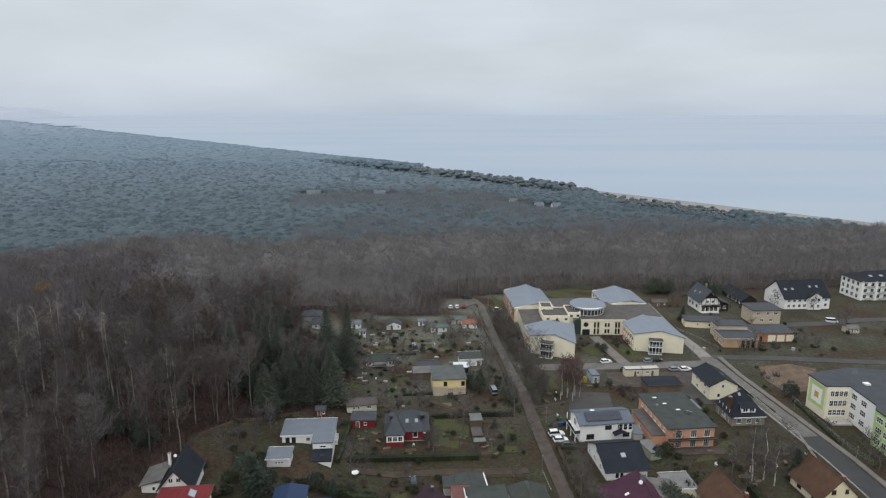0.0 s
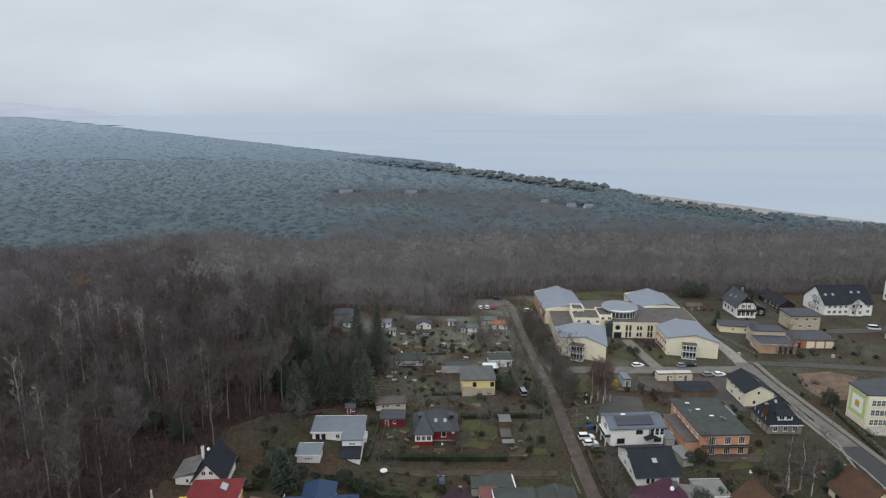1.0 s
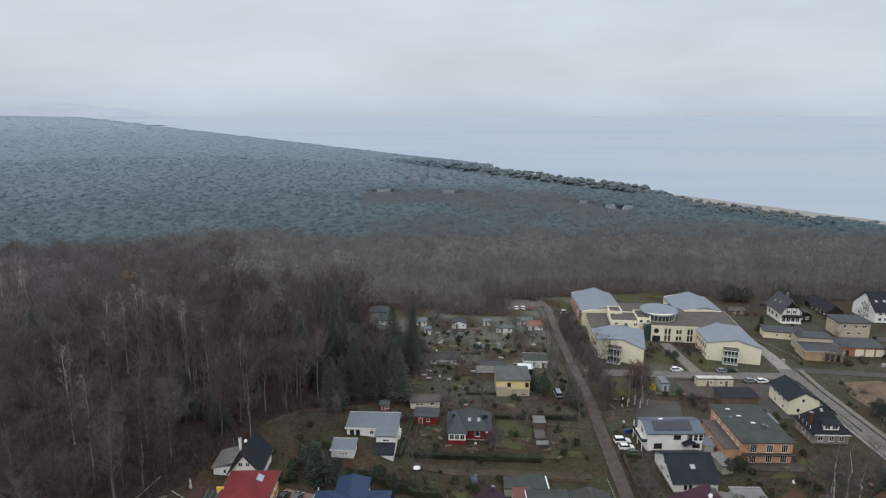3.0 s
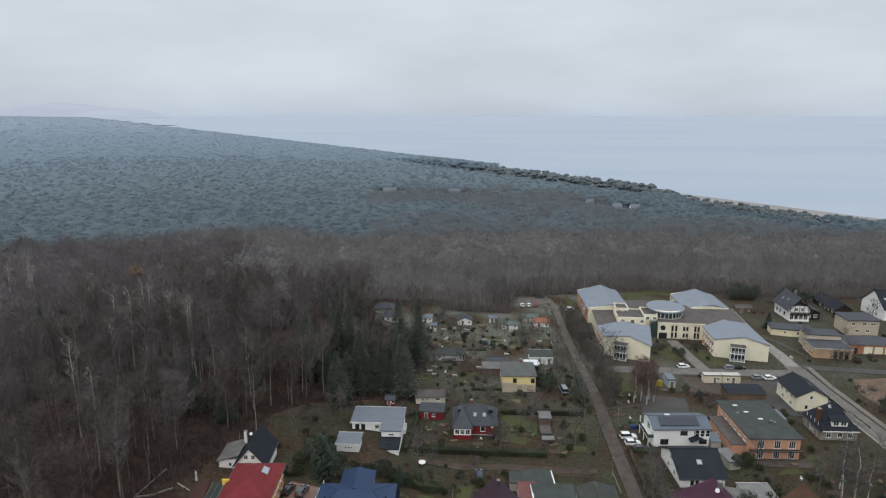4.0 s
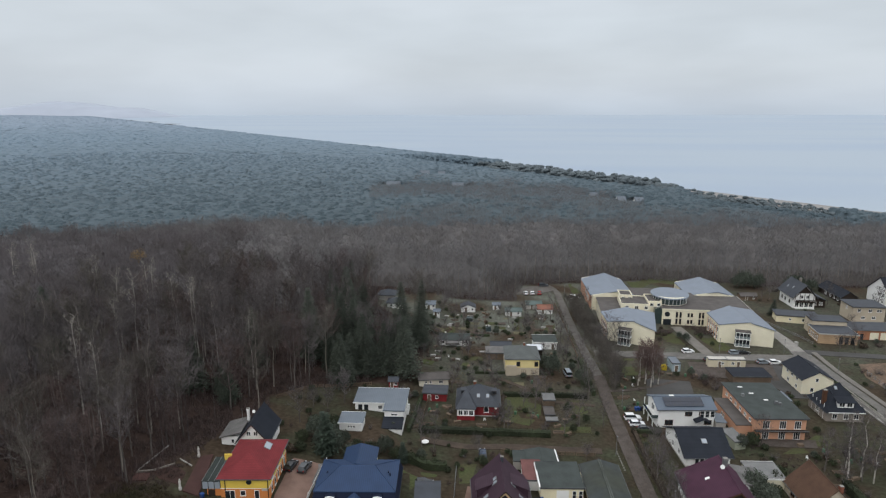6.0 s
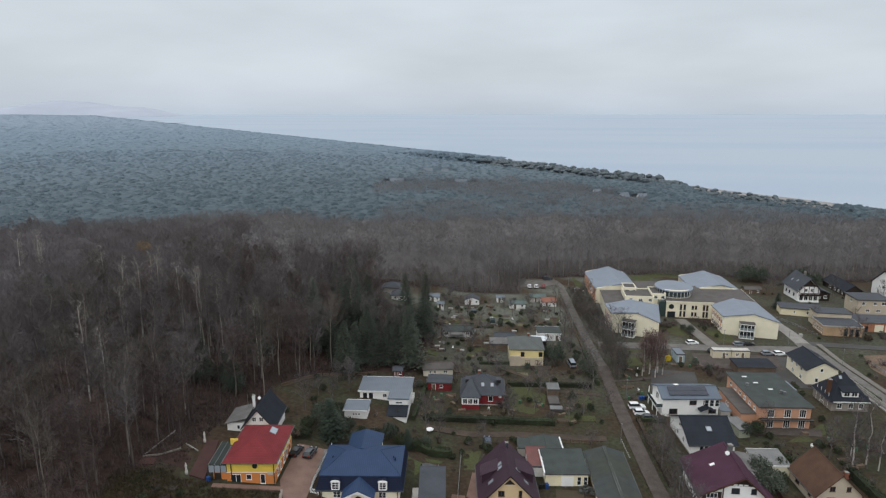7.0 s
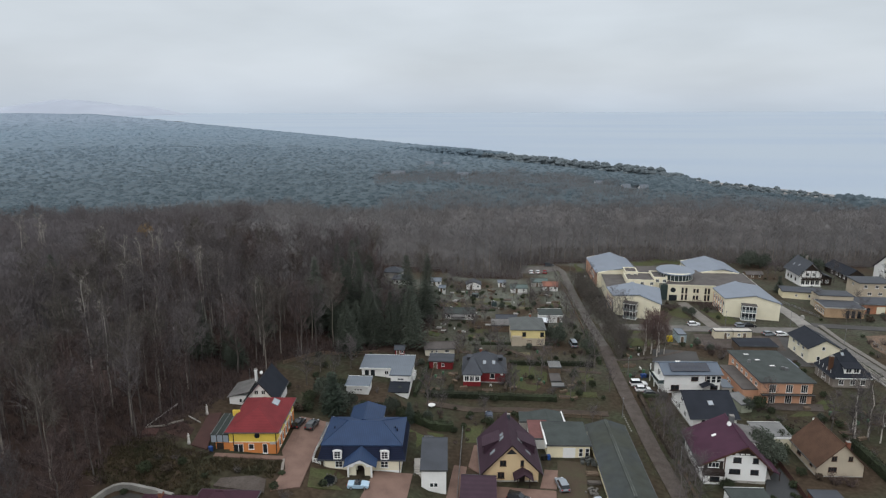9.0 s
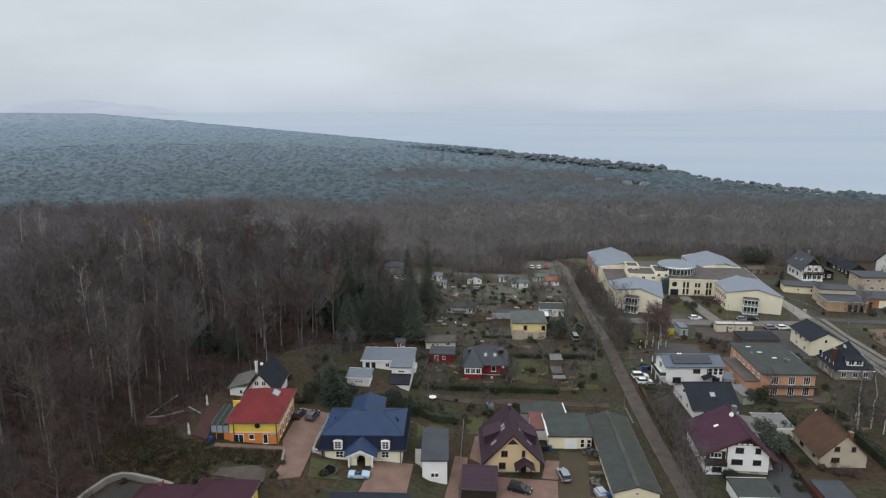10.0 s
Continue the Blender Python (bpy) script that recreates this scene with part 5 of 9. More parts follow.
def orange_block():
    r = house("apartment_block", "salmon-orange two-storey block with a flat felt roof", 66.9, 168.8, 0.0, 5.5, 13.0, 20.6, 5.9, "flat", 0.0, SALMON, R_FELT, 0.5, category="building",
              wins=[("L", k * 3.0 - 7.5, 4.2, 1.2, 1.0) for k in range(6)] + [("L", k * 4.0 - 6, 1.5, 1.2, 1.0) for k in range(2)])
    for u in (-3.6, 0.6, 4.4):
        for zc in (1.25, 4.2):
            window(r, on_side("F", u, zc, 13.0, 20.6), 1.7, 2.2, 3, FRAME)
    b = put("balcony", mesh("balcony", *boxes([(-6.6, -11.5, 2.65, 6.7, -10.3, 2.85)]), DARKWOOD), r, label="long dark balcony slab")
    put("balcony_rail", mesh("balcony_rail", *boxes([(-6.6, -11.5, 2.85, 6.7, -11.45, 3.1)]), METAL), b)
    low = put("side_wing", mesh("side_wing", *boxes([(-10.2, -8.6, -2, -6.5, 6.5, 3.1)]), SALMON), r)
    put("side_roof", mesh("side_roof", *boxes([(-10.5, -8.9, 3.1, -6.5, 6.8, 3.3)]), R_FELT2), low)
    for k in range(2):
        window(low, pose(-10.2, 1.0 - k * 1.4, 1.6, 0, 0, -90), 0.8, 1.0, 1)
    st = put("stair_house", mesh("stair_house", *boxes([(6.5, 3.0, -2, 9.2, 8.4, 4.4)]), SALMON), r)
    put("stair_roof", mesh("stair_roof", *boxes([(5.9, 2.6, 4.4, 9.5, 8.8, 4.62)]), R_GREY), st)
    window(st, pose(7.8, 3.0, 2.9), 0.8, 1.3, 1)
    for u, f in ((-3.0, 7.6), (-1.6, 3.6), (0.6, -0.4)):
        roof_window(r, "F", u, f, 1.4, 0.9, 13, 20.6, 5.9, 0, "flat", "x", FRAME, "skylight")
    for u, f in ((-4.6, 2.0), (3.0, -3.2), (2.4, -2.4)):
        put("roof_vent", mesh("roof_vent", *boxes([(u - 0.35, f - 0.3, 6.1, u + 0.35, f + 0.3, 6.9)]), METAL), r)


orange_block()


def dormer_house():
    r = house("house", "grey stone house with a dark hipped roof and a white dormer", 88.9, 175.4, 0.0, 4, 9.8, 9.6, 3.5, "hip", 5.9, STONE, R_DARK, 0.5, "x",
              wins=[("F", -2.8, 1.6, 1.3, 1.5), ("F", 0.2, 1.6, 1.3, 1.5), ("F", 2.9, 1.6, 1.3, 1.5), ("L", 0, 1.6, 1.2, 1.4)], lights=[("F", -1.4, 0.8, 0.8, 1.0)], chims=[(-4.3, -1.5, 0, 7.8, 0.9, BROWNFRAME)])
    d = put("dormer", mesh("dormer", *boxes([(-2.1, -4.4, 3.8, 2.1, -0.6, 5.6)]), FRAME), r)
    for u in (-1.0, 1.0):
        window(d, pose(u, -4.4, 4.8), 1.5, 1.2, 2, FRAME)
    put("dormer_roof", mesh("dormer_roof", *slab([(-2.5, -4.8, 5.6), (2.5, -4.8, 5.6), (2.5, -0.2, 7.2), (-2.5, -0.2, 7.2)], [(0, 1, 2, 3)], 0.2), R_DARK), d)
    put("skirt_roof", mesh("skirt_roof", *slab([(-4.8, -5.5, 3.1), (4.8, -5.5, 3.1), (4.8, -4.0, 4.3), (-4.8, -4.0, 4.3)], [(0, 1, 2, 3)], 0.15), R_DARK), r)
    put("fascia", mesh("fascia", *boxes([(-4.85, -5.6, 2.85, 4.85, -5.5, 3.1)]), FRAME), r)
    for k in range(4):
        put("vine_post", mesh("vine_post", *boxes([(-0.05, -0.05, 0, 0.05, 0.05, 4.5)]), FRAME), r, pose(-4.9, -3 + k * 2, 0))


dormer_house()
house("house", "cream two-storey house with a dark slate gable roof", 88.6, 193.6, 0.0, 4, 9.0, 12.4, 5.0, "gable", 2.3, CREAM2, R_DARK, 0.5, "y",
      wins=[("F", -0.3, 4.6, 0.9, 1.1, 1), ("F", -1.5, 1.5, 1.0, 1.3, 1), ("L", 3, 3.8, 1.2, 1.2), ("L", 0, 3.8, 1.2, 1.2), ("L", -3, 3.8, 1.2, 1.2), ("L", 3, 1.3, 1.2, 1.2), ("L", -2, 1.3, 1.2, 1.2)],
      lights=[("R", -1.0, 0.6, 0.9, 1.2)])


def brown_house(x, y, z, yaw, label, fence):
    r = house("house", label, x, y, z, yaw, 9.4, 10.6, 3.9, "gable", 4.7, BEIGE if fence else CREAM, R_BROWN, 0.5, "y",
              wins=[("F", -1.5, 5.2, 1.1, 1.1), ("F", 1.8, 5.2, 0.9, 1.1), ("F", -1.6, 2.7, 1.7, 1.1, 3), ("L", 3, 2.9, 1.0, 1.6, 1), ("L", -2, 2.6, 1.5, 1.6), ("L", 2, 0.6, 0.9, 0.5, 1), ("L", -2, 0.6, 0.9, 0.5, 1)],
              chims=[(2.0, -3.4, 5, 8.0, 0.7)], frame_m=BROWNFRAME, plinth=(1.2, GREY_RENDER))
    for s in (-1, 1):
        put("barge_board", mesh("barge_board", *slab([(0, -5.86, 8.6), (s * 5.3, -5.86, 3.3), (s * 5.3, -5.8, 3.3), (0, -5.8, 8.6)], [(0, 1, 2, 3)], 0.22), R_BROWN), r)
    if fence:
        put("terrace", mesh("terrace", *boxes([(-0.5, -7.8, -1, 6.0, -5.4, 0.9)]), SLABS), r)
        st = put("side_stair", mesh("side_stair", *boxes([(4.8, 2.0 - 0.4 * i, -1, 5.9, 2.4 - 0.4 * i, 3.0 - 0.2 * i) for i in range(13)]), PALE_CONCRETE), r)


brown_house(65.8, 130.4, -1.0, 5, "beige gabled house with a brown tiled roof", True)
brown_house(91.6, 137.0, -1.0, 6, "cream gabled house with a brown tiled roof and brick chimney", False)


# ---- the clinic ----
def pavilion(root, x, y, yaw, w, d, h, rh, skew, wing=True):
    """A wing with a shallow butterfly-like pitched metal roof and a glazed corner balcony."""
    p = put("pavilion", mesh("pavilion", *shell(w, d, h, rh, "gable", "y", 2.5), CREAM2), root, pose(x, y, 0, 0, 0, yaw))
    W, D = w / 2 + 0.6, d / 2 + 0.7
    v = [(-W, -D + skew, h - 0.1), (0.1 * w, -D, h + rh + 0.2), (0.1 * w, D, h + rh + 0.2), (-W, D - skew, h - 0.1), (W, -D + skew, h - 0.3), (W, D - skew, h - 0.3)]
    put("pavilion_roof", mesh("pavilion_roof", *slab(v, [(0, 1, 2, 3), (1, 4, 5, 2)], 0.3), R_CLINIC), p)
    if wing:
        g = put("glazed_bay", mesh("glazed_bay", *boxes([(-w * 0.26, -d / 2 - 1.6, 0, w * 0.1, -d / 2 + 0.2, h - 0.9)]), GREENGLASS), p)
        put("bay_slab", mesh("bay_slab", *boxes([(-w * 0.28, -d / 2 - 1.8, z - 0.3, w * 0.12, -d / 2 + 0.1, z) for z in (0.3, 3.0, h - 0.7)]), PALE_CONCRETE), g)
        for k in range(5):
            put("mullion", mesh("mullion", *boxes([(-0.04, -0.06, 0, 0.04, 0.06, h - 1.0)]), METAL), g, pose(-w * 0.26 + k * w * 0.09, -d / 2 - 1.65, 0))
        put("bay_door", mesh("bay_door", *boxes([(-w * 0.1, -d / 2 - 1.66, 0.3, w * 0.08, -d / 2 - 1.58, 2.3), (-w * 0.1, -d / 2 - 1.66, 3.1, w * 0.08, -d / 2 - 1.58, 4.9)]), PANE), g)
    for k in range(4):
        for zc in (1.6, 4.4):
            window(p, on_side("L", -d / 2 + 2.5 + k * (d - 5) / 3, zc, w, d), 1.2, 1.6, 1)
            window(p, on_side("R", -d / 2 + 2.5 + k * (d - 5) / 3, zc, w, d), 1.2, 1.6, 1)
    return p


BALUSTRADE = mat("pale_glass_panel", (0.20, 0.235, 0.24), 0.25, 0.08, spec=0.6)


def fan_pavilion(root, fl, fr, br, bl, kf, kb, hl, hr, ht, b0, b1):
    """A fan-shaped wing: a folded metal roof and a glazed two-storey bay in the front."""
    mixp = lambda a, b, k: (a[0] + (b[0] - a[0]) * k, a[1] + (b[1] - a[1]) * k)
    rf, rb = mixp(fl, fr, kf), mixp(bl, br, kb)
    V = [(*q, -2.5) for q in (fl, fr, br, bl)] + [(*fl, hl), (*fr, hr), (*br, hr), (*bl, hl), (*rf, ht), (*rb, ht)]
    p = put("pavilion", mesh("pavilion", V, [(0, 1, 5, 8, 4), (1, 2, 6, 5), (2, 3, 7, 9, 6), (3, 0, 4, 7), (4, 8, 9, 7), (8, 5, 6, 9)], CREAM2), root)
    cx, cy = sum(q[0] for q in (fl, fr, br, bl)) / 4, sum(q[1] for q in (fl, fr, br, bl)) / 4
    out = lambda q, z: (cx + (q[0] - cx) * 1.05, cy + (q[1] - cy) * 1.05, z + 0.25)
    rv = [out(fl, hl), out(rf, ht + 0.35), out(rb, ht + 0.35), out(bl, hl)]
    put("pavilion_roof", mesh("pavilion_roof", *slab(rv, [(0, 1, 2, 3)], 0.25), R_CLINIC), p)
    rv = [out(rf, ht), out(fr, hr), out(br, hr), out(rb, ht)]
    put("pavilion_roof", mesh("pavilion_roof", *slab(rv, [(0, 1, 2, 3)], 0.25), R_CLINIC), p)
    ux, uy = fr[0] - fl[0], fr[1] - fl[1]
    ln = math.hypot(ux, uy)
    yaw = math.degrees(math.atan2(uy, ux))
    x0, x1, dp = ln * b0, ln * b1, 2.7
    g = put("glazed_bay", mesh("glazed_bay", *boxes([(x0 + 0.15, -dp + 0.15, -0.5, x1 - 0.15, 0.4, hl - 1.4)]), PANE), p, pose(fl[0], fl[1], 0, 0, 0, yaw))
    for z in (0.2, 3.0, hl - 1.2):
        put("bay_slab", mesh("bay_slab", *boxes([(x0 - 0.15, -dp - 0.15, z - 0.28, x1 + 0.15, 0.2, z)]), FRAME), g)
    put("bay_roof", mesh("bay_roof", *boxes([(x0 - 0.2, -dp - 0.2, hl - 1.19, x1 + 0.2, 0.4, hl - 1.02)]), R_FELT2), g)
    for z in (0.2, 3.0):
        for k in range(4):
            xa, xb = x0 + (x1 - x0) * k / 4, x0 + (x1 - x0) * (k + 1) / 4
            put("spandrel", mesh("spandrel", *boxes([(xa + 0.05, -dp - 0.02, z, xb - 0.05, -dp + 0.06, z + 0.95)]), BALUSTRADE), g)
        for k in range(2):
            ya, yb = -dp + dp * k / 2, -dp + dp * (k + 1) / 2
            put("spandrel", mesh("spandrel", *boxes([(x0 - 0.02, ya + 0.05, z, x0 + 0.06, yb - 0.05, z + (2.4 if k else 0.95))]), BALUSTRADE), g)
    for k in range(5):
        put("mullion", mesh("mullion", *boxes([(-0.06, -0.06, 0, 0.06, 0.06, hl - 1.4)]), FRAME), g, pose(x0 + (x1 - x0) * k / 4, -dp, 0))
    for a, b, s in ((bl, fl, 1), (fr, br, 1)):
        yw = math.degrees(math.atan2(b[1] - a[1], b[0] - a[0]))
        n = 5
        for k in range(n):
            q = mixp(a, b, (k + 0.7) / (n + 0.4))
            for zc in (1.5, 4.3):
                window(p, pose(q[0], q[1], zc, 0, 0, yw), 1.2, 1.6, 1)
            put("brick_pier", mesh("brick_pier", *boxes([(-0.35, -0.05, -1, 0.35, 0.05, 5.6)]), SALMON), p, pose(*mixp(a, b, (k + 0.25) / (n + 0.4)), 0, 0, 0, yw))
    return p


def clinic():
    root = thing("clinic", "cream clinic with pale blue-grey metal roofs and a round hall", "building", pose(61, 253, 0))
    fan_pavilion(root, (11.6, -24.4), (29.2, -27.8), (28.6, -5.0), (11.0, -11.5), 0.56, 0.5, 6.6, 6.2, 8.3, 0.30, 0.56)
    fan_pavilion(root, (-28.0, -27.1), (-12.7, -33.2), (-9.5, -13.0), (-29.2, -16.5), 0.56, 0.5, 7.0, 6.2, 8.4, 0.26, 0.52)
    pavilion(root, -22.8, 22.0, 4, 17.0, 28.0, 6.4, 2.0, 2.0, False)
    pavilion(root, 18.6, 24.0, 4, 18.0, 22.0, 6.2, 1.9, 2.0, False)
    # brick-faced west side
    put("brick_face", mesh("brick_face", *boxes([(-0.1, -13.5, 0, 0.06, 13.5, 5.8)]), SALMON), root, pose(-31.4, 21.6, 0, 0, 0, 4))
    for k in range(5):
        window(root, pose(-31.55, 11.5 + k * 5, 4.2, 0, 0, -86), 1.6, 1.8, 2)
    # link block with its row of windows
    lk = put("link_block", mesh("link_block", *boxes([(-4.8, -7.6, -2.5, 12.4, 16.0, 6.2)]), CREAM2), root)
    put("link_roof", mesh("link_roof", *boxes([(-5.1, -7.9, 6.2, 12.7, 16.2, 6.45)]), R_FELT2), lk)
    put("parapet", mesh("parapet", *boxes([(-5.15, -7.98, 6.1, 12.75, -7.9, 6.7)]), CREAM2), lk)
    for u in (0.6, 2.0, 5.0, 6.2, 9.2, 10.4):
        for zc in (1.6, 4.3):
            if not (zc > 3 and u < 0):
                window(lk, pose(u, -7.6, zc), 0.8, 2.2 if u not in (5.0, 6.2) else 1.5, 1, BROWNFRAME)
    put("round_window", mesh("round_window", *prism([(1.0 * math.cos(k * math.pi / 8), 1.0 * math.sin(k * math.pi / 8)) for k in range(16)], -0.05, 0.1), PANE), lk, pose(-3.0, -7.6, 4.4, 90))
    put("entrance", mesh("entrance", *boxes([(-4.4, -7.75, 0, -1.4, -7.55, 2.4)]), PANE), lk)
    put("glass_stair", mesh("glass_stair", *boxes([(-7.6, -6.6, -1, -4.8, -4.0, 6.0)]), GREENGLASS), root)
    # flat roofs between the pavilions
    for nm, x0, y0, x1, y1, h in (("east_hall", 12.4, -8, 29.0, 14, 6.0), ("west_hall", -28.6, -14, -14.0, 10, 5.6), ("north_hall", -16, 8, 10, 24, 5.4)):
        hb = put("hall", mesh(nm, *boxes([(x0, y0, -2.5, x1, y1, h)]), CREAM2), root)
        put("hall_roof", mesh(nm + "_roof", *boxes([(x0 - 0.2, y0 - 0.2, h, x1 + 0.2, y1 + 0.2, h + 0.2)]), R_FELT2), hb)
        put("hall_edge", mesh(nm + "_edge", *boxes([(x0 - 0.3, y0 - 0.3, h - 0.2, x1 + 0.3, y0 - 0.2, h + 0.35), (x1 + 0.2, y0 - 0.3, h - 0.2, x1 + 0.3, y1 + 0.3, h + 0.35)]), PALE_CONCRETE), hb)
    # upper blocks with terraces
    for x0, y0, x1, y1, h in ((-20.5, -6.5, -9.5, 5.0, 7.4), (-10, -4, -4.6, 6, 8.0), (-20.0, 2.0, -15.0, 9.0, 8.4)):
        ub = put("upper_block", mesh("upper_block", *boxes([(x0, y0, 0, x1, y1, h)]), CREAM2), root)
        put("upper_roof", mesh("upper_roof", *boxes([(x0 + 0.3, y0 + 0.3, h, x1 - 0.3, y1 - 0.3, h + 0.08)]), R_FELT2), ub)
        put("parapet", mesh("parapet", *boxes([(x0, y0 - 0.02, h, x1, y0 + 0.28, h + 0.4), (x0, y1 - 0.3, h, x1, y1, h + 0.4), (x0, y0 + 0.28, h, x0 + 0.3, y1 - 0.3, h + 0.4), (x1 - 0.3, y0 + 0.28, h, x1, y1 - 0.3, h + 0.4)]), CREAM2), ub)
        n = 3 if x1 - x0 > 6 else 2
        for k in range(n):
            window(ub, pose(x0 + (k + 0.6) * (x1 - x0) / n, y0, h - 1.1), 1.3, 1.2, 2)
    # rotunda
    n = 28
    ring = lambda r: [(r * math.cos(2 * math.pi * k / n), r * math.sin(2 * math.pi * k / n)) for k in range(n)]
    rt = put("rotunda", mesh("rotunda", *prism(ring(6.6), 0, 9.5), CREAM2), root, pose(-0.2, 3.4, 0), label="round hall with a glazed front")
    put("rotunda_glass", mesh("rotunda_glass", *prism(ring(6.68), 6.7, 9.3), GREENGLASS), rt)
    for k in range(n):
        a = 2 * math.pi * k / n
        put("mullion", mesh("mullion", *boxes([(-0.07, -0.07, 6.5, 0.07, 0.07, 9.5)]), FRAME), rt, pose(6.7 * math.cos(a), 6.7 * math.sin(a), 0, 0, 0, math.degrees(a)))
    v = [(7.4 * math.cos(2 * math.pi * k / n), 7.4 * math.sin(2 * math.pi * k / n), 9.65 + 0.05 * math.sin(2 * math.pi * k / n) * 7.4) for k in range(n)] + [(0, 0, 10.1)]
    put("rotunda_roof", mesh("rotunda_roof", *slab(v, [(k, (k + 1) % n, n) for k in range(n)], 0.3), R_CLINIC), rt)


clinic()


# ---- buildings across the street ----
def chalet():
    r = house("house", "white and dark timbered chalet with a slate-grey roof", 120.4, 282.4, -0.7, 3, 8.8, 13.0, 5.7, "gable", 4.6, WHITE, R_SLATE, 0.9, "y",
              wins=[("L", k, 2.2, 1.1, 1.4) for k in (-4, -1, 3)], lights=[("L", 1.0, 0.45, 0.8, 1.2), ("L", -3.0, 0.35, 0.8, 1.2)], chims=[(1.4, 1.5, 7, 11.2, 0.8, STONE)], frame_m=DARKWOOD)
    put("timber_band", mesh("timber_band", *boxes([(-4.36, -5.9, 3.4, -4.28, 6.5, 4.9)]), DARKWOOD), r)
    put("gable_panel", mesh("gable_panel", *prism([(-3.0, 6.6), (3.0, 6.6), (0, 9.4)], -0.08, 0.05), DARKWOOD), r, pose(0, -6.5, 0, 90))
    for k in range(-2, 3):
        put("timber_post", mesh("timber_post", *boxes([(-0.1, -0.1, 3.4, 0.1, 0.05, 6.6)]), DARKWOOD), r, pose(k * 1.9, -6.5, 0))
    b = put("balcony", mesh("balcony", *boxes([(-4.0, -7.9, 2.8, 4.0, -6.5, 3.05)]), DARKWOOD), r)
    put("balcony_rail", mesh("balcony_rail", *lattice([-4 + 0.27 * i + (0.14 if i % 2 else 0) for i in range(30)], [3.05, 3.2, 3.95, 4.1], -7.9, -7.82), DARKWOOD), b)
    put("veranda", mesh("veranda", *boxes([(-3.9, -7.8, -0.6, 3.9, -6.45, 0.4)]), WHITE), r)
    for u in (-2.9, -1.0, 1.0, 2.9):
        window(r, pose(u, -6.5, 1.5), 1.5, 1.9, 2)
    for u in (-1.2, 1.2):
        window(r, pose(u, -6.5, 5.0), 1.2, 1.4, 2)
    for s in (-1, 1):
        put("barge_board", mesh("barge_board", *slab([(0, -7.46, 10.0), (s * 5.3, -7.46, 4.2), (s * 5.3, -7.38, 4.2), (0, -7.38, 10.0)], [(0, 1, 2, 3)], 0.35), DARKWOOD), r)
    sub_wall(r, "flat", 7.0, 0.5, 6.0, 9.0, 3.0, 0, DARKWOOD, name="side_wing")
    put("side_roof", mesh("side_roof", *slab([(4.0, -4.6, 5.6), (10.6, -4.6, 3.0), (10.6, 5.6, 3.0), (4.0, 5.6, 5.6)], [(0, 1, 2, 3)], 0.2), R_SLATE), r)
    for u in (5.6, 8.2):
        window(r, pose(u, -4.0, 1.5), 1.4, 1.4, 3)


chalet()
house("outbuilding", "long low cream outbuilding with a flat grey roof", 110.0, 257.4, -0.2, -8, 15.0, 6.4, 2.7, "flat", 0.2, CREAM, R_SLATE, 0.4, category="outbuilding",
      wins=[("F", -2.5, 1.4, 0.8, 0.8, 1), ("F", 2.2, 1.4, 0.8, 1.2, 1), ("F", 5.0, 1.4, 0.8, 1.2, 1)])


def brick_hall():
    r = house("hall", "ochre brick single-storey hall with flat grey roofs", 115.0, 236.8, -0.2, -2, 13.0, 9.6, 3.6, "flat", 0.0, OCHRE, R_SLATE, 0.3, category="building",
              wins=[("L", k * 1.7 - 3.4, 1.6, 0.8, 1.9, 1) for k in range(5)], trim=PALE_CONCRETE)
    for u in (1.0, 2.9, 4.8):
        window(r, on_side("F", u, 1.5, 13.0, 9.6), 1.2, 2.6, 2, DARKWOOD)
    u = put("upper_part", mesh("upper_part", *boxes([(-5.5, 4.7, -2, 6.5, 11.5, 5.4)]), BEIGE), r)
    put("upper_roof", mesh("upper_roof", *boxes([(-5.8, 4.4, 5.4, 6.8, 11.8, 5.65)]), R_SLATE), u)
    g = house("fire_garage", "orange brick garage row with pale roller doors", 130.6, 243.0, -0.3, 2, 16.0, 8.6, 3.5, "flat", 0.0, mat("orange_brick", (0.43, 0.195, 0.11), var=0.12, wave=(0.075, "Z", 0.2)), R_SLATE, 0.4, category="garage", trim=METAL)
    for k in range(3):
        put("roller_door", mesh("roller_door", *boxes([(-2.0 + k * 3.7, -4.42, 0, 1.0 + k * 3.7, -4.28, 2.7)]), CREAM2), g)
    put("side_door", mesh("side_door", *boxes([(-5.4, -4.4, 0, -4.3, -4.28, 2.2)]), PANE), g)
    house("house", "grey-beige two-storey house with a flat grey roof", 138.6, 265.2, -0.3, 2, 12.2, 9.6, 5.7, "flat", 0.0, BEIGE, R_SLATE, 0.5,
          wins=[("F", -3.8, 4.3, 1.3, 1.3), ("F", 0.4, 4.3, 1.3, 1.3), ("F", 3.8, 4.3, 1.8, 1.1), ("F", -2, 1.4, 1.5, 1.1), ("F", 2, 1.4, 1.5, 1.1), ("L", 0, 4.3, 1.2, 1.2)])
    house("barn", "dark timber outbuilding with white framed windows", 143.6, 297.0, -1.4, 4, 7.0, 19.0, 2.9, "gable", 2.4, DARKWOOD, R_DARK, 0.4, "y", "barn",
          wins=[("L", 7, 1.5, 1.4, 1.6), ("L", 4, 1.5, 1.4, 1.6), ("L", 1, 1.5, 1.4, 1.6), ("L", -3, 1.5, 1.4, 1.6)])


brick_hall()


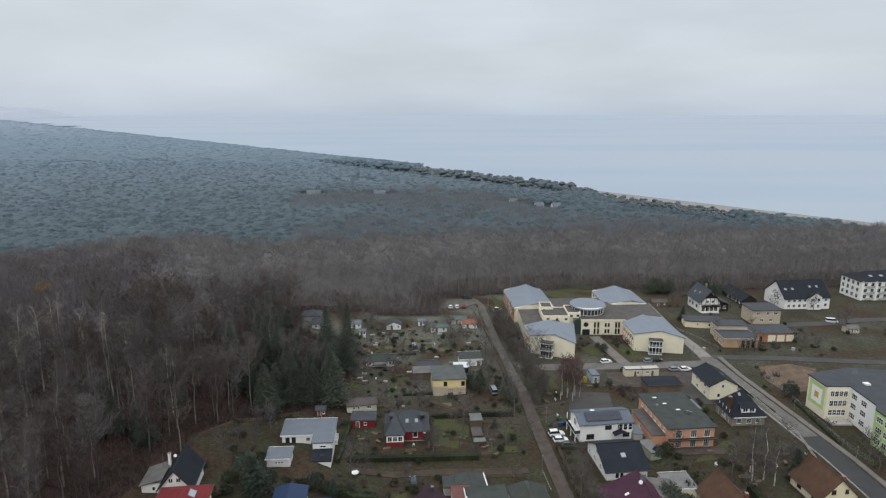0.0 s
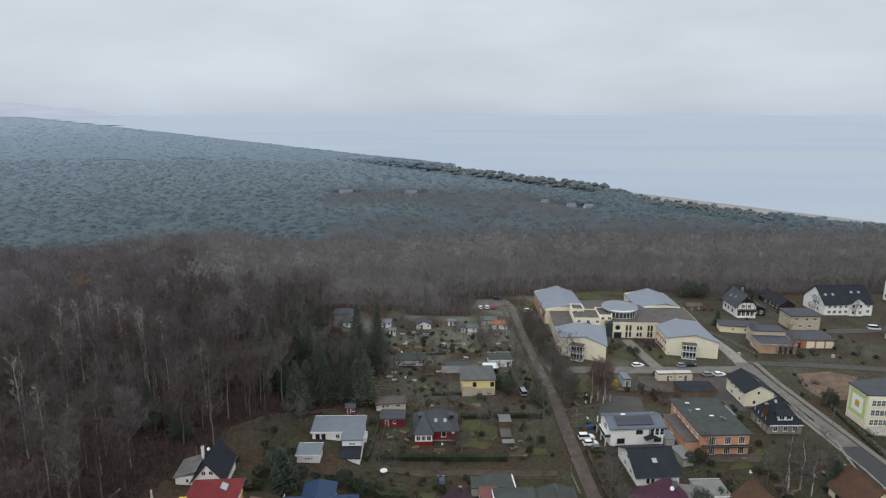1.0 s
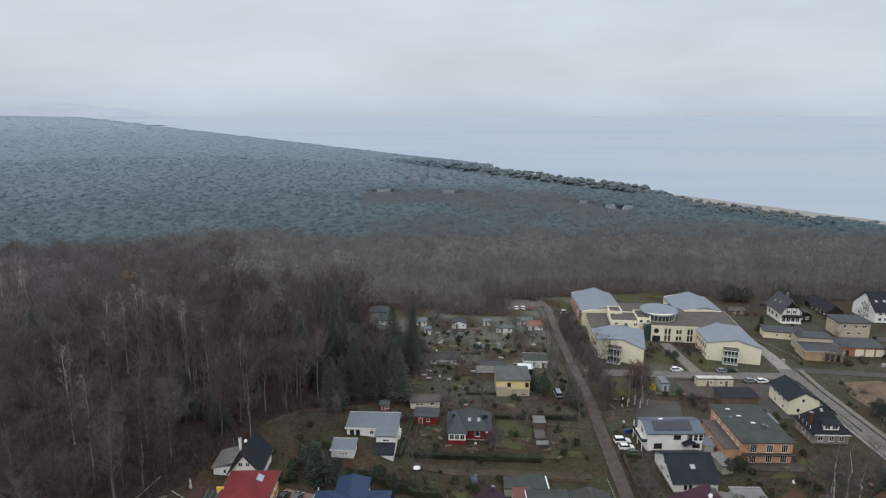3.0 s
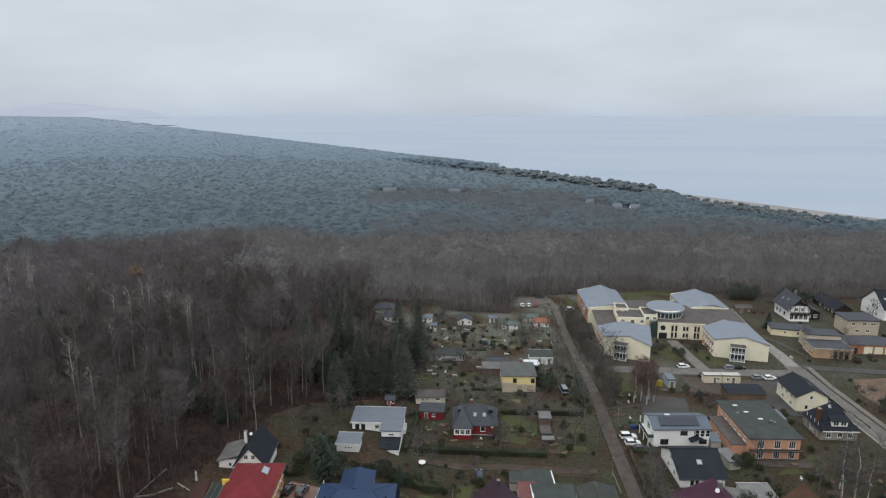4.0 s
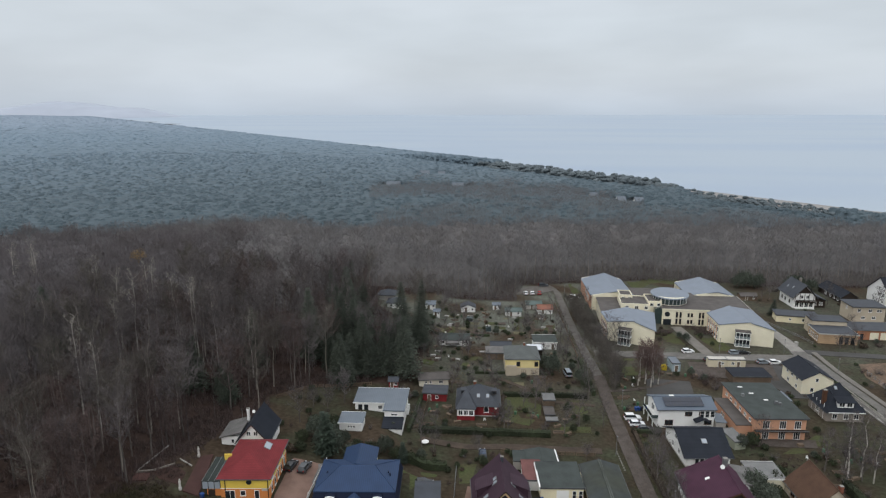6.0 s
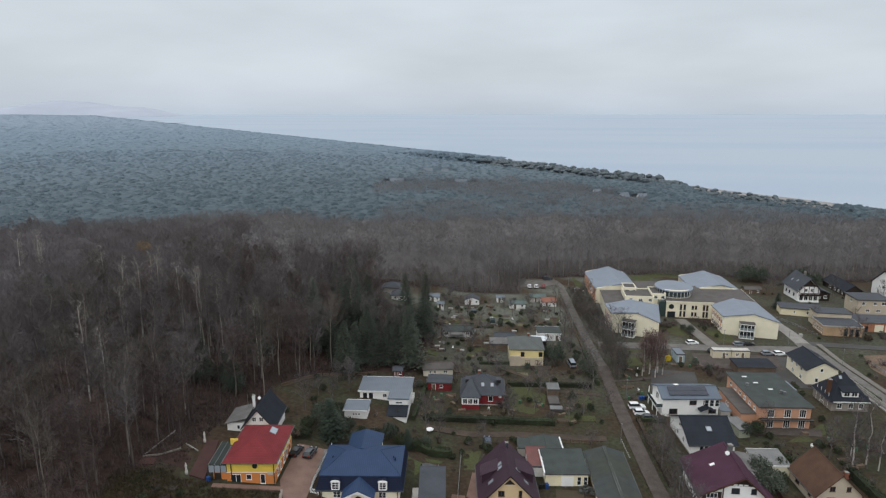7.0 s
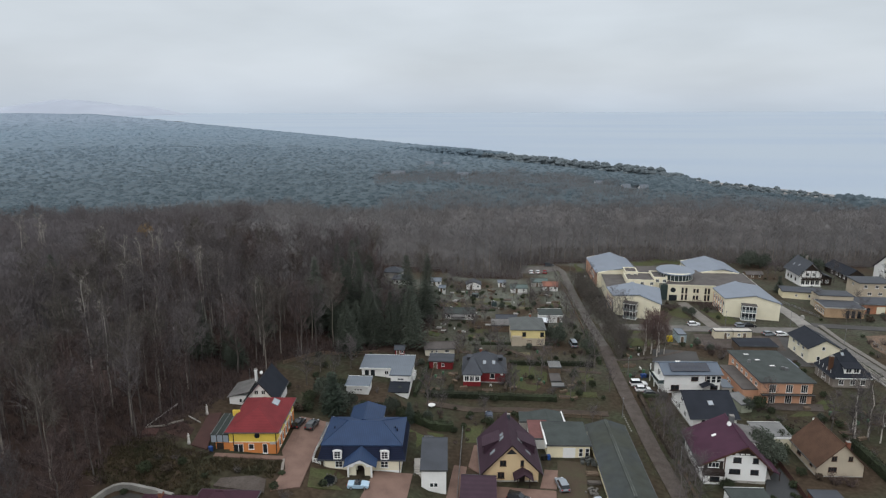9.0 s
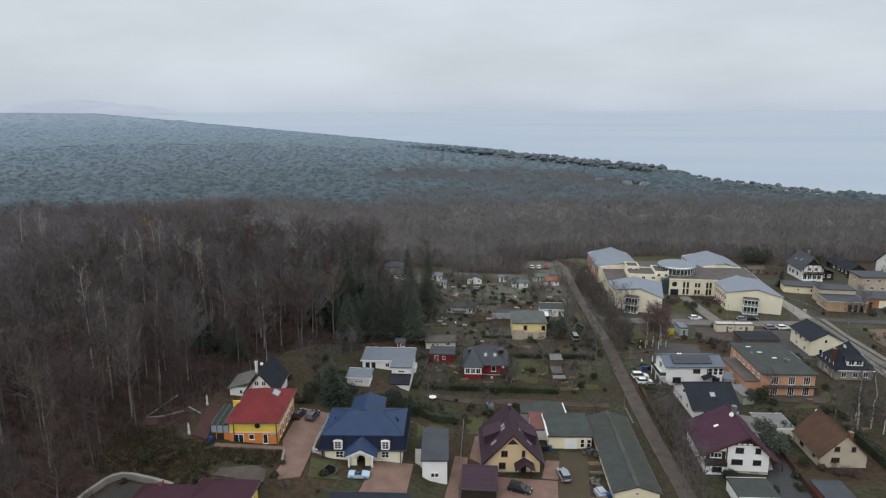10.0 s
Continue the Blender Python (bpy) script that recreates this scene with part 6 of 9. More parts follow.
def white_manor():
    r = house("house", "large white house with a dark slate roof and roof windows", 168.6, 291.6, -1.6, 6, 22.4, 15.6, 5.4, "gable", 6.4, WHITE, R_DARK, 0.5, "x",
              wins=[("F", -9 + 2.6 * k, 1.6, 1.4, 1.4) for k in range(8)] + [("F", -9 + 2.6 * k, 4.0, 1.3, 1.1) for k in range(8)] + [("L", -3, 1.6, 1.2, 1.4), ("L", 0, 4.4, 1.2, 1.4), ("L", 3, 4.4, 1.2, 1.4), ("L", 0, 7.2, 1.2, 1.2), ("L", 3, 1.6, 1.2, 1.4)],
              lights=[("F", -9.0, 0.5, 1.2, 1.2), ("F", -5.5, 0.5, 1.2, 1.2), ("F", 7.0, 0.6, 1.2, 1.2), ("F", 3.6, 0.6, 1.2, 1.2)])
    g = put("front_gable", mesh("front_gable", *shell(6.4, 5.0, 6.0, 2.2, "gable", "y", 2.0), WHITE), r, pose(3.0, -6.7, 0))
    put("gable_roof", mesh("gable_roof", *slab(*roof_top("gable", 6.4, 5.0, 6.0, 2.2, 0.4, "y")), R_DARK), g)
    for u in (-1.6, 1.6):
        window(g, on_side("F", u, 4.6, 6.4, 5.0), 1.3, 1.5, 2)
        window(g, on_side("F", u, 1.6, 6.4, 5.0), 1.3, 1.5, 2)


white_manor()


def hotel():
    r = house("apartment_house", "four-storey white apartment house with balconies and a dark mansard roof", 221.0, 309.0, -2.6, 5, 34.0, 14.0, 9.5, "hip", 3.2, WHITE, R_DARK, 0.5, "x", category="building")
    for k in range(9):
        for j in range(3):
            window(r, on_side("F", -14.5 + k * 3.6, 1.7 + j * 3.0, 34.0, 14.0), 1.7, 1.9, 2)
    for k in range(4):
        window(r, on_side("L", -5 + k * 3.3, 4.7, 34.0, 14.0), 1.6, 1.9, 2)
        window(r, on_side("L", -5 + k * 3.3, 1.7, 34.0, 14.0), 1.6, 1.9, 2)
        window(r, on_side("L", -5 + k * 3.3, 7.7, 34.0, 14.0), 1.6, 1.9, 2)
    for k in range(4):
        for j in range(3):
            b = put("balcony", mesh("balcony", *boxes([(-1.9, -1.6, 0, 1.9, 0, 0.2), (-1.9, -1.65, 0.2, 1.9, -1.55, 1.1)]), PALE_CONCRETE), r, pose(-12.7 + k * 7.2, -7.0, 0.4 + j * 3.0))
    for k in range(5):
        put("pilaster", mesh("pilaster", *boxes([(-0.4, -0.5, -1, 0.4, 0.1, 9.4)]), WHITE), r, pose(-16.4 + k * 7.2, -7.0, 0))
    for k in range(4):
        roof_window(r, "F", -10 + k * 5.5, 0.5, 1.8, 1.4, 34.0, 14.0, 9.5, 3.2, "hip", "x")


hotel()


def school():
    root = thing("school", "three-storey white and lime-green school with a flat grey roof", "building", pose(0, 0, 0))
    h = 10.2
    out = [(113.2, 183.4), (113.7, 174.6), (120.6, 174.6), (120.4, 163.0), (118.6, 160.6), (118.2, 132), (140, 132), (150, 184), (128, 188)]
    put("wall", mesh("wall", *prism(out, -2.5, h), WHITE), root)
    cx, cy = 128, 168
    top = [(cx + (x - cx) * 1.025, cy + (y - cy) * 1.025) for x, y in out]
    put("roof", mesh("roof", *prism(top, h, h + 0.35), R_SLATE), root)

    def along(a, b, u, z, lift=0.0):
        ax, ay = out[a]
        bx, by = out[b]
        yaw = math.degrees(math.atan2(by - ay, bx - ax))
        k = u / math.hypot(bx - ax, by - ay)
        m = pose(ax + (bx - ax) * k, ay + (by - ay) * k, z, 0, 0, yaw)
        return m @ pose(0, -lift, 0)
    # west gable wall with a painted square target
    put("cream_gable", mesh("cream_gable", *boxes([(0.02, -0.012, -2, 8.78, 0.02, h)]), CREAM2), root, along(0, 1, 0, 0))
    for s, zc, m, lf in ((7.2, 6.0, LIME, 0.03), (4.8, 6.0, WHITE, 0.05), (1.9, 6.0, mat("ochre_paint", (0.55, 0.33, 0.05), var=0.06), 0.07)):
        put("painted_square", mesh("painted_square", *boxes([(-s / 2, -0.02, -s / 2, s / 2, 0.04, s / 2)]), m), root, along(0, 1, 4.4, zc, lf))
    for j in range(3):
        z = 2.2 + 3.0 * j
        for u in (1.6, 2.9, 4.2, 5.5):
            window(root, along(1, 2, u, z, 0.08), 1.2, 1.8, 2, rows=2)
        for u in (2.1, 6.6):
            window(root, along(2, 3, u, z), 2.4, 1.7, 3, rows=2)
        for k in range(8):
            window(root, along(4, 5, 2.4 + 3.3 * k, z, 0.08), 2.6, 1.7, 3, rows=2)
    put("cream_face", mesh("cream_face", *boxes([(0.02, -0.03, -2, 6.85, 0.02, h)]), CREAM2), root, along(1, 2, 0, 0))
    put("green_face", mesh("green_face", *boxes([(0, -0.03, -2, 28.5, 0.02, h)]), LIME), root, along(4, 5, 0, 0))
    put("green_corner", mesh("green_corner", *boxes([(0.05, -0.035, -2, 2.65, 0.02, h)]), LIME), root, along(3, 4, 0, 0))
    put("door", mesh("door", *boxes([(-0.7, -0.08, 0, 0.7, 0.05, 2.4)]), DARKWOOD), root, along(3, 4, 1.3, 0))
    for x, y in ((126, 176), (131, 170), (136, 165)):
        put("skylight", mesh("skylight", *boxes([(-0.8, -0.8, 0, 0.8, 0.8, 0.4)]), FRAME), root, pose(x, y, h + 0.35))
    put("mast", mesh("mast", *boxes([(-0.06, -0.06, 0, 0.06, 0.06, 5.0), (-0.9, -0.1, 4.2, 0.9, 0.1, 4.3), (-0.6, -0.1, 4.8, 0.6, 0.1, 4.9)]), METAL), root, pose(121.6, 175.4, h))
    put("play_ledge", mesh("play_ledge", *boxes([(113.9, 170.6, -1, 119.9, 174.2, 0.5)]), PALE_CONCRETE), root)


school()


# ---- cabins, garden huts ----
for i, (dx, lab) in enumerate(((0, "cream site cabin with a flat white roof"), (6.0, "cream site cabin with a flat white roof"))):
    house("site_cabin", lab, 65.6 + dx, 206.0 + dx * 0.08, 0.1, 5, 5.8, 2.6, 2.5, "flat", 0.0, mat("cream_steel_panel_" + "ab"[i], (0.62, 0.56, 0.42), 0.6, 0.05, wave=(0.3, "X", 0.1)), PALE_CONCRETE, 0.05, category="site cabin", group="site cabins",
          wins=[("F", -1.2 if i else 1.4, 1.4, 1.0, 1.0)], doors=[("F", 0.6, 0.9, 2.0)], base=0.1)
house("container", "pale blue-grey storage container on gravel", 51.2, 202.4, 0.1, 5, 2.6, 5.6, 2.5, "flat", 0.0, mat("pale_blue_steel", (0.34, 0.42, 0.45), 0.6, 0.08, wave=(0.25, "Y", 0.12)), R_GREY, 0.03, category="container", base=0.1, doors=[("F", 0, 1.0, 2.0)])
house("open_shed", "low open shed with a dark felt roof", 72.2, 195.6, 0.0, 5, 11.4, 6.0, 2.4, "flat", 0.2, TIMBER, R_DARK, 0.3, category="shed")
house("garden_hut", "long white garden hut with a grey felt roof", -22.4, 216.4, 0.1, 5, 10.4, 6.4, 2.4, "gable", 0.9, WHITE, R_FELT, 0.4, "x", "garden hut", wins=[("F", -4.0, 1.3, 0.9, 1.0, 1), ("F", 3.2, 1.3, 1.0, 1.0), ("F", 4.5, 1.3, 0.7, 1.4, 1)])
put("veranda", mesh("veranda", *slab([(-3.0, -5.2, 1.7), (1.8, -5.2, 1.7), (1.8, -3.0, 2.3), (-3.0, -3.0, 2.3)], [(0, 1, 2, 3)], 0.6), R_ETERNIT), bpy.data.objects["garden_hut"])
house("garden_hut", "white garden hut with a grey sheet roof", 9.8, 217.0, 0.0, 5, 8.0, 6.4, 2.5, "flat", 0.25, WHITE, R_FELT, 0.3, category="garden hut", trim=FRAME, doors=[("F", 2.6, 0.9, 2.0)])
house("carport", "white canopy beside the garden hut", 6.4, 209.6, 0.0, 5, 4.6, 4.0, 2.0, "flat", 0.2, DARKWOOD, mat("white_sheet", (0.62, 0.65, 0.68), 0.5, 0.06), 0.4, category="carport")
house("shed", "dark garden shed with a pale sheet canopy", -7.0, 205.0, 0.0, 5, 6.4, 5.0, 2.2, "flat", 0.3, TIMBER, R_ETERNIT, 0.3, category="shed")
house("shed", "dark felt-roofed garden shed", -5.6, 212.0, 0.0, 5, 7.0, 4.6, 2.2, "gable", 0.8, DARKWOOD, R_SLATE, 0.3, "x", "shed")
house("garden_hut", "white garden house with a grey hipped roof", -49.4, 244.5, gz(-49.4, 244.5), 2, 6.2, 5.6, 2.7, "hip", 1.3, WHITE, R_SLATE, 0.5, "x", "garden hut", wins=[("F", 1.2, 1.4, 1.4, 1.0), ("F", -1.4, 1.4, 0.9, 1.0, 1)])
house("garden_hut", "grey roofed garden house behind the white one", -53.8, 250.5, gz(-53.8, 250.5), 2, 7.0, 6.0, 3.2, "hip", 1.4, GREY_RENDER, R_SLATE, 0.5, "x", "garden hut")
HUTS = [(-35.5, 247.0, 4.0, 3.6, 0.9, WHITE, R_GREY, "small white garden hut with a pale roof"), (-20.6, 253.6, 6.0, 4.6, 1.2, WHITE, R_SLATE, "white gabled garden hut"),
        (-32.0, 240.0, 2.4, 2.4, 0.6, WHITE, R_GREY, "tiny white tool shed"),
        (-9.0, 257.5, 3.0, 3.0, 0.6, WHITE, R_GREY, "white garden tool hut"), (-1.8, 250.6, 6.4, 4.4, 0.8, WHITE, R_TEAL, "white garden hut with a teal-grey roof"),
        (6.6, 260.6, 6.4, 4.4, 0.9, GREY_RENDER, R_TEAL, "grey garden hut with a teal-grey roof"), (11.0, 255.0, 6.0, 4.4, 1.2, WHITE, mat("faded_orange_tiles", (0.25, 0.115, 0.082), 0.8, 0.15), "white garden hut with a faded orange roof"),
        (-35.7, 171.6, 2.6, 2.4, 0.7, REDWOOD, R_SLATE, "small dark red garden shed"), (101.0, 286, 7.0, 4.0, 0.9, TIMBER, R_FELT2, "dark timber shed at the wood's edge"),
        (170.0, 252.0, 5.0, 4.0, 1.0, BEIGE, R_ETERNIT, "small beige garden house"), (186.0, 248.0, 6.0, 4.5, 1.0, TIMBER, R_SLATE, "dark garden house with grey roof")]
for x, y, w, d, rh, wm, rm, lab in HUTS:
    house("garden_hut", lab, x, y, gz(x, y), 5, w, d, 2.2, "gable", rh, wm, rm, 0.3, "y" if "gabled" in lab else "x", "garden hut", wins=[("F", 0.3 * w, 1.3, 0.8, 0.9, 1)], doors=[("F", -0.15 * w, 0.8, 1.9)], gutter=False, base=1.5)
# flat roofed sheds in the gardens
for x, y, w, d, h, wm, rm, lab in ((9.6, 171.6, 3.2, 4.0, 2.0, TIMBER, R_PALE, "garden shed with a pale sheet roof"), (10.2, 161.0, 3.0, 1.7, 0.6, TIMBER, R_PALE, "low cold frame with a white lid"),
                                   (9.6, 165.6, 2.6, 4.4, 0.7, TIMBER, R_FELT2, "timber raised bed frame"), (-25.5, 91.0, 14.0, 7.0, 4.0, WHITE, R_DARK, "house with a low dark grey roof")):
    house("garden_shed" if w < 10 else "house", lab, x, y, 0.0 if w < 10 else 2.4, 5, w, d, h, "flat", 0.12, wm, rm, 0.2, category="shed" if w < 10 else "house")


def hidden_plum_house():
    """The house at the foot of the slope, of which the two hipped roofs show."""
    r = house("house", "yellow house with two dark plum hipped roofs", -50.6, 88.4, 5.2, 4, 9.6, 8.4, 3.6, "hip", 2.6, YELLOW, R_PURPLE, 0.6, "x",
              wins=[("R", -2, 2.4, 1.4, 1.2), ("R", 2, 2.4, 1.4, 1.2), ("F", -3, 2.6, 1.4, 1.2), ("F", 3, 2.6, 1.4, 1.2)])
    wing = sub_wall(r, "flat", -9.0, -1.4, 11.0, 7.6, 3.4, 0, YELLOW)
    sub_roof(r, "hip", -9.0, -1.4, 11.0, 7.6, 3.4, 2.5, R_PURPLE, 0.6, "x", name="wing_roof")
    chimney(r, -9.6, -1.4, 4.4, 6.5, 0.7, mat_brick())


hidden_plum_house()

# distant houses among the pines
for x, y, w, lab in ((-120, 590, 16, "distant white house among the trees"), (-60, 600, 14, "distant blue-grey house among the trees"), (82, 540, 9, "distant white house among the trees"), (96, 538, 9, "distant white house among the trees"), (62, 560, 8, "distant white cottage among the trees"), (-110, 720, 14, "distant pale house among the trees"), (-90, 715, 10, "distant pale house among the trees")):
    house("house", lab, x, y, gz(x, y), 8, w * 0.75, 7, 11.5, "gable", 2.8, WHITE, R_GREY, 0.4, "x", group="distant houses", wins=[("F", -w * 0.22, 10.0, 1.2, 1.3), ("F", w * 0.22, 10.0, 1.2, 1.3)], gutter=False)


# ---- trees ----
RNG = np.random.default_rng(7)


def tube(V, F, p0, p1, r0, r1, n=3):
    """A tapered limb between two points."""
    a = Vector(p1) - Vector(p0)
    q = a.to_track_quat("Z", "Y")
    o = len(V)
    for p, r in ((p0, r0), (p1, r1)):
        for k in range(n):
            V.append(tuple(Vector(p) + q @ Vector((r * math.cos(2 * math.pi * k / n), r * math.sin(2 * math.pi * k / n), 0))))
    for k in range(n):
        F.append((o + k, o + (k + 1) % n, o + n + (k + 1) % n, o + n + k))


def sliver(V, F, p0, p1, w):
    """A twig: a thin tapering blade."""
    a = Vector(p1) - Vector(p0)
    s = a.cross(Vector((random.uniform(-1, 1), random.uniform(-1, 1), random.uniform(-1, 1)))).normalized() * w / 2
    o = len(V)
    V += [tuple(Vector(p0) - s), tuple(Vector(p0) + s), tuple(p1)]
    F.append((o, o + 1, o + 2))


def bare_tree(seed, h, spread, limbs, twigs, bole=0.35, r=0.22, forks=1):
    """Trunk and leafless crown of a tall woodland tree."""
    random.seed(seed)
    TV, TF, CV, CF = [], [], [], []
    p, rr = Vector((0, 0, -0.6)), r
    pts = []
    n = 7
    for i in range(n):
        q = Vector((random.uniform(-0.25, 0.25) * i * 0.5, random.uniform(-0.25, 0.25) * i * 0.5, h * 0.92 * (i + 1) / n))
        r1 = r * (1 - 0.86 * (i + 1) / n)
        tube(TV, TF, p, q, rr, r1, 5)
        p, rr = q, r1
        pts.append((q, r1))
    for i in range(limbs):
        f = bole + (1 - bole) * (i + random.random()) / limbs
        k = min(n - 1, int(f * n))
        a0 = pts[k - 1][0].lerp(pts[k][0], f * n - k) if k else pts[0][0]
        ang = random.uniform(0, 6.28)
        ln = spread * (0.55 + 0.6 * (1 - f)) * random.uniform(0.7, 1.15)
        up = random.uniform(0.7, 1.3) * ln
        mid = a0 + Vector((math.cos(ang) * ln * 0.5, math.sin(ang) * ln * 0.5, up * 0.45))
        end = a0 + Vector((math.cos(ang + 0.3) * ln * 0.85, math.sin(ang + 0.3) * ln * 0.85, up))
        lr = r * 0.42 * (1.1 - f)
        tube(CV, CF, a0, mid, lr + 0.02, lr * 0.6 + 0.015, 3)
        tube(CV, CF, mid, end, lr * 0.6 + 0.015, 0.012, 3)
        for _ in range(twigs):
            g = random.uniform(0.25, 1.0)
            b = (a0.lerp(mid, g * 2) if g < 0.5 else mid.lerp(end, g * 2 - 1))
            t = Vector((random.gauss(0, 1), random.gauss(0, 1), random.uniform(0.2, 1.6))).normalized() * random.uniform(0.8, 2.2)
            sliver(CV, CF, b, b + t, random.uniform(0.04, 0.085))
            sliver(CV, CF, b + t * 0.5, b + t * 0.5 + Vector((random.gauss(0, 0.6), random.gauss(0, 0.6), random.uniform(0.1, 0.9))), 0.05)
    return TV, TF, CV, CF


def conifer(seed, h, r, tiers):
    """Trunk and drooping tiers of needled boughs, each bough a ragged blade pair."""
    random.seed(seed)
    TV, TF, CV, CF = [], [], [], []
    tube(TV, TF, (0, 0, -0.5), (0, 0, h * 0.97), 0.3, 0.03, 5)
    for i in range(tiers):
        f = (i + random.random() * 0.6) / tiers
        z = h * (0.08 + 0.9 * f)
        rad = r * (1 - f) ** 0.85 * random.uniform(0.8, 1.15) + 0.25
        n = max(7, int(20 * (1 - f) + 7))
        for k in range(n):
            a = 6.283 * (k + random.random() * 0.8) / n
            ln = rad * random.uniform(0.6, 1.1)
            d = Vector((math.cos(a), math.sin(a), 0))
            droop = random.uniform(0.1, 0.32)
            for q in (0.3, 0.55, 0.78, 0.95):
                c = d * ln * q + Vector((random.gauss(0, 0.22), random.gauss(0, 0.22), z - ln * q * droop + random.gauss(0, 0.18)))
                w = random.uniform(0.28, 0.5) * (1.25 - 0.5 * q) * (0.6 + 0.1 * rad)
                side = Vector((-d.y, d.x, random.uniform(-0.4, 0.4))) * w
                o = len(CV)
                CV += [tuple(c - side), tuple(c + side), tuple(c + d * w * 1.9 + Vector((0, 0, -0.35 * w)))]
                CF.append((o, o + 1, o + 2))
    return TV, TF, CV, CF


def tree_kind(name, label, data, bark, crown):
    TV, TF, CV, CF = data
    t = thing(name, label, "tree", pose(0, 0, -500))
    put("trunk", mesh("trunk", TV, TF, bark, True), t)
    me = bpy.data.meshes.new("crown")
    me.from_pydata(CV, [], CF)
    me.materials.append(crown)
    put("crown", me, t)
    return t


def plant(src, spots, sizes):
    """Set the tree at the first spot, and copies at the rest."""
    for i, ((x, y), s) in enumerate(zip(spots, sizes)):
        m = pose(x, y, gz(x, y), random.uniform(-2, 2), random.uniform(-2, 2), random.uniform(0, 360)) @ Matrix.Diagonal((s, s, s, 1))
        if i == 0:
            src.matrix_basis = m
        else:
            c = copy_thing(src, Matrix())
            c.matrix_basis = m


# the leafless trees along the wood's edge and up the hill
random.seed(3)
edge = []
tries = 0
while len(edge) < 255 and tries < 60000:
    tries += 1
    x, y = random.uniform(-140, -36), random.uniform(70, 235)
    if inside(VILLAGE, x, y) or (x < -118 and y > 190):
        continue
    if all((x - a) ** 2 + (y - b) ** 2 > 15 for a, b in edge):
        edge.append((x, y))
spruce_zone = [p for p in edge if -66 < p[0] < -34 and 168 < p[1] < 232]
edge = [p for p in edge if p not in spruce_zone[::4] and not (abs(p[0] + 0.205 * p[1]) < 7 and p[1] > 190)]
kinds = [tree_kind("beech_tree", "tall leafless woodland tree with grey-brown bark", bare_tree(10 + i, h, sp, 30, 30, bo), bk, tw) for i, (h, sp, bo, tw, bk) in enumerate(
    ((22, 6.2, 0.42, TWIG, BARK), (23, 5.6, 0.5, TWIG_TAN, PALEBARK), (17, 5.6, 0.3, TWIG_RED, BARK), (19, 5.0, 0.35, TWIG_RED, BARK), (24, 6.6, 0.5, TWIG, BARK)))]
birch = tree_kind("birch_tree", "tall leafless birch with a pale trunk", bare_tree(31, 24, 2.8, 30, 10, 0.35, 0.2), PALEBARK, TWIG)
groups = [[] for _ in range(6)]
for i, p in enumerate(edge):
    groups[5 if i % 9 == 4 else i % 5].append(p)
for k, g in zip(kinds + [birch], groups):
    plant(k, g, [random.uniform(0.72, 1.1) for _ in g])

spruces = [tree_kind("spruce_tree", "tall dark green spruce", conifer(50 + i, h, r, 46), BARK, NEEDLE) for i, (h, r) in enumerate(((23, 6.6), (20, 6.2), (25, 6.8)))]
spots = [(-55, 185, 0.95), (-52, 188.6, 1.0), (-35, 219, 0.8), (-39.4, 207, 0.95), (-60, 192, 0.85), (-47, 182, 0.75), (-57, 204, 0.9), (-64, 182, 0.7), (-78, 170, 0.75), (-86, 150, 0.7), (-41.5, 194, 0.62), (-66, 214, 0.8), (-33.6, 180, 0.85), (-33.2, 205, 0.8), (-40, 178.5, 0.7), (-45, 177.4, 0.75), (-50, 175.6, 0.7), (-37.6, 196, 0.75), (-136.4, 161.8, 0.95), (-75.3, 147.4, 0.62), (-79, 152, 0.5), (-59.8, 209, 1.0), (-53, 206.8, 1.0), (-63.1, 180, 0.95), (-112.8, 312.7, 0.7), (-117, 309, 0.6), (-106, 315, 0.62)]
spots += [(x, y, random.uniform(0.55, 0.85)) for x, y in spruce_zone[::4] if not (abs(x + 0.205 * y) < 6 and y > 195)]
for i, k in enumerate(spruces):
    g = spots[i::3]
    plant(k, [q[:2] for q in g], [q[2] for q in g])


# ---- the wider woods: thousands of trees, too many to count ----
def low_bare(seed, h=20, r=4.2, n=185):
    """A leafless tree as seen from afar: a stem and a rounded brush of fine twigs that fan out from it."""
    random.seed(seed)
    V, F = [], []
    sliver(V, F, (0, 0, -1), (0.2, 0.1, h * 0.8), 0.2)
    sliver(V, F, (0, 0, -1), (0.1, 0.2, h * 0.8), 0.2)
    fork = Vector((0, 0, h * 0.5))
    for _ in range(n):
        d = Vector((random.gauss(0, 1), random.gauss(0, 1), random.gauss(0.45, 0.75))).normalized()
        k = random.uniform(0.45, 0.95)
        b = Vector((d.x * r * k, d.y * r * k, h * 0.68 + d.z * h * 0.27 * k))
        out = (b - fork).normalized()
        t = (out + Vector((random.gauss(0, 0.35), random.gauss(0, 0.35), random.gauss(0.1, 0.3)))) * random.uniform(0.8, 1.9)
        sliver(V, F, b, b + t, random.uniform(0.07, 0.16))
    return np.array(V, np.float32), np.array(F, np.int32)


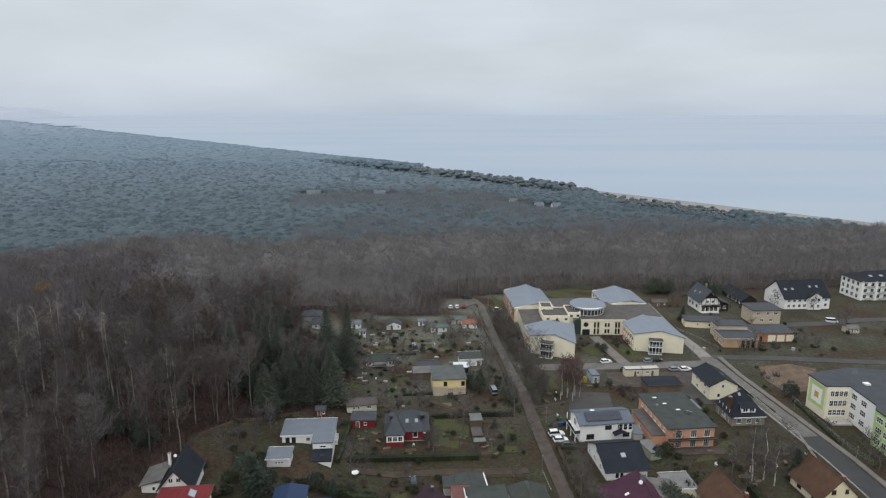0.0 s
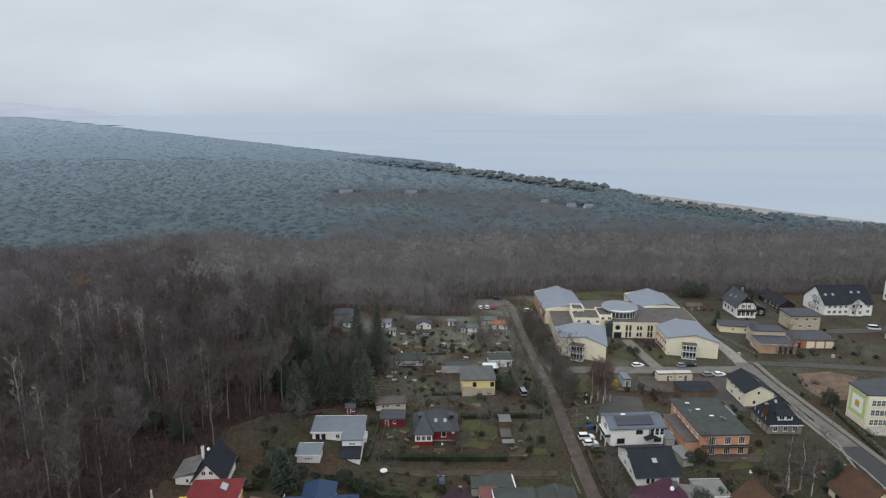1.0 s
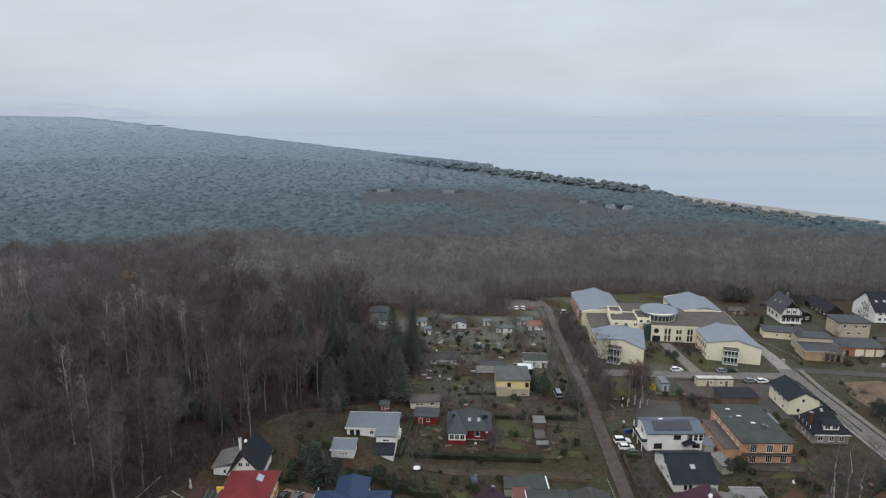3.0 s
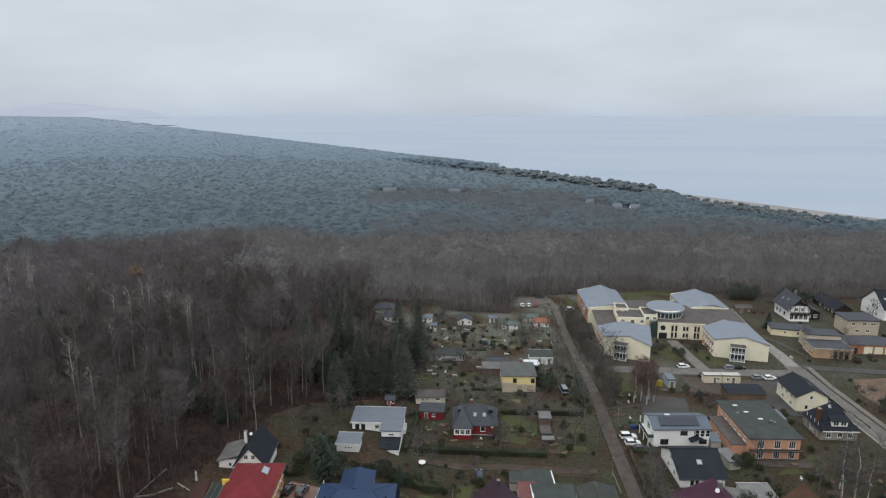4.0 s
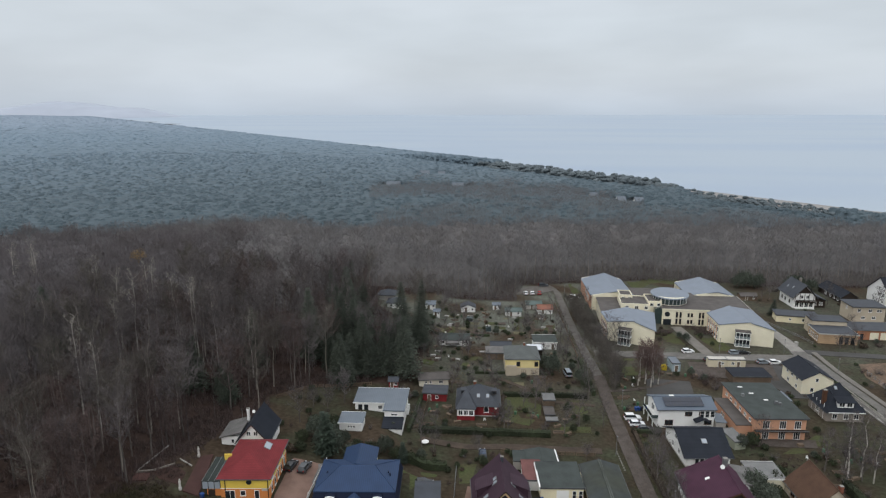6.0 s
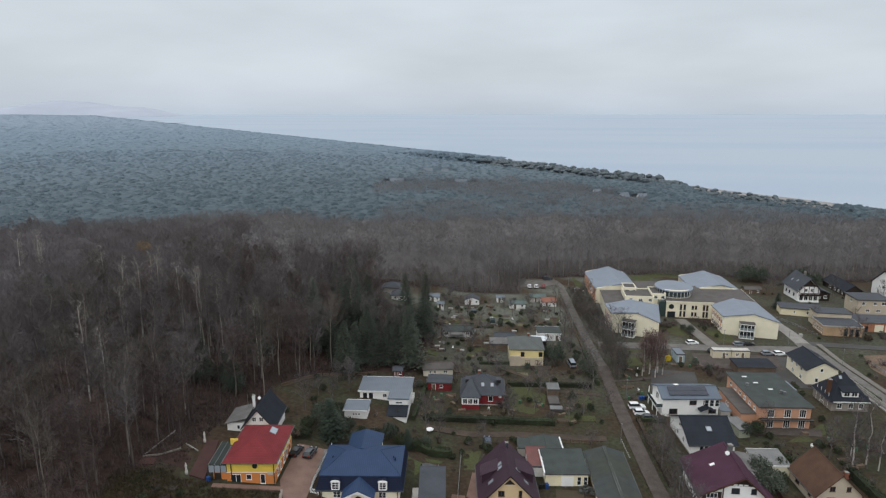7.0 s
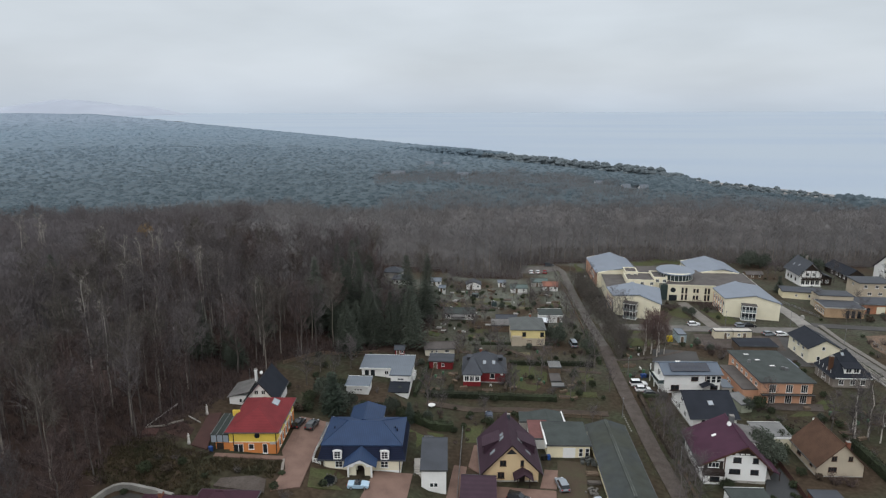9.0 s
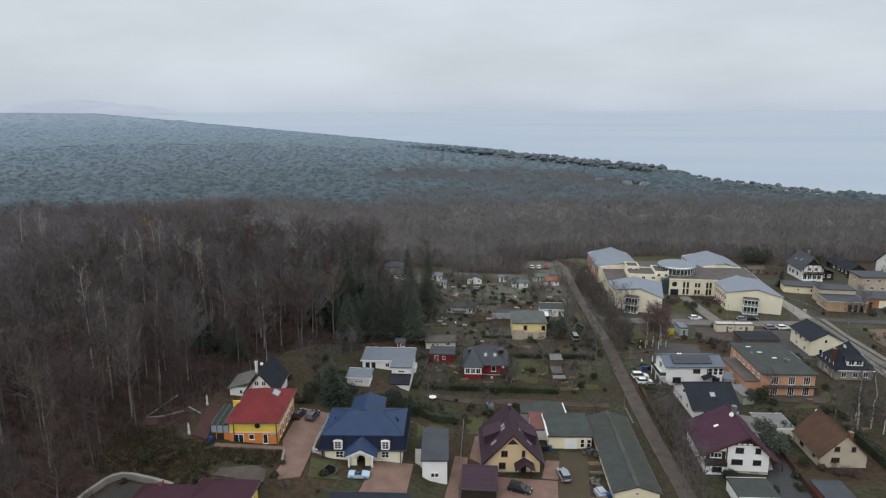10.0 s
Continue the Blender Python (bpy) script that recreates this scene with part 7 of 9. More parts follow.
def canopy(name, label, x0, x1, y0, y1, step, cell, keep, low, dome, material, edge_gap, rough=0.14):
    """The closed roof of a wood seen from above: a sheet of rounded crowns, wherever keep(x, y); without a material,
    pine tones that pale with distance for haze.
    """
    xs, ys = np.arange(x0, x1, step), np.arange(y0, y1, step)
    X, Y = np.meshgrid(xs, ys)
    X, Y = X + RNG.uniform(-0.3, 0.3, X.shape) * step, Y + RNG.uniform(-0.3, 0.3, Y.shape) * step
    ci, cj = np.floor(X / cell).astype(int), np.floor(Y / cell).astype(int)
    best = np.full(X.shape, 9e9)
    for a in (-1, 0, 1):
        for b in (-1, 0, 1):
            h = ((ci + a) * 7919 + (cj + b) * 104729) % 9973
            px, py = (ci + a + 0.2 + 0.6 * (h % 97) / 97) * cell, (cj + b + 0.2 + 0.6 * (h % 89) / 89) * cell
            best = np.minimum(best, (X - px) ** 2 + (Y - py) ** 2 - (h % 31) / 31 * 0.15 * cell * cell)
    rise = dome * np.clip(1 - best / (0.55 * cell * cell), -0.4, 1.2) + RNG.normal(0, dome * rough, X.shape)
    ok = np.zeros(X.shape, bool)
    Z = np.zeros(X.shape)
    for j in range(len(ys)):
        for i in range(len(xs)):
            if keep(X[j, i], Y[j, i]):
                ok[j, i] = True
                Z[j, i] = gz(X[j, i], Y[j, i]) - 0.5 + (low + 0.5 + rise[j, i]) * smooth_step(edge_gap(X[j, i], Y[j, i]))
    idx = np.full(X.shape, -1)
    idx[ok] = np.arange(ok.sum())
    V = np.stack([X[ok], Y[ok], Z[ok]], -1)
    F = [(idx[j, i], idx[j, i + 1], idx[j + 1, i + 1], idx[j + 1, i]) for j in range(len(ys) - 1) for i in range(len(xs) - 1)
         if ok[j, i] and ok[j, i + 1] and ok[j + 1, i + 1] and ok[j + 1, i]]
    me = bpy.data.meshes.new(name)
    me.from_pydata(V.tolist(), [], [tuple(int(q) for q in f) for f in F])
    me.shade_smooth()
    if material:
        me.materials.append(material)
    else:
        # farther crowns get paler materials, so the haze sits in their colour
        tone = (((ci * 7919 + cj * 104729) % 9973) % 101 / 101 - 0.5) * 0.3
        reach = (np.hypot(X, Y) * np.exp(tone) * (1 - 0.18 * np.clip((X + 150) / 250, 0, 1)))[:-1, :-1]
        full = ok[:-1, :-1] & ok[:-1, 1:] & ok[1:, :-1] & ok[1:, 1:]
        for _, m, _ in HAZE_TONES:
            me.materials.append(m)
        me.polygons.foreach_set("material_index", np.searchsorted([q[0] for q in HAZE_TONES], reach[full]).astype(np.int32))
    tagged(new(name, me), label, "wood", kind="stuff")


def low_pine(seed, h=16, r=3.4, lumps=5, flat=1.0, closed=False):
    """A pine: a bare stem under a crown of rounded needle clumps, each an uneven dome."""
    random.seed(seed)
    V, F = [], []
    sliver(V, F, (0, 0, -1), (0.3, 0, h * 0.85), 0.5)
    sliver(V, F, (0, 0, -1), (0, 0.3, h * 0.85), 0.5)
    for i in range(lumps):
        a = random.uniform(0, 6.28)
        off = 0.0 if i == 0 else r * random.uniform(0.35, 0.7)
        s = r * (0.8 if lumps == 1 else 0.58) * random.uniform(0.75, 1.2) * (1.0 if i == 0 else 0.85)
        c = Vector((math.cos(a) * off, math.sin(a) * off, h * (0.71 if i == 0 else random.uniform(0.645, 0.70))))
        o = len(V)
        V.append(tuple(c + Vector((random.uniform(-0.2, 0.2) * s, random.uniform(-0.2, 0.2) * s, s * 1.25 * flat))))
        for rad, zz in ((0.68, 0.85), (1.0, 0.0)):
            for k in range(5):
                q, w = 1.2566 * (k + rad) + a, s * rad * random.uniform(0.8, 1.2)
                V.append(tuple(c + Vector((math.cos(q) * w, math.sin(q) * w, s * flat * (zz + random.uniform(-0.2, 0.2))))))
        for k in range(5):
            m = (k + 1) % 5
            F += [(o, o + 1 + k, o + 1 + m), (o + 1 + k, o + 6 + k, o + 6 + m), (o + 1 + k, o + 6 + m, o + 1 + m)]
        if closed:
            V.append(tuple(c - Vector((0, 0, s * 0.45))))
            F += [(o + 6 + (k + 1) % 5, o + 6 + k, o + 11) for k in range(5)]
    return np.array(V, np.float32), np.array(F, np.int32)


def mass(name, label, templates, spots, material, category="wood", smooth=False):
    """One mesh of many trees. spots: rows of x, y, z, size, turn."""
    VV, FF, o = [], [], 0
    for i, (tv, tf) in enumerate(templates):
        s = spots[i::len(templates)]
        if not len(s):
            continue
        c, n = np.cos(s[:, 4])[:, None], np.sin(s[:, 4])[:, None]
        k = s[:, 3][:, None]
        x = (tv[None, :, 0] * c - tv[None, :, 1] * n) * k + s[:, 0][:, None]
        y = (tv[None, :, 0] * n + tv[None, :, 1] * c) * k + s[:, 1][:, None]
        z = tv[None, :, 2] * k + s[:, 2][:, None]
        VV.append(np.stack([x, y, z], -1).reshape(-1, 3))
        FF.append((tf[None] + (np.arange(len(s)) * len(tv))[:, None, None] + o).reshape(-1, 3))
        o += len(s) * len(tv)
    V, F = np.concatenate(VV).astype(np.float32), np.concatenate(FF).astype(np.int32)
    me = bpy.data.meshes.new(name)
    me.vertices.add(len(V))
    me.vertices.foreach_set("co", V.ravel())
    me.loops.add(F.size)
    me.loops.foreach_set("vertex_index", F.ravel())
    me.polygons.add(len(F))
    me.polygons.foreach_set("loop_start", np.arange(0, F.size, 3, dtype=np.int32))
    me.polygons.foreach_set("loop_total", np.full(len(F), 3, dtype=np.int32))
    me.update(calc_edges=True)
    if smooth:
        me.shade_smooth()
    me.materials.append(material)
    return tagged(new(name, me), label, category, kind="stuff")


def scatter(x0, x1, y0, y1, step, keep, sizes=(0.8, 1.15)):
    out = []
    y = y0
    while y < y1:
        x = x0
        while x < x1:
            px, py = x + RNG.uniform(-0.45, 0.45) * step, y + RNG.uniform(-0.45, 0.45) * step
            if keep(px, py):
                out.append((px, py, gz(px, py), RNG.uniform(*sizes), RNG.uniform(0, 6.28)))
            x += step
        y += step
    return np.array(out)


def in_view(x, y):
    a = math.degrees(math.atan2(-x, y))
    return -39 < a < 50


def brown_edge(x):
    """How far the leafless wood reaches before the pines begin."""
    xs, ys = zip(*((-260, 250), (-242, 264), (-206, 296), (-198, 328), (-178, 352), (-150, 368), (-99, 350), (-44, 368), (29, 388), (133, 402), (240, 424), (420, 450)))
    return float(np.interp(x, xs, ys)) + 12 * noise.noise((x * 0.03, 1, 0))


def wood_brown(x, y):
    if not in_view(x, y) or coast(x, y) < 5 or (-150 < x < 430 and y < 340 and inside(VILLAGE, x, y)):
        return False
    if abs(x + 0.205 * y) < 7 and 190 < y < 262 or (x > -66 and y < 232 and noise.noise((x * 0.3, y * 0.3, 1)) > -0.1):
        return False
    return y < brown_edge(x) + 16 * noise.noise((x * 0.03, y * 0.03, 4))


def on_slope(x, y):
    """The near hillside wood, kept darker than the haze-paled wood behind."""
    return x < -30 and math.hypot(x, y) < 222 + 118 * smooth_step((-x - 85) / 60) + 30 * noise.noise((x * 0.02, y * 0.02, 8))


brown = scatter(-260, 420, 60, 520, 5.2, wood_brown)
brown[:, 3] *= np.array([min(1.0, 0.35 + village_gap(p[0], p[1]) / 22) if p[1] > 255 else 1.0 for p in brown])
front = np.array([p[0] > -118 and p[1] < 232 for p in brown])
thin = RNG.random(len(brown))
bare_templates = [low_bare(80 + i) for i in range(5)]
mass("bare_wood_edge", "leafless trees thickening the near wood", bare_templates, brown[front & (thin < 0.25)], TWIG)
slope = np.array([on_slope(p[0] * k, p[1] * k) for p, k in zip(brown, np.exp(RNG.normal(0, 0.11, len(brown))))])
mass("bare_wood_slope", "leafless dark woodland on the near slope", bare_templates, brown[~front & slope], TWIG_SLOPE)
mass("bare_wood", "leafless grey-brown woodland on the slope, paled as by haze", bare_templates, brown[~front & ~slope & (thin < 0.5)], TWIG_FAR)
mass("bare_wood_warm", "leafless warm-brown woodland, paled as by haze", bare_templates, brown[~front & ~slope & (thin >= 0.5)], TWIG_FAR2)


def deep(x, y):
    """Well inside the leafless wood, away from its edge towards the village."""
    return wood_brown(x, y) and not (x > -126 and y < 212)


def brown_gap(x, y):
    g = (village_gap(x, y) - 8) / 24 if y < 380 and x > -160 else 1
    return min(g, max((-126 - x) / 40, (y - 212) / 40, 0))


def pine_gap(x, y):
    shore = (coast(x, y) - 10) / 80 if 150 < x < 235 else 1.0
    return min([1.0, shore] + [(math.hypot(x - hx, y - hy) - hr * 0.6) / 14 for hx, hy, hr in CLEARINGS])


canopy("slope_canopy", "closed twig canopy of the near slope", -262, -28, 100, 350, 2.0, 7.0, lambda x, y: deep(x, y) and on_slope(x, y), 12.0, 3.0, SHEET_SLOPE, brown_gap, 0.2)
canopy("bare_canopy", "closed twig canopy of the leafless wood", -262, 422, 100, 520, 2.0, 7.0, lambda x, y: deep(x, y) and not (on_slope(x, y) and on_slope(x + 5, y + 6)), 12.0, 3.2, SHEET_BARE, brown_gap, 0.15)


def wood_pine(lo, hi, sheet=False):
    def keep(x, y):
        r = math.hypot(x, y)
        if not (lo <= r + (0 if r < 300 or r > 4000 else r * (0.13 * noise.noise((x * 0.006, y * 0.006, 3)) + 0.10 * noise.noise((x * 0.025, y * 0.025, 5)))) < hi) or not in_view(x, y) or coast(x, y) < (24 if x > 150 else 2 if x > -30 else -75) or y < 250:
            return False
        if y < brown_edge(x) + 16 * noise.noise((x * 0.03, y * 0.03, 4)):
            return False
        for hx, hy, hr in CLEARINGS:
            if (x - hx) ** 2 + (y - hy) ** 2 < hr * hr * (0.36 if sheet else 1) or (not sheet and abs(x - hx * y / hy) < hr * 0.7 and hy - 28 < y < hy):
                return False
        return True
    return keep


CLEARINGS = [(-120, 590, 14), (-60, 600, 13), (89, 538, 14), (62, 560, 8), (-100, 718, 18)]


def shore_size(p):
    """Trees stay low where the beach shows behind them."""
    return min(1.0, max(0.5, (coast(p[0], p[1]) + 20) / 90)) if 150 < p[0] < 235 else 1.0


def haze_stands(name, label, templates, spots):
    """Trees sorted by distance into the painted haze tones, their borders mixed at random."""
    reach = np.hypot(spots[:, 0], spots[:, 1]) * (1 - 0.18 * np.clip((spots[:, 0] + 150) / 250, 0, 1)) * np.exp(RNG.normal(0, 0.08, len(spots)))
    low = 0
    for top, material, what in HAZE_TONES:
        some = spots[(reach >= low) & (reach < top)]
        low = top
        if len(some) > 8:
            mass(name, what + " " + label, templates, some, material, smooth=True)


mid_p = scatter(-620, 460, 255, 900, 4.9, wood_pine(250, 620), (0.93, 1.08))
mid_p[:, 3] *= np.array([shore_size(p) for p in mid_p])
mixed = np.array([noise.noise((p[0] * 0.012, p[1] * 0.012, 2)) + 0.5 * noise.noise((p[0] * 0.05, p[1] * 0.05, 9)) + 0.55 * (RNG.random() - 0.5) > 0.2 - 0.26 * smooth_step((p[0] + 200) / 200) and -0.24 * p[1] < p[0] < 300 and p[1] < 590 + 110 * RNG.random() and coast(p[0], p[1]) > 110 for p in mid_p])
haze_stands("pine_wood", "behind the village", [low_pine(120 + i, 18, 3.4, 4, 0.5) for i in range(6)], mid_p[~mixed])
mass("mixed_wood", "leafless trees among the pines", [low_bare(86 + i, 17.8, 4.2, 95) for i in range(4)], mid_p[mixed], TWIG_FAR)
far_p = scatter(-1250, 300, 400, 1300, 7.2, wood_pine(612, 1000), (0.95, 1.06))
haze_stands("far_pine_wood", "along the coast", [low_pine(140 + i, 18, 4.6, 3, 0.34) for i in range(5)], far_p)
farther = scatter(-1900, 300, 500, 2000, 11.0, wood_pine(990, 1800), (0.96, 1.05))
haze_stands("farther_pine_wood", "fading along the coast", [low_pine(150 + i, 16.5, 7.5, 2, 0.2) for i in range(5)], farther)
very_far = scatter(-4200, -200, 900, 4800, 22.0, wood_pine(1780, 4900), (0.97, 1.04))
haze_stands("horizon_wood", "towards the horizon", [low_pine(160 + i, 16, 15, 1, 0.09) for i in range(4)], very_far)
canopy("pine_canopy", "haze-toned crown sheet filling the pine wood", -640, 470, 255, 900, 2.6, 6.6, wood_pine(250, 625, True), 12.7, 0.9, None, pine_gap)
canopy("middle_pine_canopy", "haze-toned crown sheet filling the farther pine wood", -1260, 470, 300, 1300, 5.5, 10.0, wood_pine(570, 1040, True), 12.7, 0.7, None, pine_gap)
canopy("far_pine_canopy", "haze-toned crown sheet filling the distant pine wood", -1900, 320, 500, 2000, 9.0, 17.0, wood_pine(900, 1900, True), 12.25, 0.6, None, pine_gap)
canopy("horizon_canopy", "haze-toned crown sheet filling the wood towards the horizon", -4300, -200, 900, 4900, 30.0, 50.0, wood_pine(1550, 4900, True), 12.0, 0.5, None, lambda x, y: 1)

# young growth along the wood's edge
thicket = scatter(-110, 330, 190, 372, 2.5, lambda x, y: wood_brown(x, y) and not (x > -66 and y < 236) and village_gap(x, y) < 34)
thicket[:, 3] *= np.array([0.7 + 0.8 * min(1, village_gap(p[0], p[1]) / 22) for p in thicket])


def sapling(seed, n=46):
    random.seed(seed)
    V, F = [], []
    for _ in range(n):
        a, r = random.uniform(0, 6.28), random.uniform(0, 1.6)
        z = random.uniform(0, 3.2)
        b = Vector((math.cos(a) * r, math.sin(a) * r, z))
        sliver(V, F, b, b + Vector((random.gauss(0, 0.5), random.gauss(0, 0.5), random.uniform(0.8, 2.4))), random.uniform(0.06, 0.13))
    return np.array(V, np.float32), np.array(F, np.int32)


foot = scatter(-45, 300, 255, 372, 1.5, lambda x, y: village_gap(x, y) < (9 if wood_brown(x, y) else 1.5 + 3 * noise.noise((x * 0.1, y * 0.1, 7))) and y > 258)
foot[:, 3] *= 0.55
mass("wood_foot", "grey-brown brush at the foot of the wood", [sapling(98 + i) for i in range(3)], foot, TWIG_FAR2, "undergrowth")
mass("edge_thicket", "young leafless growth along the wood's edge", [sapling(90 + i) for i in range(4)], thicket, TWIG_HAZE, "undergrowth")

# tall pale-crowned trees that stand out of the near wood
stand = [(-103, 129), (-131.8, 178.8), (-118.6, 168.4), (-114.1, 168.9), (-115.6, 177.9), (-113.6, 179.6), (-101.6, 170.5), (-94.8, 169.4), (-98, 173.5), (-88.0, 168), (-172.9, 192.4), (-168.6, 195.8), (-164, 193), (-92.5, 120.5), (-75, 163), (-108, 152)]
pale = tree_kind("ash_tree", "tall pale-barked leafless tree above the wood", bare_tree(36, 26, 3.4, 15, 9, 0.55, 0.24), WHITEBARK, PALETWIG)
plant(pale, stand, [1.0, 1.02, 1.0, 1.0, 1.0, 1.03, 1.02, 1.0, 0.92, 0.95, 1.02, 1.05, 0.95, 0.9, 0.8, 0.9])
crowned = tree_kind("beech_tree", "broad-crowned leafless tree with lichen-grey twigs", bare_tree(38, 24, 6.0, 24, 40, 0.62, 0.3), PALEBARK, TWIG_TAN)
plant(crowned, [(-111, 140), (-101, 134), (-125, 150), (-84, 126)], [1.05, 0.92, 0.9, 0.85])


def brushwood(seed, n=34):
    """Bare undergrowth: thin shoots and dead bracken."""
    random.seed(seed)
    V, F = [], []
    for _ in range(n):
        a, r = random.uniform(0, 6.28), random.uniform(0, 1.5)
        b = Vector((math.cos(a) * r, math.sin(a) * r, -0.1))
        sliver(V, F, b, b + Vector((random.gauss(0, 0.6), random.gauss(0, 0.6), random.uniform(0.5, 2.8))), random.uniform(0.08, 0.2))
    return np.array(V, np.float32), np.array(F, np.int32)


brush = scatter(-165, -20, 60, 262, 2.5, lambda x, y: not inside(VILLAGE, x, y) and in_view(x, y) and noise.noise((x * 0.09, y * 0.09, 6)) > -0.35)
mass("undergrowth", "bare brown undergrowth beneath the trees", [brushwood(200 + i) for i in range(4)], brush, TWIG_RED, "undergrowth")

# the row of taller pines above the beach
row = []
for i in range(1050):
    t = -180 + i * 0.69 + RNG.uniform(-2, 2)
    d = RNG.uniform(2, 40)
    x, y = -65 + 0.684 * t - 0.73 * d, 875 - 0.73 * t - 0.684 * d
    low = 1 - 0.25 * smooth_step((t - 318) / 24) * smooth_step((500 - t) / 70) - 0.15 * smooth_step((t - 430) / 30) - 0.25 * smooth_step((-40 - t) / 140)
    row.append((x, y, gz(x, y), RNG.uniform(0.8, 0.98 if 300 < t else 1.25) * low, RNG.uniform(0, 6.28)))
row = np.array(row)
umbrella = [low_pine(180 + i, 20.5, 3.5, 11, 0.62, True) for i in range(6)]
haze_stands("coast_pines", "in the umbrella-crowned row above the beach", umbrella, row[:340])
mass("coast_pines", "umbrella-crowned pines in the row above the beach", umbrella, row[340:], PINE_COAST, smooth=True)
scrub = row[::2].copy()
scrub[:, 0] += RNG.uniform(-5, 5, len(scrub)) - 2
scrub[:, 1] += RNG.uniform(-5, 5, len(scrub)) - 2
thick = [low_pine(190 + i, 14.5, 4.6, 8, 1.0, True) for i in range(4)]
haze_stands("coast_scrub", "low beneath the row on the coast", thick, scrub[:170])
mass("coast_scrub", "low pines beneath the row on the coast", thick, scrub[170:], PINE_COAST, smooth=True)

# taller stems that show in front of the wood behind the clinic
random.seed(12)
stems = []
for i in range(96):
    x = -30 + i * 2.9 + random.uniform(-1.5, 1.5)
    for y in range(262, 345):
        if not inside(VILLAGE, x, y):
            break
    y += random.uniform(0, 14)
    if wood_brown(x, y):
        stems.append((x, y))
grey_ash = tree_kind("ash_tree", "slender leafless tree at the wood's edge", bare_tree(37, 19, 3.2, 20, 10, 0.4, 0.16), PALEBARK, TWIG_FAR)
plant(grey_ash, stems, [random.uniform(0.75, 1.05) for _ in stems])


# ---- gardens ----
ROADS = [(LANE, 3.2), ([(103, 30), (105, 138), (104.5, 153), (98.5, 206), (97, 234), (91, 262), (86, 300)], 6.0),
         ([(27, 212), (97, 216)], 3.6), ([(66, 215), (61, 243)], 3.0), ([(100, 222), (230, 214)], 3.0), ([(-24, 147.5), (22, 147)], 1.8)]
YARDS = [(-45, 113, 6), (-24.5, 104, 6), (-12.4, 108, 4), (0, 106, 8), (10.5, 112, 5), (68.5, 156, 6), (70, 203, 9), (46, 184, 8), (80, 196, 8), (7, 285, 11), (33, 163, 4), (-9, 123, 3)]


def near_line(pts, x, y, r):
    for (x0, y0), (x1, y1) in zip(pts, pts[1:]):
        dx, dy = x1 - x0, y1 - y0
        t = min(1, max(0, ((x - x0) * dx + (y - y0) * dy) / (dx * dx + dy * dy)))
        if (x - x0 - t * dx) ** 2 + (y - y0 - t * dy) ** 2 < r * r:
            return True
    return False


def free(x, y, r=0.8):
    return all((x - a) ** 2 + (y - b) ** 2 > (c + r * 0.6) ** 2 for a, b, c in FOOT + YARDS) and not any(near_line(p, x, y, w + r * 0.5) for p, w in ROADS)


def bush_mesh(seed, r, h, n, material, name="bush", leaf=1.0):
    """A shrub: short stems and many small ragged leaf blades, denser outside."""
    random.seed(seed)
    V, F = [], []
    for _ in range(7):
        a = random.uniform(0, 6.28)
        sliver(V, F, (0, 0, -0.15), (math.cos(a) * r * 0.6, math.sin(a) * r * 0.6, h * 0.7), 0.1)
    for _ in range(n):
        d = Vector((random.gauss(0, 1), random.gauss(0, 1), random.uniform(-0.3, 1.2))).normalized()
        k = random.uniform(0.55, 1.0) * (1 + 0.35 * noise.noise((d.x * 2, d.y * 2, d.z * 2 + seed)))
        c = Vector((d.x * r * k, d.y * r * k, h * 0.45 + d.z * h * 0.55 * k))
        s = random.uniform(0.1, 0.25) * leaf
        o = len(V)
        e = Vector((random.gauss(0, 1), random.gauss(0, 1), random.gauss(0, 1))).normalized() * s
        f = d.cross(e).normalized() * s * 0.8
        V += [tuple(c - e), tuple(c + f * 0.7), tuple(c + e + d * s * 0.6), tuple(c - f)]
        F += [(o, o + 1, o + 2), (o, o + 2, o + 3)]
    me = bpy.data.meshes.new(name)
    me.from_pydata(V, [], F)
    me.materials.append(material)
    return me


def bare_bush_mesh(seed, r, h, n, material):
    random.seed(seed)
    V, F = [], []
    for _ in range(n):
        a, b = random.uniform(0, 6.28), random.uniform(0, 0.3) * r
        p = Vector((math.cos(a) * b, math.sin(a) * b, -0.1))
        q = p + Vector((math.cos(a) * r * random.uniform(0.2, 1), math.sin(a) * r * random.uniform(0.2, 1), h * random.uniform(0.5, 1)))
        sliver(V, F, p, q, 0.07)
        for _ in range(3):
            m = p.lerp(q, random.uniform(0.35, 0.95))
            sliver(V, F, m, m + Vector((random.gauss(0, 0.4), random.gauss(0, 0.4), random.uniform(0.1, 0.7))), 0.06)
    me = bpy.data.meshes.new("bush")
    me.from_pydata(V, [], F)
    me.materials.append(material)
    return me


BUSHES = [(bush_mesh(300, 1.0, 1.7, 700, LEAF, leaf=0.6), "rounded evergreen garden shrub"), (bush_mesh(301, 0.8, 1.2, 300, LEAF), "small evergreen garden shrub"),
          (bush_mesh(302, 1.3, 2.6, 1700, NEEDLE, leaf=0.55), "tall dark conifer shrub"), (bare_bush_mesh(303, 1.2, 1.9, 34, TWIG), "leafless grey-brown garden shrub"),
          (bare_bush_mesh(304, 0.9, 1.3, 28, TWIG_RED), "leafless reddish garden shrub"), (bush_mesh(305, 0.8, 1.1, 220, LEAF_BROWN), "withered brown garden shrub")]


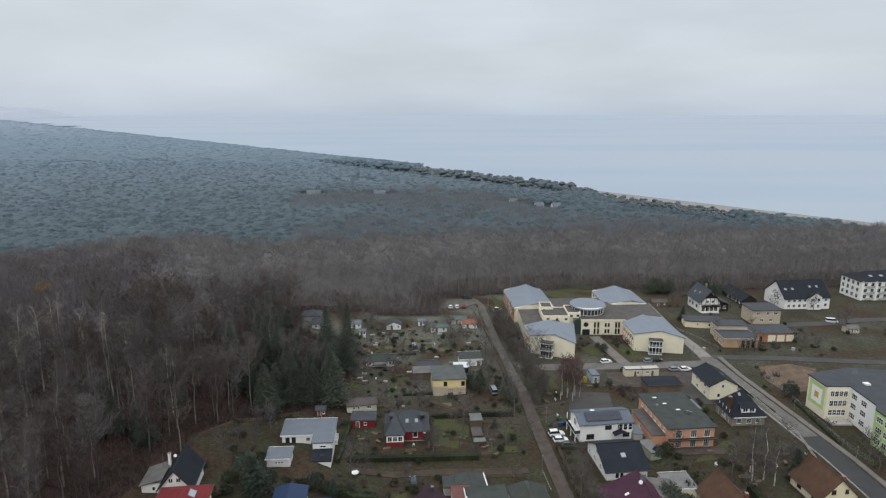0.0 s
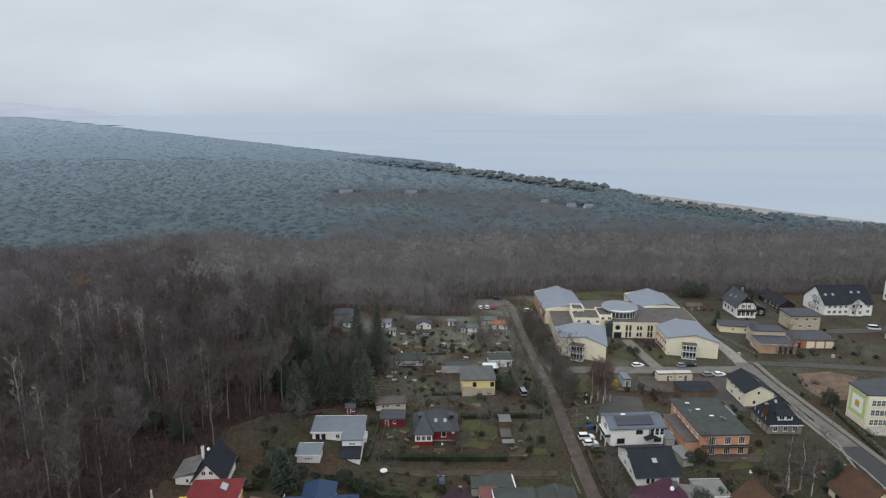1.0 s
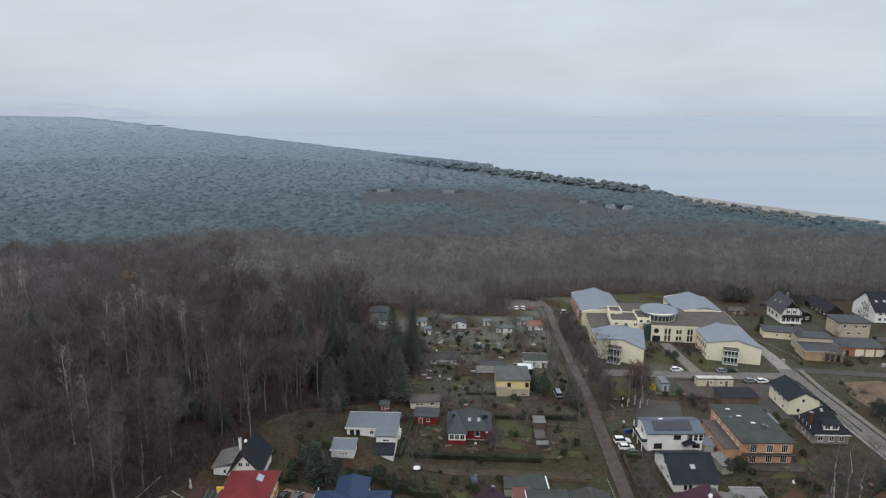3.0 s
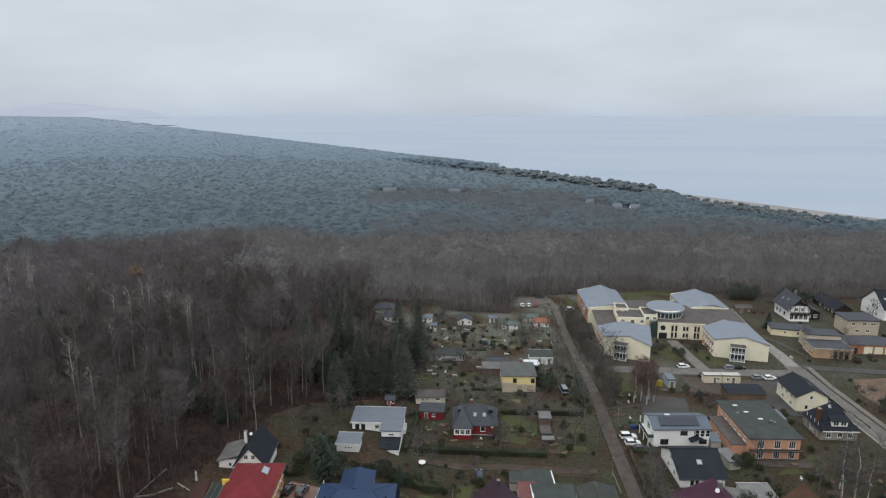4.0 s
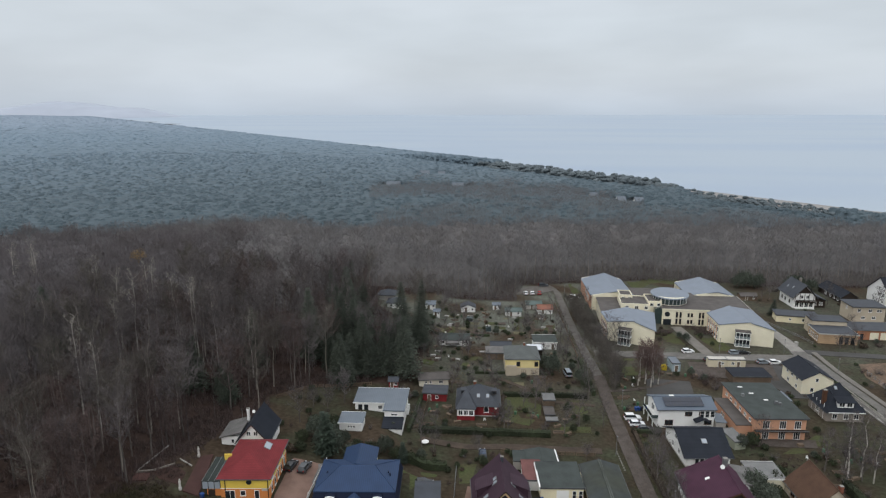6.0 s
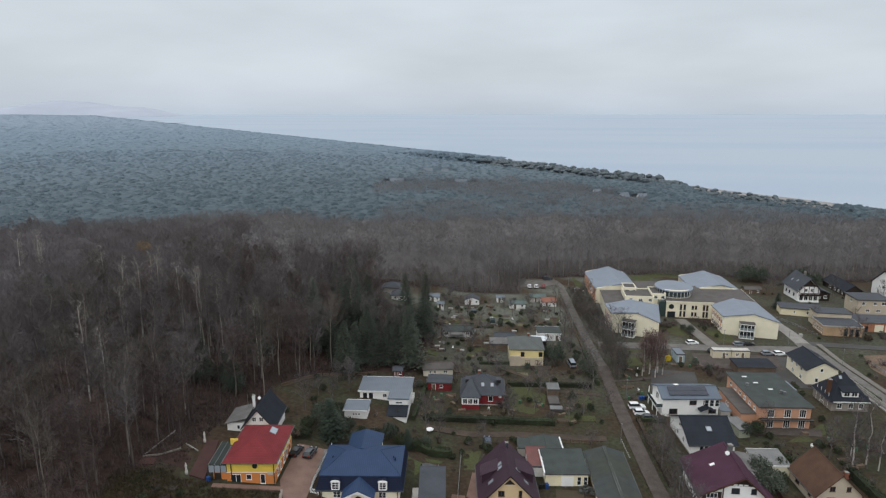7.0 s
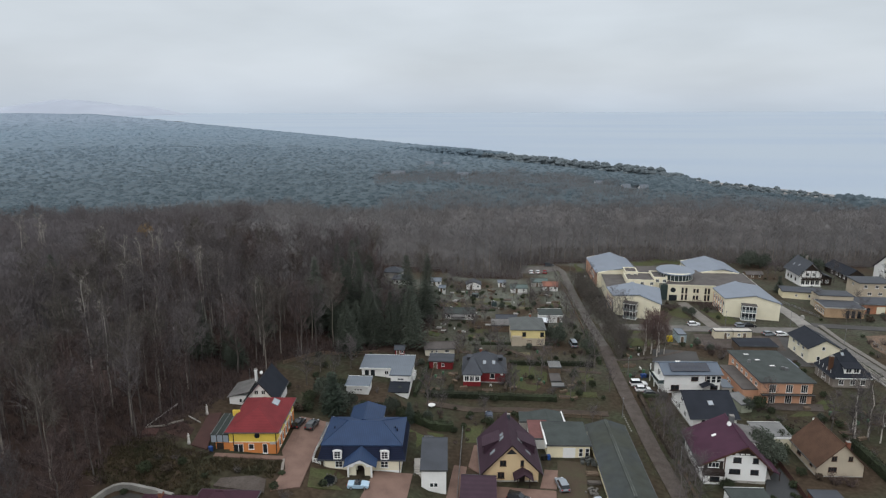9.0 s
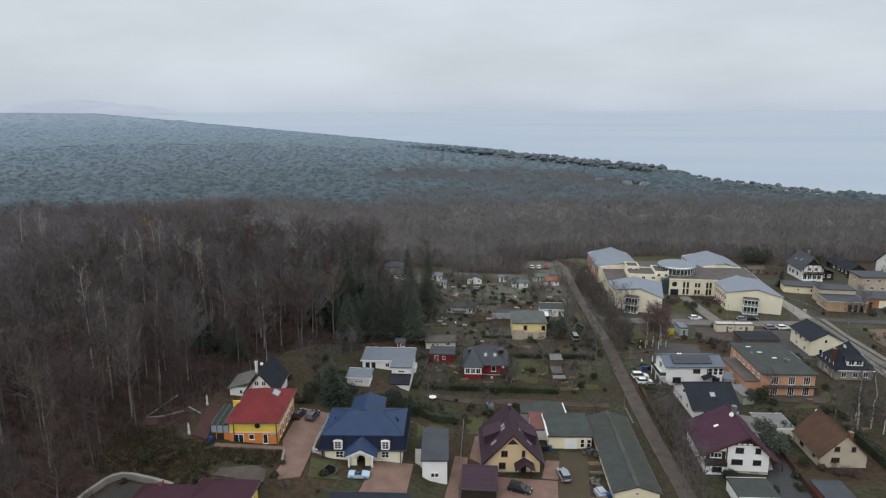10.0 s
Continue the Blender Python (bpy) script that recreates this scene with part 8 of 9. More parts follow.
def bush(kind, x, y, s=1.0, z=None):
    me, lab = BUSHES[kind]
    ob = new("bush", me)
    ob.matrix_basis = pose(x, y, gz(x, y) if z is None else z, 0, 0, random.uniform(0, 360)) @ Matrix.Diagonal((s, s, s * random.uniform(0.85, 1.2), 1))
    tagged(ob, lab, "shrub", "garden shrubs")


random.seed(21)
ZONES = [(-30, 22, 152, 180, 36), (-34, 22, 180, 212, 50), (-34, 15, 222, 262, 65), (-62, -30, 126, 172, 20), (-30, 22, 126, 146, 26), (30, 62, 106, 160, 30),
         (54, 100, 122, 158, 42), (30, 60, 170, 205, 16), (76, 98, 160, 200, 18), (106, 118, 120, 215, 24), (100, 160, 224, 236, 8), (27, 100, 216, 250, 18), (100, 175, 246, 300, 16), (-75, -36, 92, 104, 12), (112, 200, 190, 262, 14)]
distant = []
for x0, x1, y0, y1, n in ZONES:
    k = t = 0
    while k < n and t < n * 30:
        t += 1
        x, y = random.uniform(x0, x1), random.uniform(y0, y1)
        if free(x, y, 1.2) and inside(VILLAGE, x, y):
            kind = random.choices(range(6), (4, 4, 1, 5, 4, 2))[0]
            if y < 172:
                bush(kind, x, y, random.uniform(0.6, 1.15))
            else:
                distant.append((kind, x, y, gz(x, y), random.uniform(0.6, 1.15), random.uniform(0, 6.28)))
            k += 1
for kind, (me, lab) in enumerate(BUSHES):
    rows = np.array([d[1:] for d in distant if d[0] == kind])
    tv = np.array([v.co[:] for v in me.vertices], np.float32)
    tf = np.array([p.vertices[:] for p in me.polygons], np.int32)
    mass("distant_shrubs", lab + "s in the farther gardens", [(tv, tf)], rows, me.materials[0], "shrub")
# shrubs with a place of their own: the dark thicket behind the villa, beds by the houses
for x, y, k, s in ((-44.7, 131.4, 2, 1.9), (-41.7, 132, 2, 1.7), (-38.0, 131.5, 2, 1.4), (-30.4, 134.0, 2, 1.5), (-33.5, 133.5, 0, 1.6), (-47.7, 135.5, 2, 1.9), (-44.2, 135.6, 2, 2.0), (-27.4, 132.5, 0, 1.7), (-24.0, 132.6, 0, 1.6), (-41.0, 136.0, 2, 1.4), (-37.4, 135.4, 0, 1.4), (-46.0, 139.0, 2, 1.5), (-30.0, 137.2, 0, 1.6), (-49.6, 131.5, 0, 1.6), (-50.5, 127.0, 5, 1.7), (-48.5, 127.4, 0, 1.5),
                   (-50.5, 143.0, 0, 1.6), (-45.5, 144.2, 0, 1.7), (-21.5, 134.2, 0, 1.4), (-18.2, 134.8, 0, 1.4), (42.4, 118.2, 0, 1.1), (11.4, 193.0, 2, 2.2), (9.2, 196.0, 2, 1.8), (20.2, 187.4, 2, 1.7), (21.6, 183.6, 0, 1.9), (-6.4, 150.6, 0, 0.9), (-5.2, 161.0, 3, 1.5), (-3.6, 161.4, 3, 1.3),
                   (64.2, 122.2, 4, 2.0), (52.8, 131.6, 2, 2.5), (54.6, 128.6, 2, 2.2), (67.0, 122.0, 4, 1.7), (57.3, 132.5, 0, 1.9), (59.4, 137.6, 0, 1.8), (61.4, 140.5, 0, 1.7), (60.3, 155.0, 0, 1.8), (57.0, 153.2, 2, 1.3), (64.7, 242.0, 4, 1.5), (67.0, 241.0, 4, 1.6), (70.4, 240.6, 4, 1.5), (60.9, 227.1, 2, 1.2), (59.4, 230.6, 2, 0.9), (54.7, 233.0, 4, 2.1), (52.4, 234.6, 4, 1.9), (57.0, 235.6, 4, 1.8), (67.9, 237.0, 4, 2.2), (70.4, 235.8, 4, 2.0), (72.4, 234.4, 4, 1.8), (67.4, 232.8, 0, 1.0),
                   (103.0, 305.0, 2, 2.6), (107.0, 308.0, 2, 2.9), (110.6, 305.4, 2, 2.4), (114.0, 310.0, 2, 2.2), (127.0, 306.0, 2, 2.6), (131.4, 309.6, 2, 2.9), (136.6, 307.0, 2, 2.5), (118.6, 302.0, 3, 2.6), (123.0, 303.4, 3, 2.4), (52.0, 228.8, 4, 1.6), (58.0, 190.0, 4, 1.9), (60.2, 187.4, 3, 1.8), (62.0, 191.8, 4, 1.7), (57.4, 194.2, 3, 1.6), (61.0, 195.0, 4, 1.5), (54.8, 236.5, 4, 1.4),
                   (-70.2, 97.2, 0, 1.4), (-66.4, 98.4, 5, 1.5), (111.6, 189.6, 2, 1.9), (113.0, 170.2, 3, 1.4), (122.0, 229.0, 5, 1.8), (128.4, 231.0, 4, 1.9)):
    bush(k, x, y, s)


def hedge(label, pts, w, h, material):
    """A clipped hedge along a line: an uneven body of leaf blades."""
    random.seed(int(abs(pts[0][0] * 7 + pts[0][1])))
    V, F = [], []
    for (x0, y0), (x1, y1) in zip(pts, pts[1:]):
        ln = math.hypot(x1 - x0, y1 - y0)
        ux, uy = (x1 - x0) / ln, (y1 - y0) / ln
        n = max(2, int(ln / 0.8))
        core = []
        for i in range(n + 1):
            px, py = x0 + ux * ln * i / n, y0 + uy * ln * i / n
            g = gz(px, py)
            o = len(V)
            k = 1 + 0.18 * noise.noise((px, py, 2))
            for s, zz in ((-0.42, -0.2), (-0.45, 0.8), (0, 0.93), (0.45, 0.8), (0.42, -0.2)):
                V.append((px - uy * w * s * k, py + ux * w * s * k, g + h * zz * (k if zz > 0 else 1)))
            core.append(o)
        for a, b in zip(core, core[1:]):
            F += [(a + j, a + j + 1, b + j + 1, b + j) for j in range(4)]
        F += [tuple(core[0] + j for j in (4, 3, 2, 1, 0)), tuple(core[-1] + j for j in range(5))]
        for _ in range(int(ln * 22 * h)):
            t, s = random.uniform(0, ln), random.choice((-1, 1, random.uniform(-1, 1)))
            zz = random.uniform(0.1, 1.0) if abs(s) == 1 else 0.97
            px, py = x0 + ux * t - uy * w * 0.48 * s, y0 + uy * t + ux * w * 0.48 * s
            c = Vector((px, py, gz(px, py) + h * zz))
            e = Vector((random.gauss(0, 1), random.gauss(0, 1), random.gauss(0, 1))).normalized() * random.uniform(0.12, 0.3)
            f = e.cross(Vector((random.gauss(0, 1), random.gauss(0, 1), 1))).normalized() * 0.16
            o = len(V)
            V += [tuple(c - e), tuple(c + f), tuple(c + e)]
            F.append((o, o + 1, o + 2))
    me = bpy.data.meshes.new("hedge")
    me.from_pydata(V, [], F)
    me.materials.append(material)
    tagged(new("hedge", me), label, "hedge")


EVER, BEECHY = LEAF, LEAF_BROWN
hedge("broad dark evergreen hedge beside the earth track", [(-25, 151.4), (-8, 152.2), (9.5, 153.0)], 1.9, 1.7, LEAF)
hedge("clipped evergreen hedge between two gardens", [(-3.5, 175.0), (13.0, 176.4), (21.0, 176.6)], 1.2, 1.5, LEAF)
hedge("evergreen hedge behind the garage", [(-26.0, 132.2), (-15.5, 134.4)], 1.6, 2.2, LEAF)
hedge("low hedge along the lane", [(23.2, 178.5), (21.2, 205.0)], 1.1, 1.5, LEAF)
hedge("clipped hedge before the white bungalow", [(30.8, 158.0), (38.0, 157.4)], 1.0, 1.2, LEAF)
hedge("brown hedge along the lane", [(31.4, 158.0), (32.4, 142.0), (33.6, 128.0)], 1.1, 1.2, LEAF_BROWN)
hedge("tall dark hedge beside the brown-roofed house", [(74.4, 138.0), (75.6, 124.0)], 1.7, 2.6, LEAF)
hedge("hedge along the street", [(97.8, 200.0), (100.8, 178.0)], 0.7, 0.9, LEAF)
hedge("evergreen hedge beside the allotments", [(-34.0, 222.0), (-10.0, 224.4)], 0.8, 0.9, LEAF)
hedge("dark hedge before the clinic lawn", [(30.0, 244.0), (28.6, 262.0)], 1.4, 2.0, LEAF)
hedge("brown hedge beside the red house", [(-4.0, 156.5), (-3.4, 174.0)], 0.9, 1.1, LEAF_BROWN)
hedge("evergreen hedge beside the shed", [(-27.5, 150.0), (-27.0, 172.0)], 1.0, 1.4, LEAF)
hedge("rough hedge below the yellow house", [(-13.0, 190.2), (10.0, 192.0)], 0.9, 1.0, LEAF)
hedge("hedge along the school ground", [(111.0, 186.0), (109.8, 160.0)], 1.0, 1.0, LEAF)


def fence(label, pts, h, material, gap=2.2, style="rails"):
    """A garden fence: posts, with rails or close boards between."""
    root = thing("garden_fence", label, "fence", pose(pts[0][0], pts[0][1], gz(*pts[0])))
    pm = mesh("post", *boxes([(-0.06, -0.06, -0.3, 0.06, 0.06, h)]), material)
    ox, oy, oz = pts[0][0], pts[0][1], gz(*pts[0])
    for (x0, y0), (x1, y1) in zip(pts, pts[1:]):
        ln = math.hypot(x1 - x0, y1 - y0)
        n = max(1, round(ln / gap))
        yaw = math.degrees(math.atan2(y1 - y0, x1 - x0))
        for i in range(n):
            xa, ya = x0 + (x1 - x0) * i / n, y0 + (y1 - y0) * i / n
            za = gz(xa, ya)
            xb, yb = x0 + (x1 - x0) * (i + 1) / n, y0 + (y1 - y0) * (i + 1) / n
            put("post", pm, root, pose(xa - ox, ya - oy, za - oz, 0, 0, yaw))
            tilt = -math.degrees(math.atan2(gz(xb, yb) - za, ln / n))
            key = (round(ln / n, 2), h, material.name, style)
            if key not in FENCE_MESHES:
                q = ln / n
                if style == "mesh":
                    xs, zs = [0, 0.02, q - 0.02, q], [z for k in range(6) for z in (0.1 + (h - 0.15) * k / 5, 0.13 + (h - 0.15) * k / 5)]
                else:
                    pitch, wide = (0.24, 0.215) if style == "boards" else (0.3, 0.14)
                    xs, zs = [x for k in range(int(q / pitch)) for x in (0.06 + k * pitch, 0.06 + k * pitch + wide)], [0.12, 0.26, h - 0.25, h - 0.08]
                FENCE_MESHES[key] = mesh("panel", *lattice(xs, zs, -0.02, 0.02), material)
            put("panel", FENCE_MESHES[key], root, pose(xa - ox, ya - oy, za - oz, 0, tilt, yaw))
    put("post", pm, root, pose(pts[-1][0] - ox, pts[-1][1] - oy, gz(*pts[-1]) - oz))


FENCE_MESHES = {}
fence("weathered picket fence between gardens", [(-25.6, 187), (-24.8, 152.5)], 1.1, TIMBER)
fence("white fence of the villa", [(-42.0, 126), (-41.6, 112), (-41.2, 108.6), (-39.6, 108.8)], 1.1, FRAME)
fence("grey wire fence beside the garage", [(-13.2, 134), (-11.2, 100)], 1.5, METAL, 2.5, "mesh")
fence("timber fence along the lane", [(20.8, 207), (18.2, 240), (15.6, 266)], 1.2, TIMBER, 2.5)
fence("dark red painted board fence", [(55.4, 130), (56.2, 108)], 1.4, mat("dark_red_fence_paint", (0.068, 0.033, 0.028), 0.8), 2.2, "boards")
fence("grey fence beside the street", [(98.2, 200), (101.0, 165), (98.4, 150.7), (97.6, 132)], 1.1, PALE_CONCRETE, 2.5)
fence("wire fence of the school ground", [(111.6, 205), (110.6, 160), (112.4, 150)], 1.5, METAL, 2.5, "mesh")
fence("timber fence beside the earth track", [(-3, 143.6), (20, 144.4)], 1.1, TIMBER)
fence("wire fence around the clinic lawn", [(28.6, 222), (28.0, 244), (26.0, 268), (24.4, 280)], 1.2, METAL, 2.8, "mesh")
fence("timber fence between allotments", [(-12, 226), (-13, 250)], 1.0, TIMBER)
fence("timber fence between allotments", [(1, 226.5), (0.2, 250)], 1.0, TIMBER)
fence("timber fence beside the plum-roofed house", [(34.2, 126), (35.4, 106)], 1.1, TIMBER)
fence("timber fence of the wood-side garden", [(-42, 170), (-48, 168), (-56, 162), (-64, 152)], 1.1, TIMBER)
fence("wire fence by the chalet garden", [(97.5, 252), (103, 240), (106, 231)], 1.0, METAL, 2.5, "mesh")

# ---- garden trees ----
random.seed(40)
garden_kinds = [tree_kind("fruit_tree", "small leafless garden fruit tree", bare_tree(60, 5.5, 2.6, 13, 11, 0.25, 0.12), BARK, TWIG), tree_kind("garden_tree", "leafless garden tree with a rounded crown", bare_tree(61, 9, 3.4, 18, 12, 0.25, 0.17), BARK, TWIG),
                tree_kind("lane_tree", "leafless tree beside the lane", bare_tree(62, 12, 3.0, 20, 9, 0.25, 0.17), BARK, TWIG)]
fruit, mids = [], []
for x0, x1, y0, y1, n in ((-28, 18, 153, 180, 10), (-32, 16, 182, 212, 14), (-34, 12, 226, 262, 16), (-60, -36, 140, 170, 7), (56, 98, 124, 158, 8), (106, 118, 120, 160, 4), (100, 175, 224, 262, 9), (30, 36, 106, 150, 5), (-24, 20, 136, 146, 4)):
    k = t = 0
    while k < n and t < 600:
        t += 1
        x, y = random.uniform(x0, x1), random.uniform(y0, y1)
        if free(x, y, 1.5) and not (-6 < x < 14 and 180 < y < 200):
            (fruit if random.random() < 0.72 else mids).append((x, y))
            k += 1
plant(garden_kinds[0], fruit, [random.uniform(0.7, 1.2) for _ in fruit])
plant(garden_kinds[1], mids + [(17.3, 159.2), (5.9, 168.5), (29.5, 213), (62.5, 155.4), (153.0, 281.5), (171, 281), (118.0, 227), (106.5, 284), (111, 288), (134, 284)], [random.uniform(0.8, 1.1) for _ in range(len(mids) + 10)])
lane = [(32.0, 114.1), (35.2, 124.5), (32.7, 134.7), (31.0, 107), (31.4, 216.7), (36.3, 217.3), (31.8, 200), (31.0, 192), (30.4, 184), (21.0, 186), (16.0, 224), (28.4, 230), (27.6, 238), (23.8, 160), (34.2, 108.6), (32.4, 120.6), (34.0, 129), (31.8, 140.5), (27.2, 246), (30.0, 222), (20.0, 196), (17.0, 206), (15.2, 214), (21.4, 176), (30.0, 200), (30.6, 208), (14.6, 232), (27.6, 216), (26.6, 254), (25.8, 262), (34.8, 222), (38.4, 215.8), (33.4, 228), (13.0, 244)]
overgrown = tree_kind("lane_tree", "low leafless many-stemmed tree leaning over the lane", bare_tree(63, 7.5, 3.4, 26, 24, 0.1, 0.1), BARK, TWIG_TAN)
leaning = [(LANE[6][0] - 0.118 * (y - 193) + random.uniform(2.4, 5.2), y + random.uniform(-1, 1)) for y in range(187, 266, 4) if not 208 < y < 218]
plant(overgrown, leaning, [random.uniform(0.7, 1.15) for _ in leaning])
plant(garden_kinds[2], lane, [random.uniform(0.65, 1.05) for _ in lane])
birches = [(76.5, 141.1), (80.3, 143.0), (81.8, 140.6), (78.6, 146.5)]
slim = tree_kind("birch_tree", "slender leafless birch with a white trunk", bare_tree(33, 14.5, 2.6, 22, 12, 0.25, 0.2), BIRCHBARK, TWIG)
plant(slim, birches, [1.15, 1.1, 0.85, 0.8])
clump = tree_kind("birch_tree", "leafless birch with a pale trunk and dense reddish twigs", bare_tree(34, 13.5, 3.2, 28, 24, 0.22, 0.2), BIRCHBARK, mat("wine_brown_twigs", (0.130, 0.088, 0.080), 0.95, 0.25, 0.3, island=0.3, rnd=0.15))
plant(clump, [(38.5, 190.7), (41.0, 186.3), (39.8, 189.0), (42.4, 190.0), (37.4, 187.4), (40.6, 192.2), (43.6, 188.6)], [1.0, 1.05, 0.9, 0.95, 0.9, 1.0, 0.85])
bluespruce = tree_kind("spruce_tree", "bushy blue-green garden spruce", conifer(70, 9, 2.4, 16), BARK, mat("blue_spruce_needles", (0.034, 0.048, 0.034), 0.9, 0.25, 0.5, island=0.35))
plant(bluespruce, [(88.7, 143.0), (-43.2, 129.6), (12.4, 199), (104, 264), (-46.4, 137.0), (-25.4, 131.6)], [1.0, 1.2, 0.65, 0.8, 0.8, 0.6])
golden = tree_kind("oak_tree", "oak still holding its golden-brown leaves", bare_tree(64, 20, 4.0, 22, 6, 0.4), BARK, TWIG)
put("foliage", bush_mesh(306, 2.6, 4.6, 420, mat("golden_brown_leaves", (0.22, 0.145, 0.07), 0.9, 0.25, island=0.3), "foliage"), golden, pose(0, 0, 15.5))
plant(golden, [(-135.4, 205.9)], [1.1])


# ---- vehicles ----
def car(x, y, yaw, paint, label, kind="hatch", z=None):
    """A parked car: lower body, glazed cabin with its roof, four wheels, lamps."""
    L, W, H = {"hatch": (4.2, 1.8, 1.48), "suv": (4.6, 1.9, 1.7), "van": (4.9, 1.95, 1.95), "open": (4.2, 1.8, 1.3)}[kind]
    r = thing("car", label, "car", pose(x, y, (gz(x, y) if z is None else z) + 0.13, 0, 0, yaw), "parked cars")
    h = L / 2
    belt = 0.92 if kind != "van" else 1.05
    prof = [(-h, 0.35), (-h, 0.72), (-h + 0.12, belt), (0.28 * L, belt), (h - 0.35, belt - 0.12), (h - 0.03, 0.68), (h, 0.35), (h - 0.3, 0.22), (-h + 0.3, 0.22)]
    n = len(prof)
    V, F = [], []
    for s, k in ((-1, 0.94), (-0.86, 1.0), (0.86, 1.0), (1, 0.94)):
        V += [(px * (1 if abs(s) < 0.9 else 0.975), s * W / 2, pz * (1 if abs(s) < 0.9 else 0.97) + (0 if abs(s) < 0.9 else 0.01)) for px, pz in prof]
    for j in range(3):
        F += [(j * n + i, j * n + (i + 1) % n, (j + 1) * n + (i + 1) % n, (j + 1) * n + i) for i in range(n)]
    F += [tuple(range(n)), tuple(range(3 * n, 4 * n))]
    put("body", mesh("body", V, F, PAINTS[paint], False), r)
    a, b, c, d = {"hatch": (-0.47, -0.36, 0.04, 0.24), "suv": (-0.48, -0.42, 0.04, 0.22), "van": (-0.49, -0.46, 0.22, 0.36), "open": (-0.2, -0.12, 0.02, 0.14)}[kind]
    hb, ht = W / 2 * 0.93, W / 2 * 0.76
    V = [(a * L, -hb, belt - 0.02), (d * L, -hb, belt - 0.02), (c * L, -ht, H - 0.06), (b * L, -ht, H - 0.06), (a * L, hb, belt - 0.02), (d * L, hb, belt - 0.02), (c * L, ht, H - 0.06), (b * L, ht, H - 0.06)]
    cab = put("cabin_glass", mesh("cabin_glass", V, [(0, 1, 2, 3), (5, 4, 7, 6), (1, 5, 6, 2), (4, 0, 3, 7), (3, 2, 6, 7), (0, 4, 5, 1)], PANE), r)
    put("car_roof", mesh("car_roof", *slab([(b * L - 0.05, -ht - 0.02, H - 0.03), (c * L + 0.05, -ht - 0.02, H - 0.03), (c * L + 0.05, ht + 0.02, H - 0.03), (b * L - 0.05, ht + 0.02, H - 0.03), ((b + c) / 2 * L, 0, H + 0.02)], [(0, 1, 4), (1, 2, 4), (2, 3, 4), (3, 0, 4)], 0.05), PAINTS["black"] if kind == "open" else PAINTS[paint]), cab)
    for s in (-1, 1):
        for px in (-L * 0.31, L * 0.31):
            wh = put("wheel", WHEEL[0], r, pose(px, s * (W / 2 - 0.1), 0.2, 90))
            put("rim", WHEEL[1], wh)
        put("headlight", LAMPS[0], r, pose(h - 0.12, s * (W / 2 - 0.32), 0.66))
        put("tail_lamp", LAMPS[1], r, pose(-h + 0.03, s * (W / 2 - 0.25), 0.72))
    for q in ((-h - 0.04, -W * 0.44, 0.3, -h + 0.1, W * 0.44, 0.5), (h - 0.1, -W * 0.44, 0.28, h + 0.03, W * 0.44, 0.46)):
        put("bumper", mesh("bumper", *boxes([q]), TYRE), r)
    return r


circle = lambda r, n=14: [(r * math.cos(2 * math.pi * k / n), r * math.sin(2 * math.pi * k / n)) for k in range(n)]
WHEEL = (mesh("wheel", *prism(circle(0.33), -0.11, 0.11), TYRE), mesh("rim", *prism(circle(0.21), -0.12, 0.12), RIM))
LAMPS = (mesh("headlight", *boxes([(-0.12, -0.2, -0.08, 0.1, 0.2, 0.08)]), LAMPGLASS), mesh("tail_lamp", *boxes([(-0.06, -0.14, -0.1, 0.06, 0.14, 0.12)]), TAILRED))
for x, y, yaw, paint, kind, lab in (
        (-30.4, 103.6, 6, "paleblue", "open", "pale blue convertible with a closed black top"), (9.0, 114.2, 105, "silver", "suv", "silver-blue estate car on the earth drive"),
        (0.3, 108.4, -14, "black", "suv", "black estate car on the paved forecourt"), (-7.4, 141.4, 97, "blue", "hatch", "dark blue car on the earth track"),
        (16.4, 192.4, 100, "silver", "van", "silver-blue van parked beside the lane"), (32.2, 165.0, 8, "white", "suv", "white car on the drive"), (32.8, 161.6, 6, "white", "hatch", "white car with a sunroof on the drive"),
        (-48.2, 120.2, 84, "black", "hatch", "black car in the paved yard"), (-45.2, 120.4, 84, "grey", "hatch", "dark grey car in the paved yard"), (-19.4, 124.6, 8, "black", "hatch", "black car behind the garage"),
        (3.4, 279.6, 95, "white", "hatch", "white car in the car park"), (6.4, 280.0, 92, "white", "hatch", "pale car in the car park"), (9.6, 280.4, 88, "red", "hatch", "dark red car in the car park"), (11.8, 293.4, 10, "grey", "suv", "dark car at the edge of the wood"),
        (25.0, 275.6, 12, "white", "suv", "white car beside the lane"), (59.1, 216.6, 15, "white", "hatch", "white car before the clinic"), (64.6, 209.4, 10, "black", "hatch", "black car before the cabins"),
        (74.9, 217.2, 10, "silver", "hatch", "pale car on the clinic lane"), (81.6, 209.8, 14, "silver", "hatch", "silver car on the clinic lane"), (85.4, 209.9, 12, "white", "hatch", "white car on the clinic lane"),
        (169.3, 264.0, -12, "white", "van", "white van on the side lane"), (34.6, 158.8, 5, "grey", "hatch", "dark grey car on the drive"),
        (77.9, 217.6, 8, "black", "hatch", "black car before the clinic"), (67.6, 209.6, 96, "grey", "hatch", "dark grey car before the cabins")):
    car(x, y, yaw, paint, lab, kind, None)


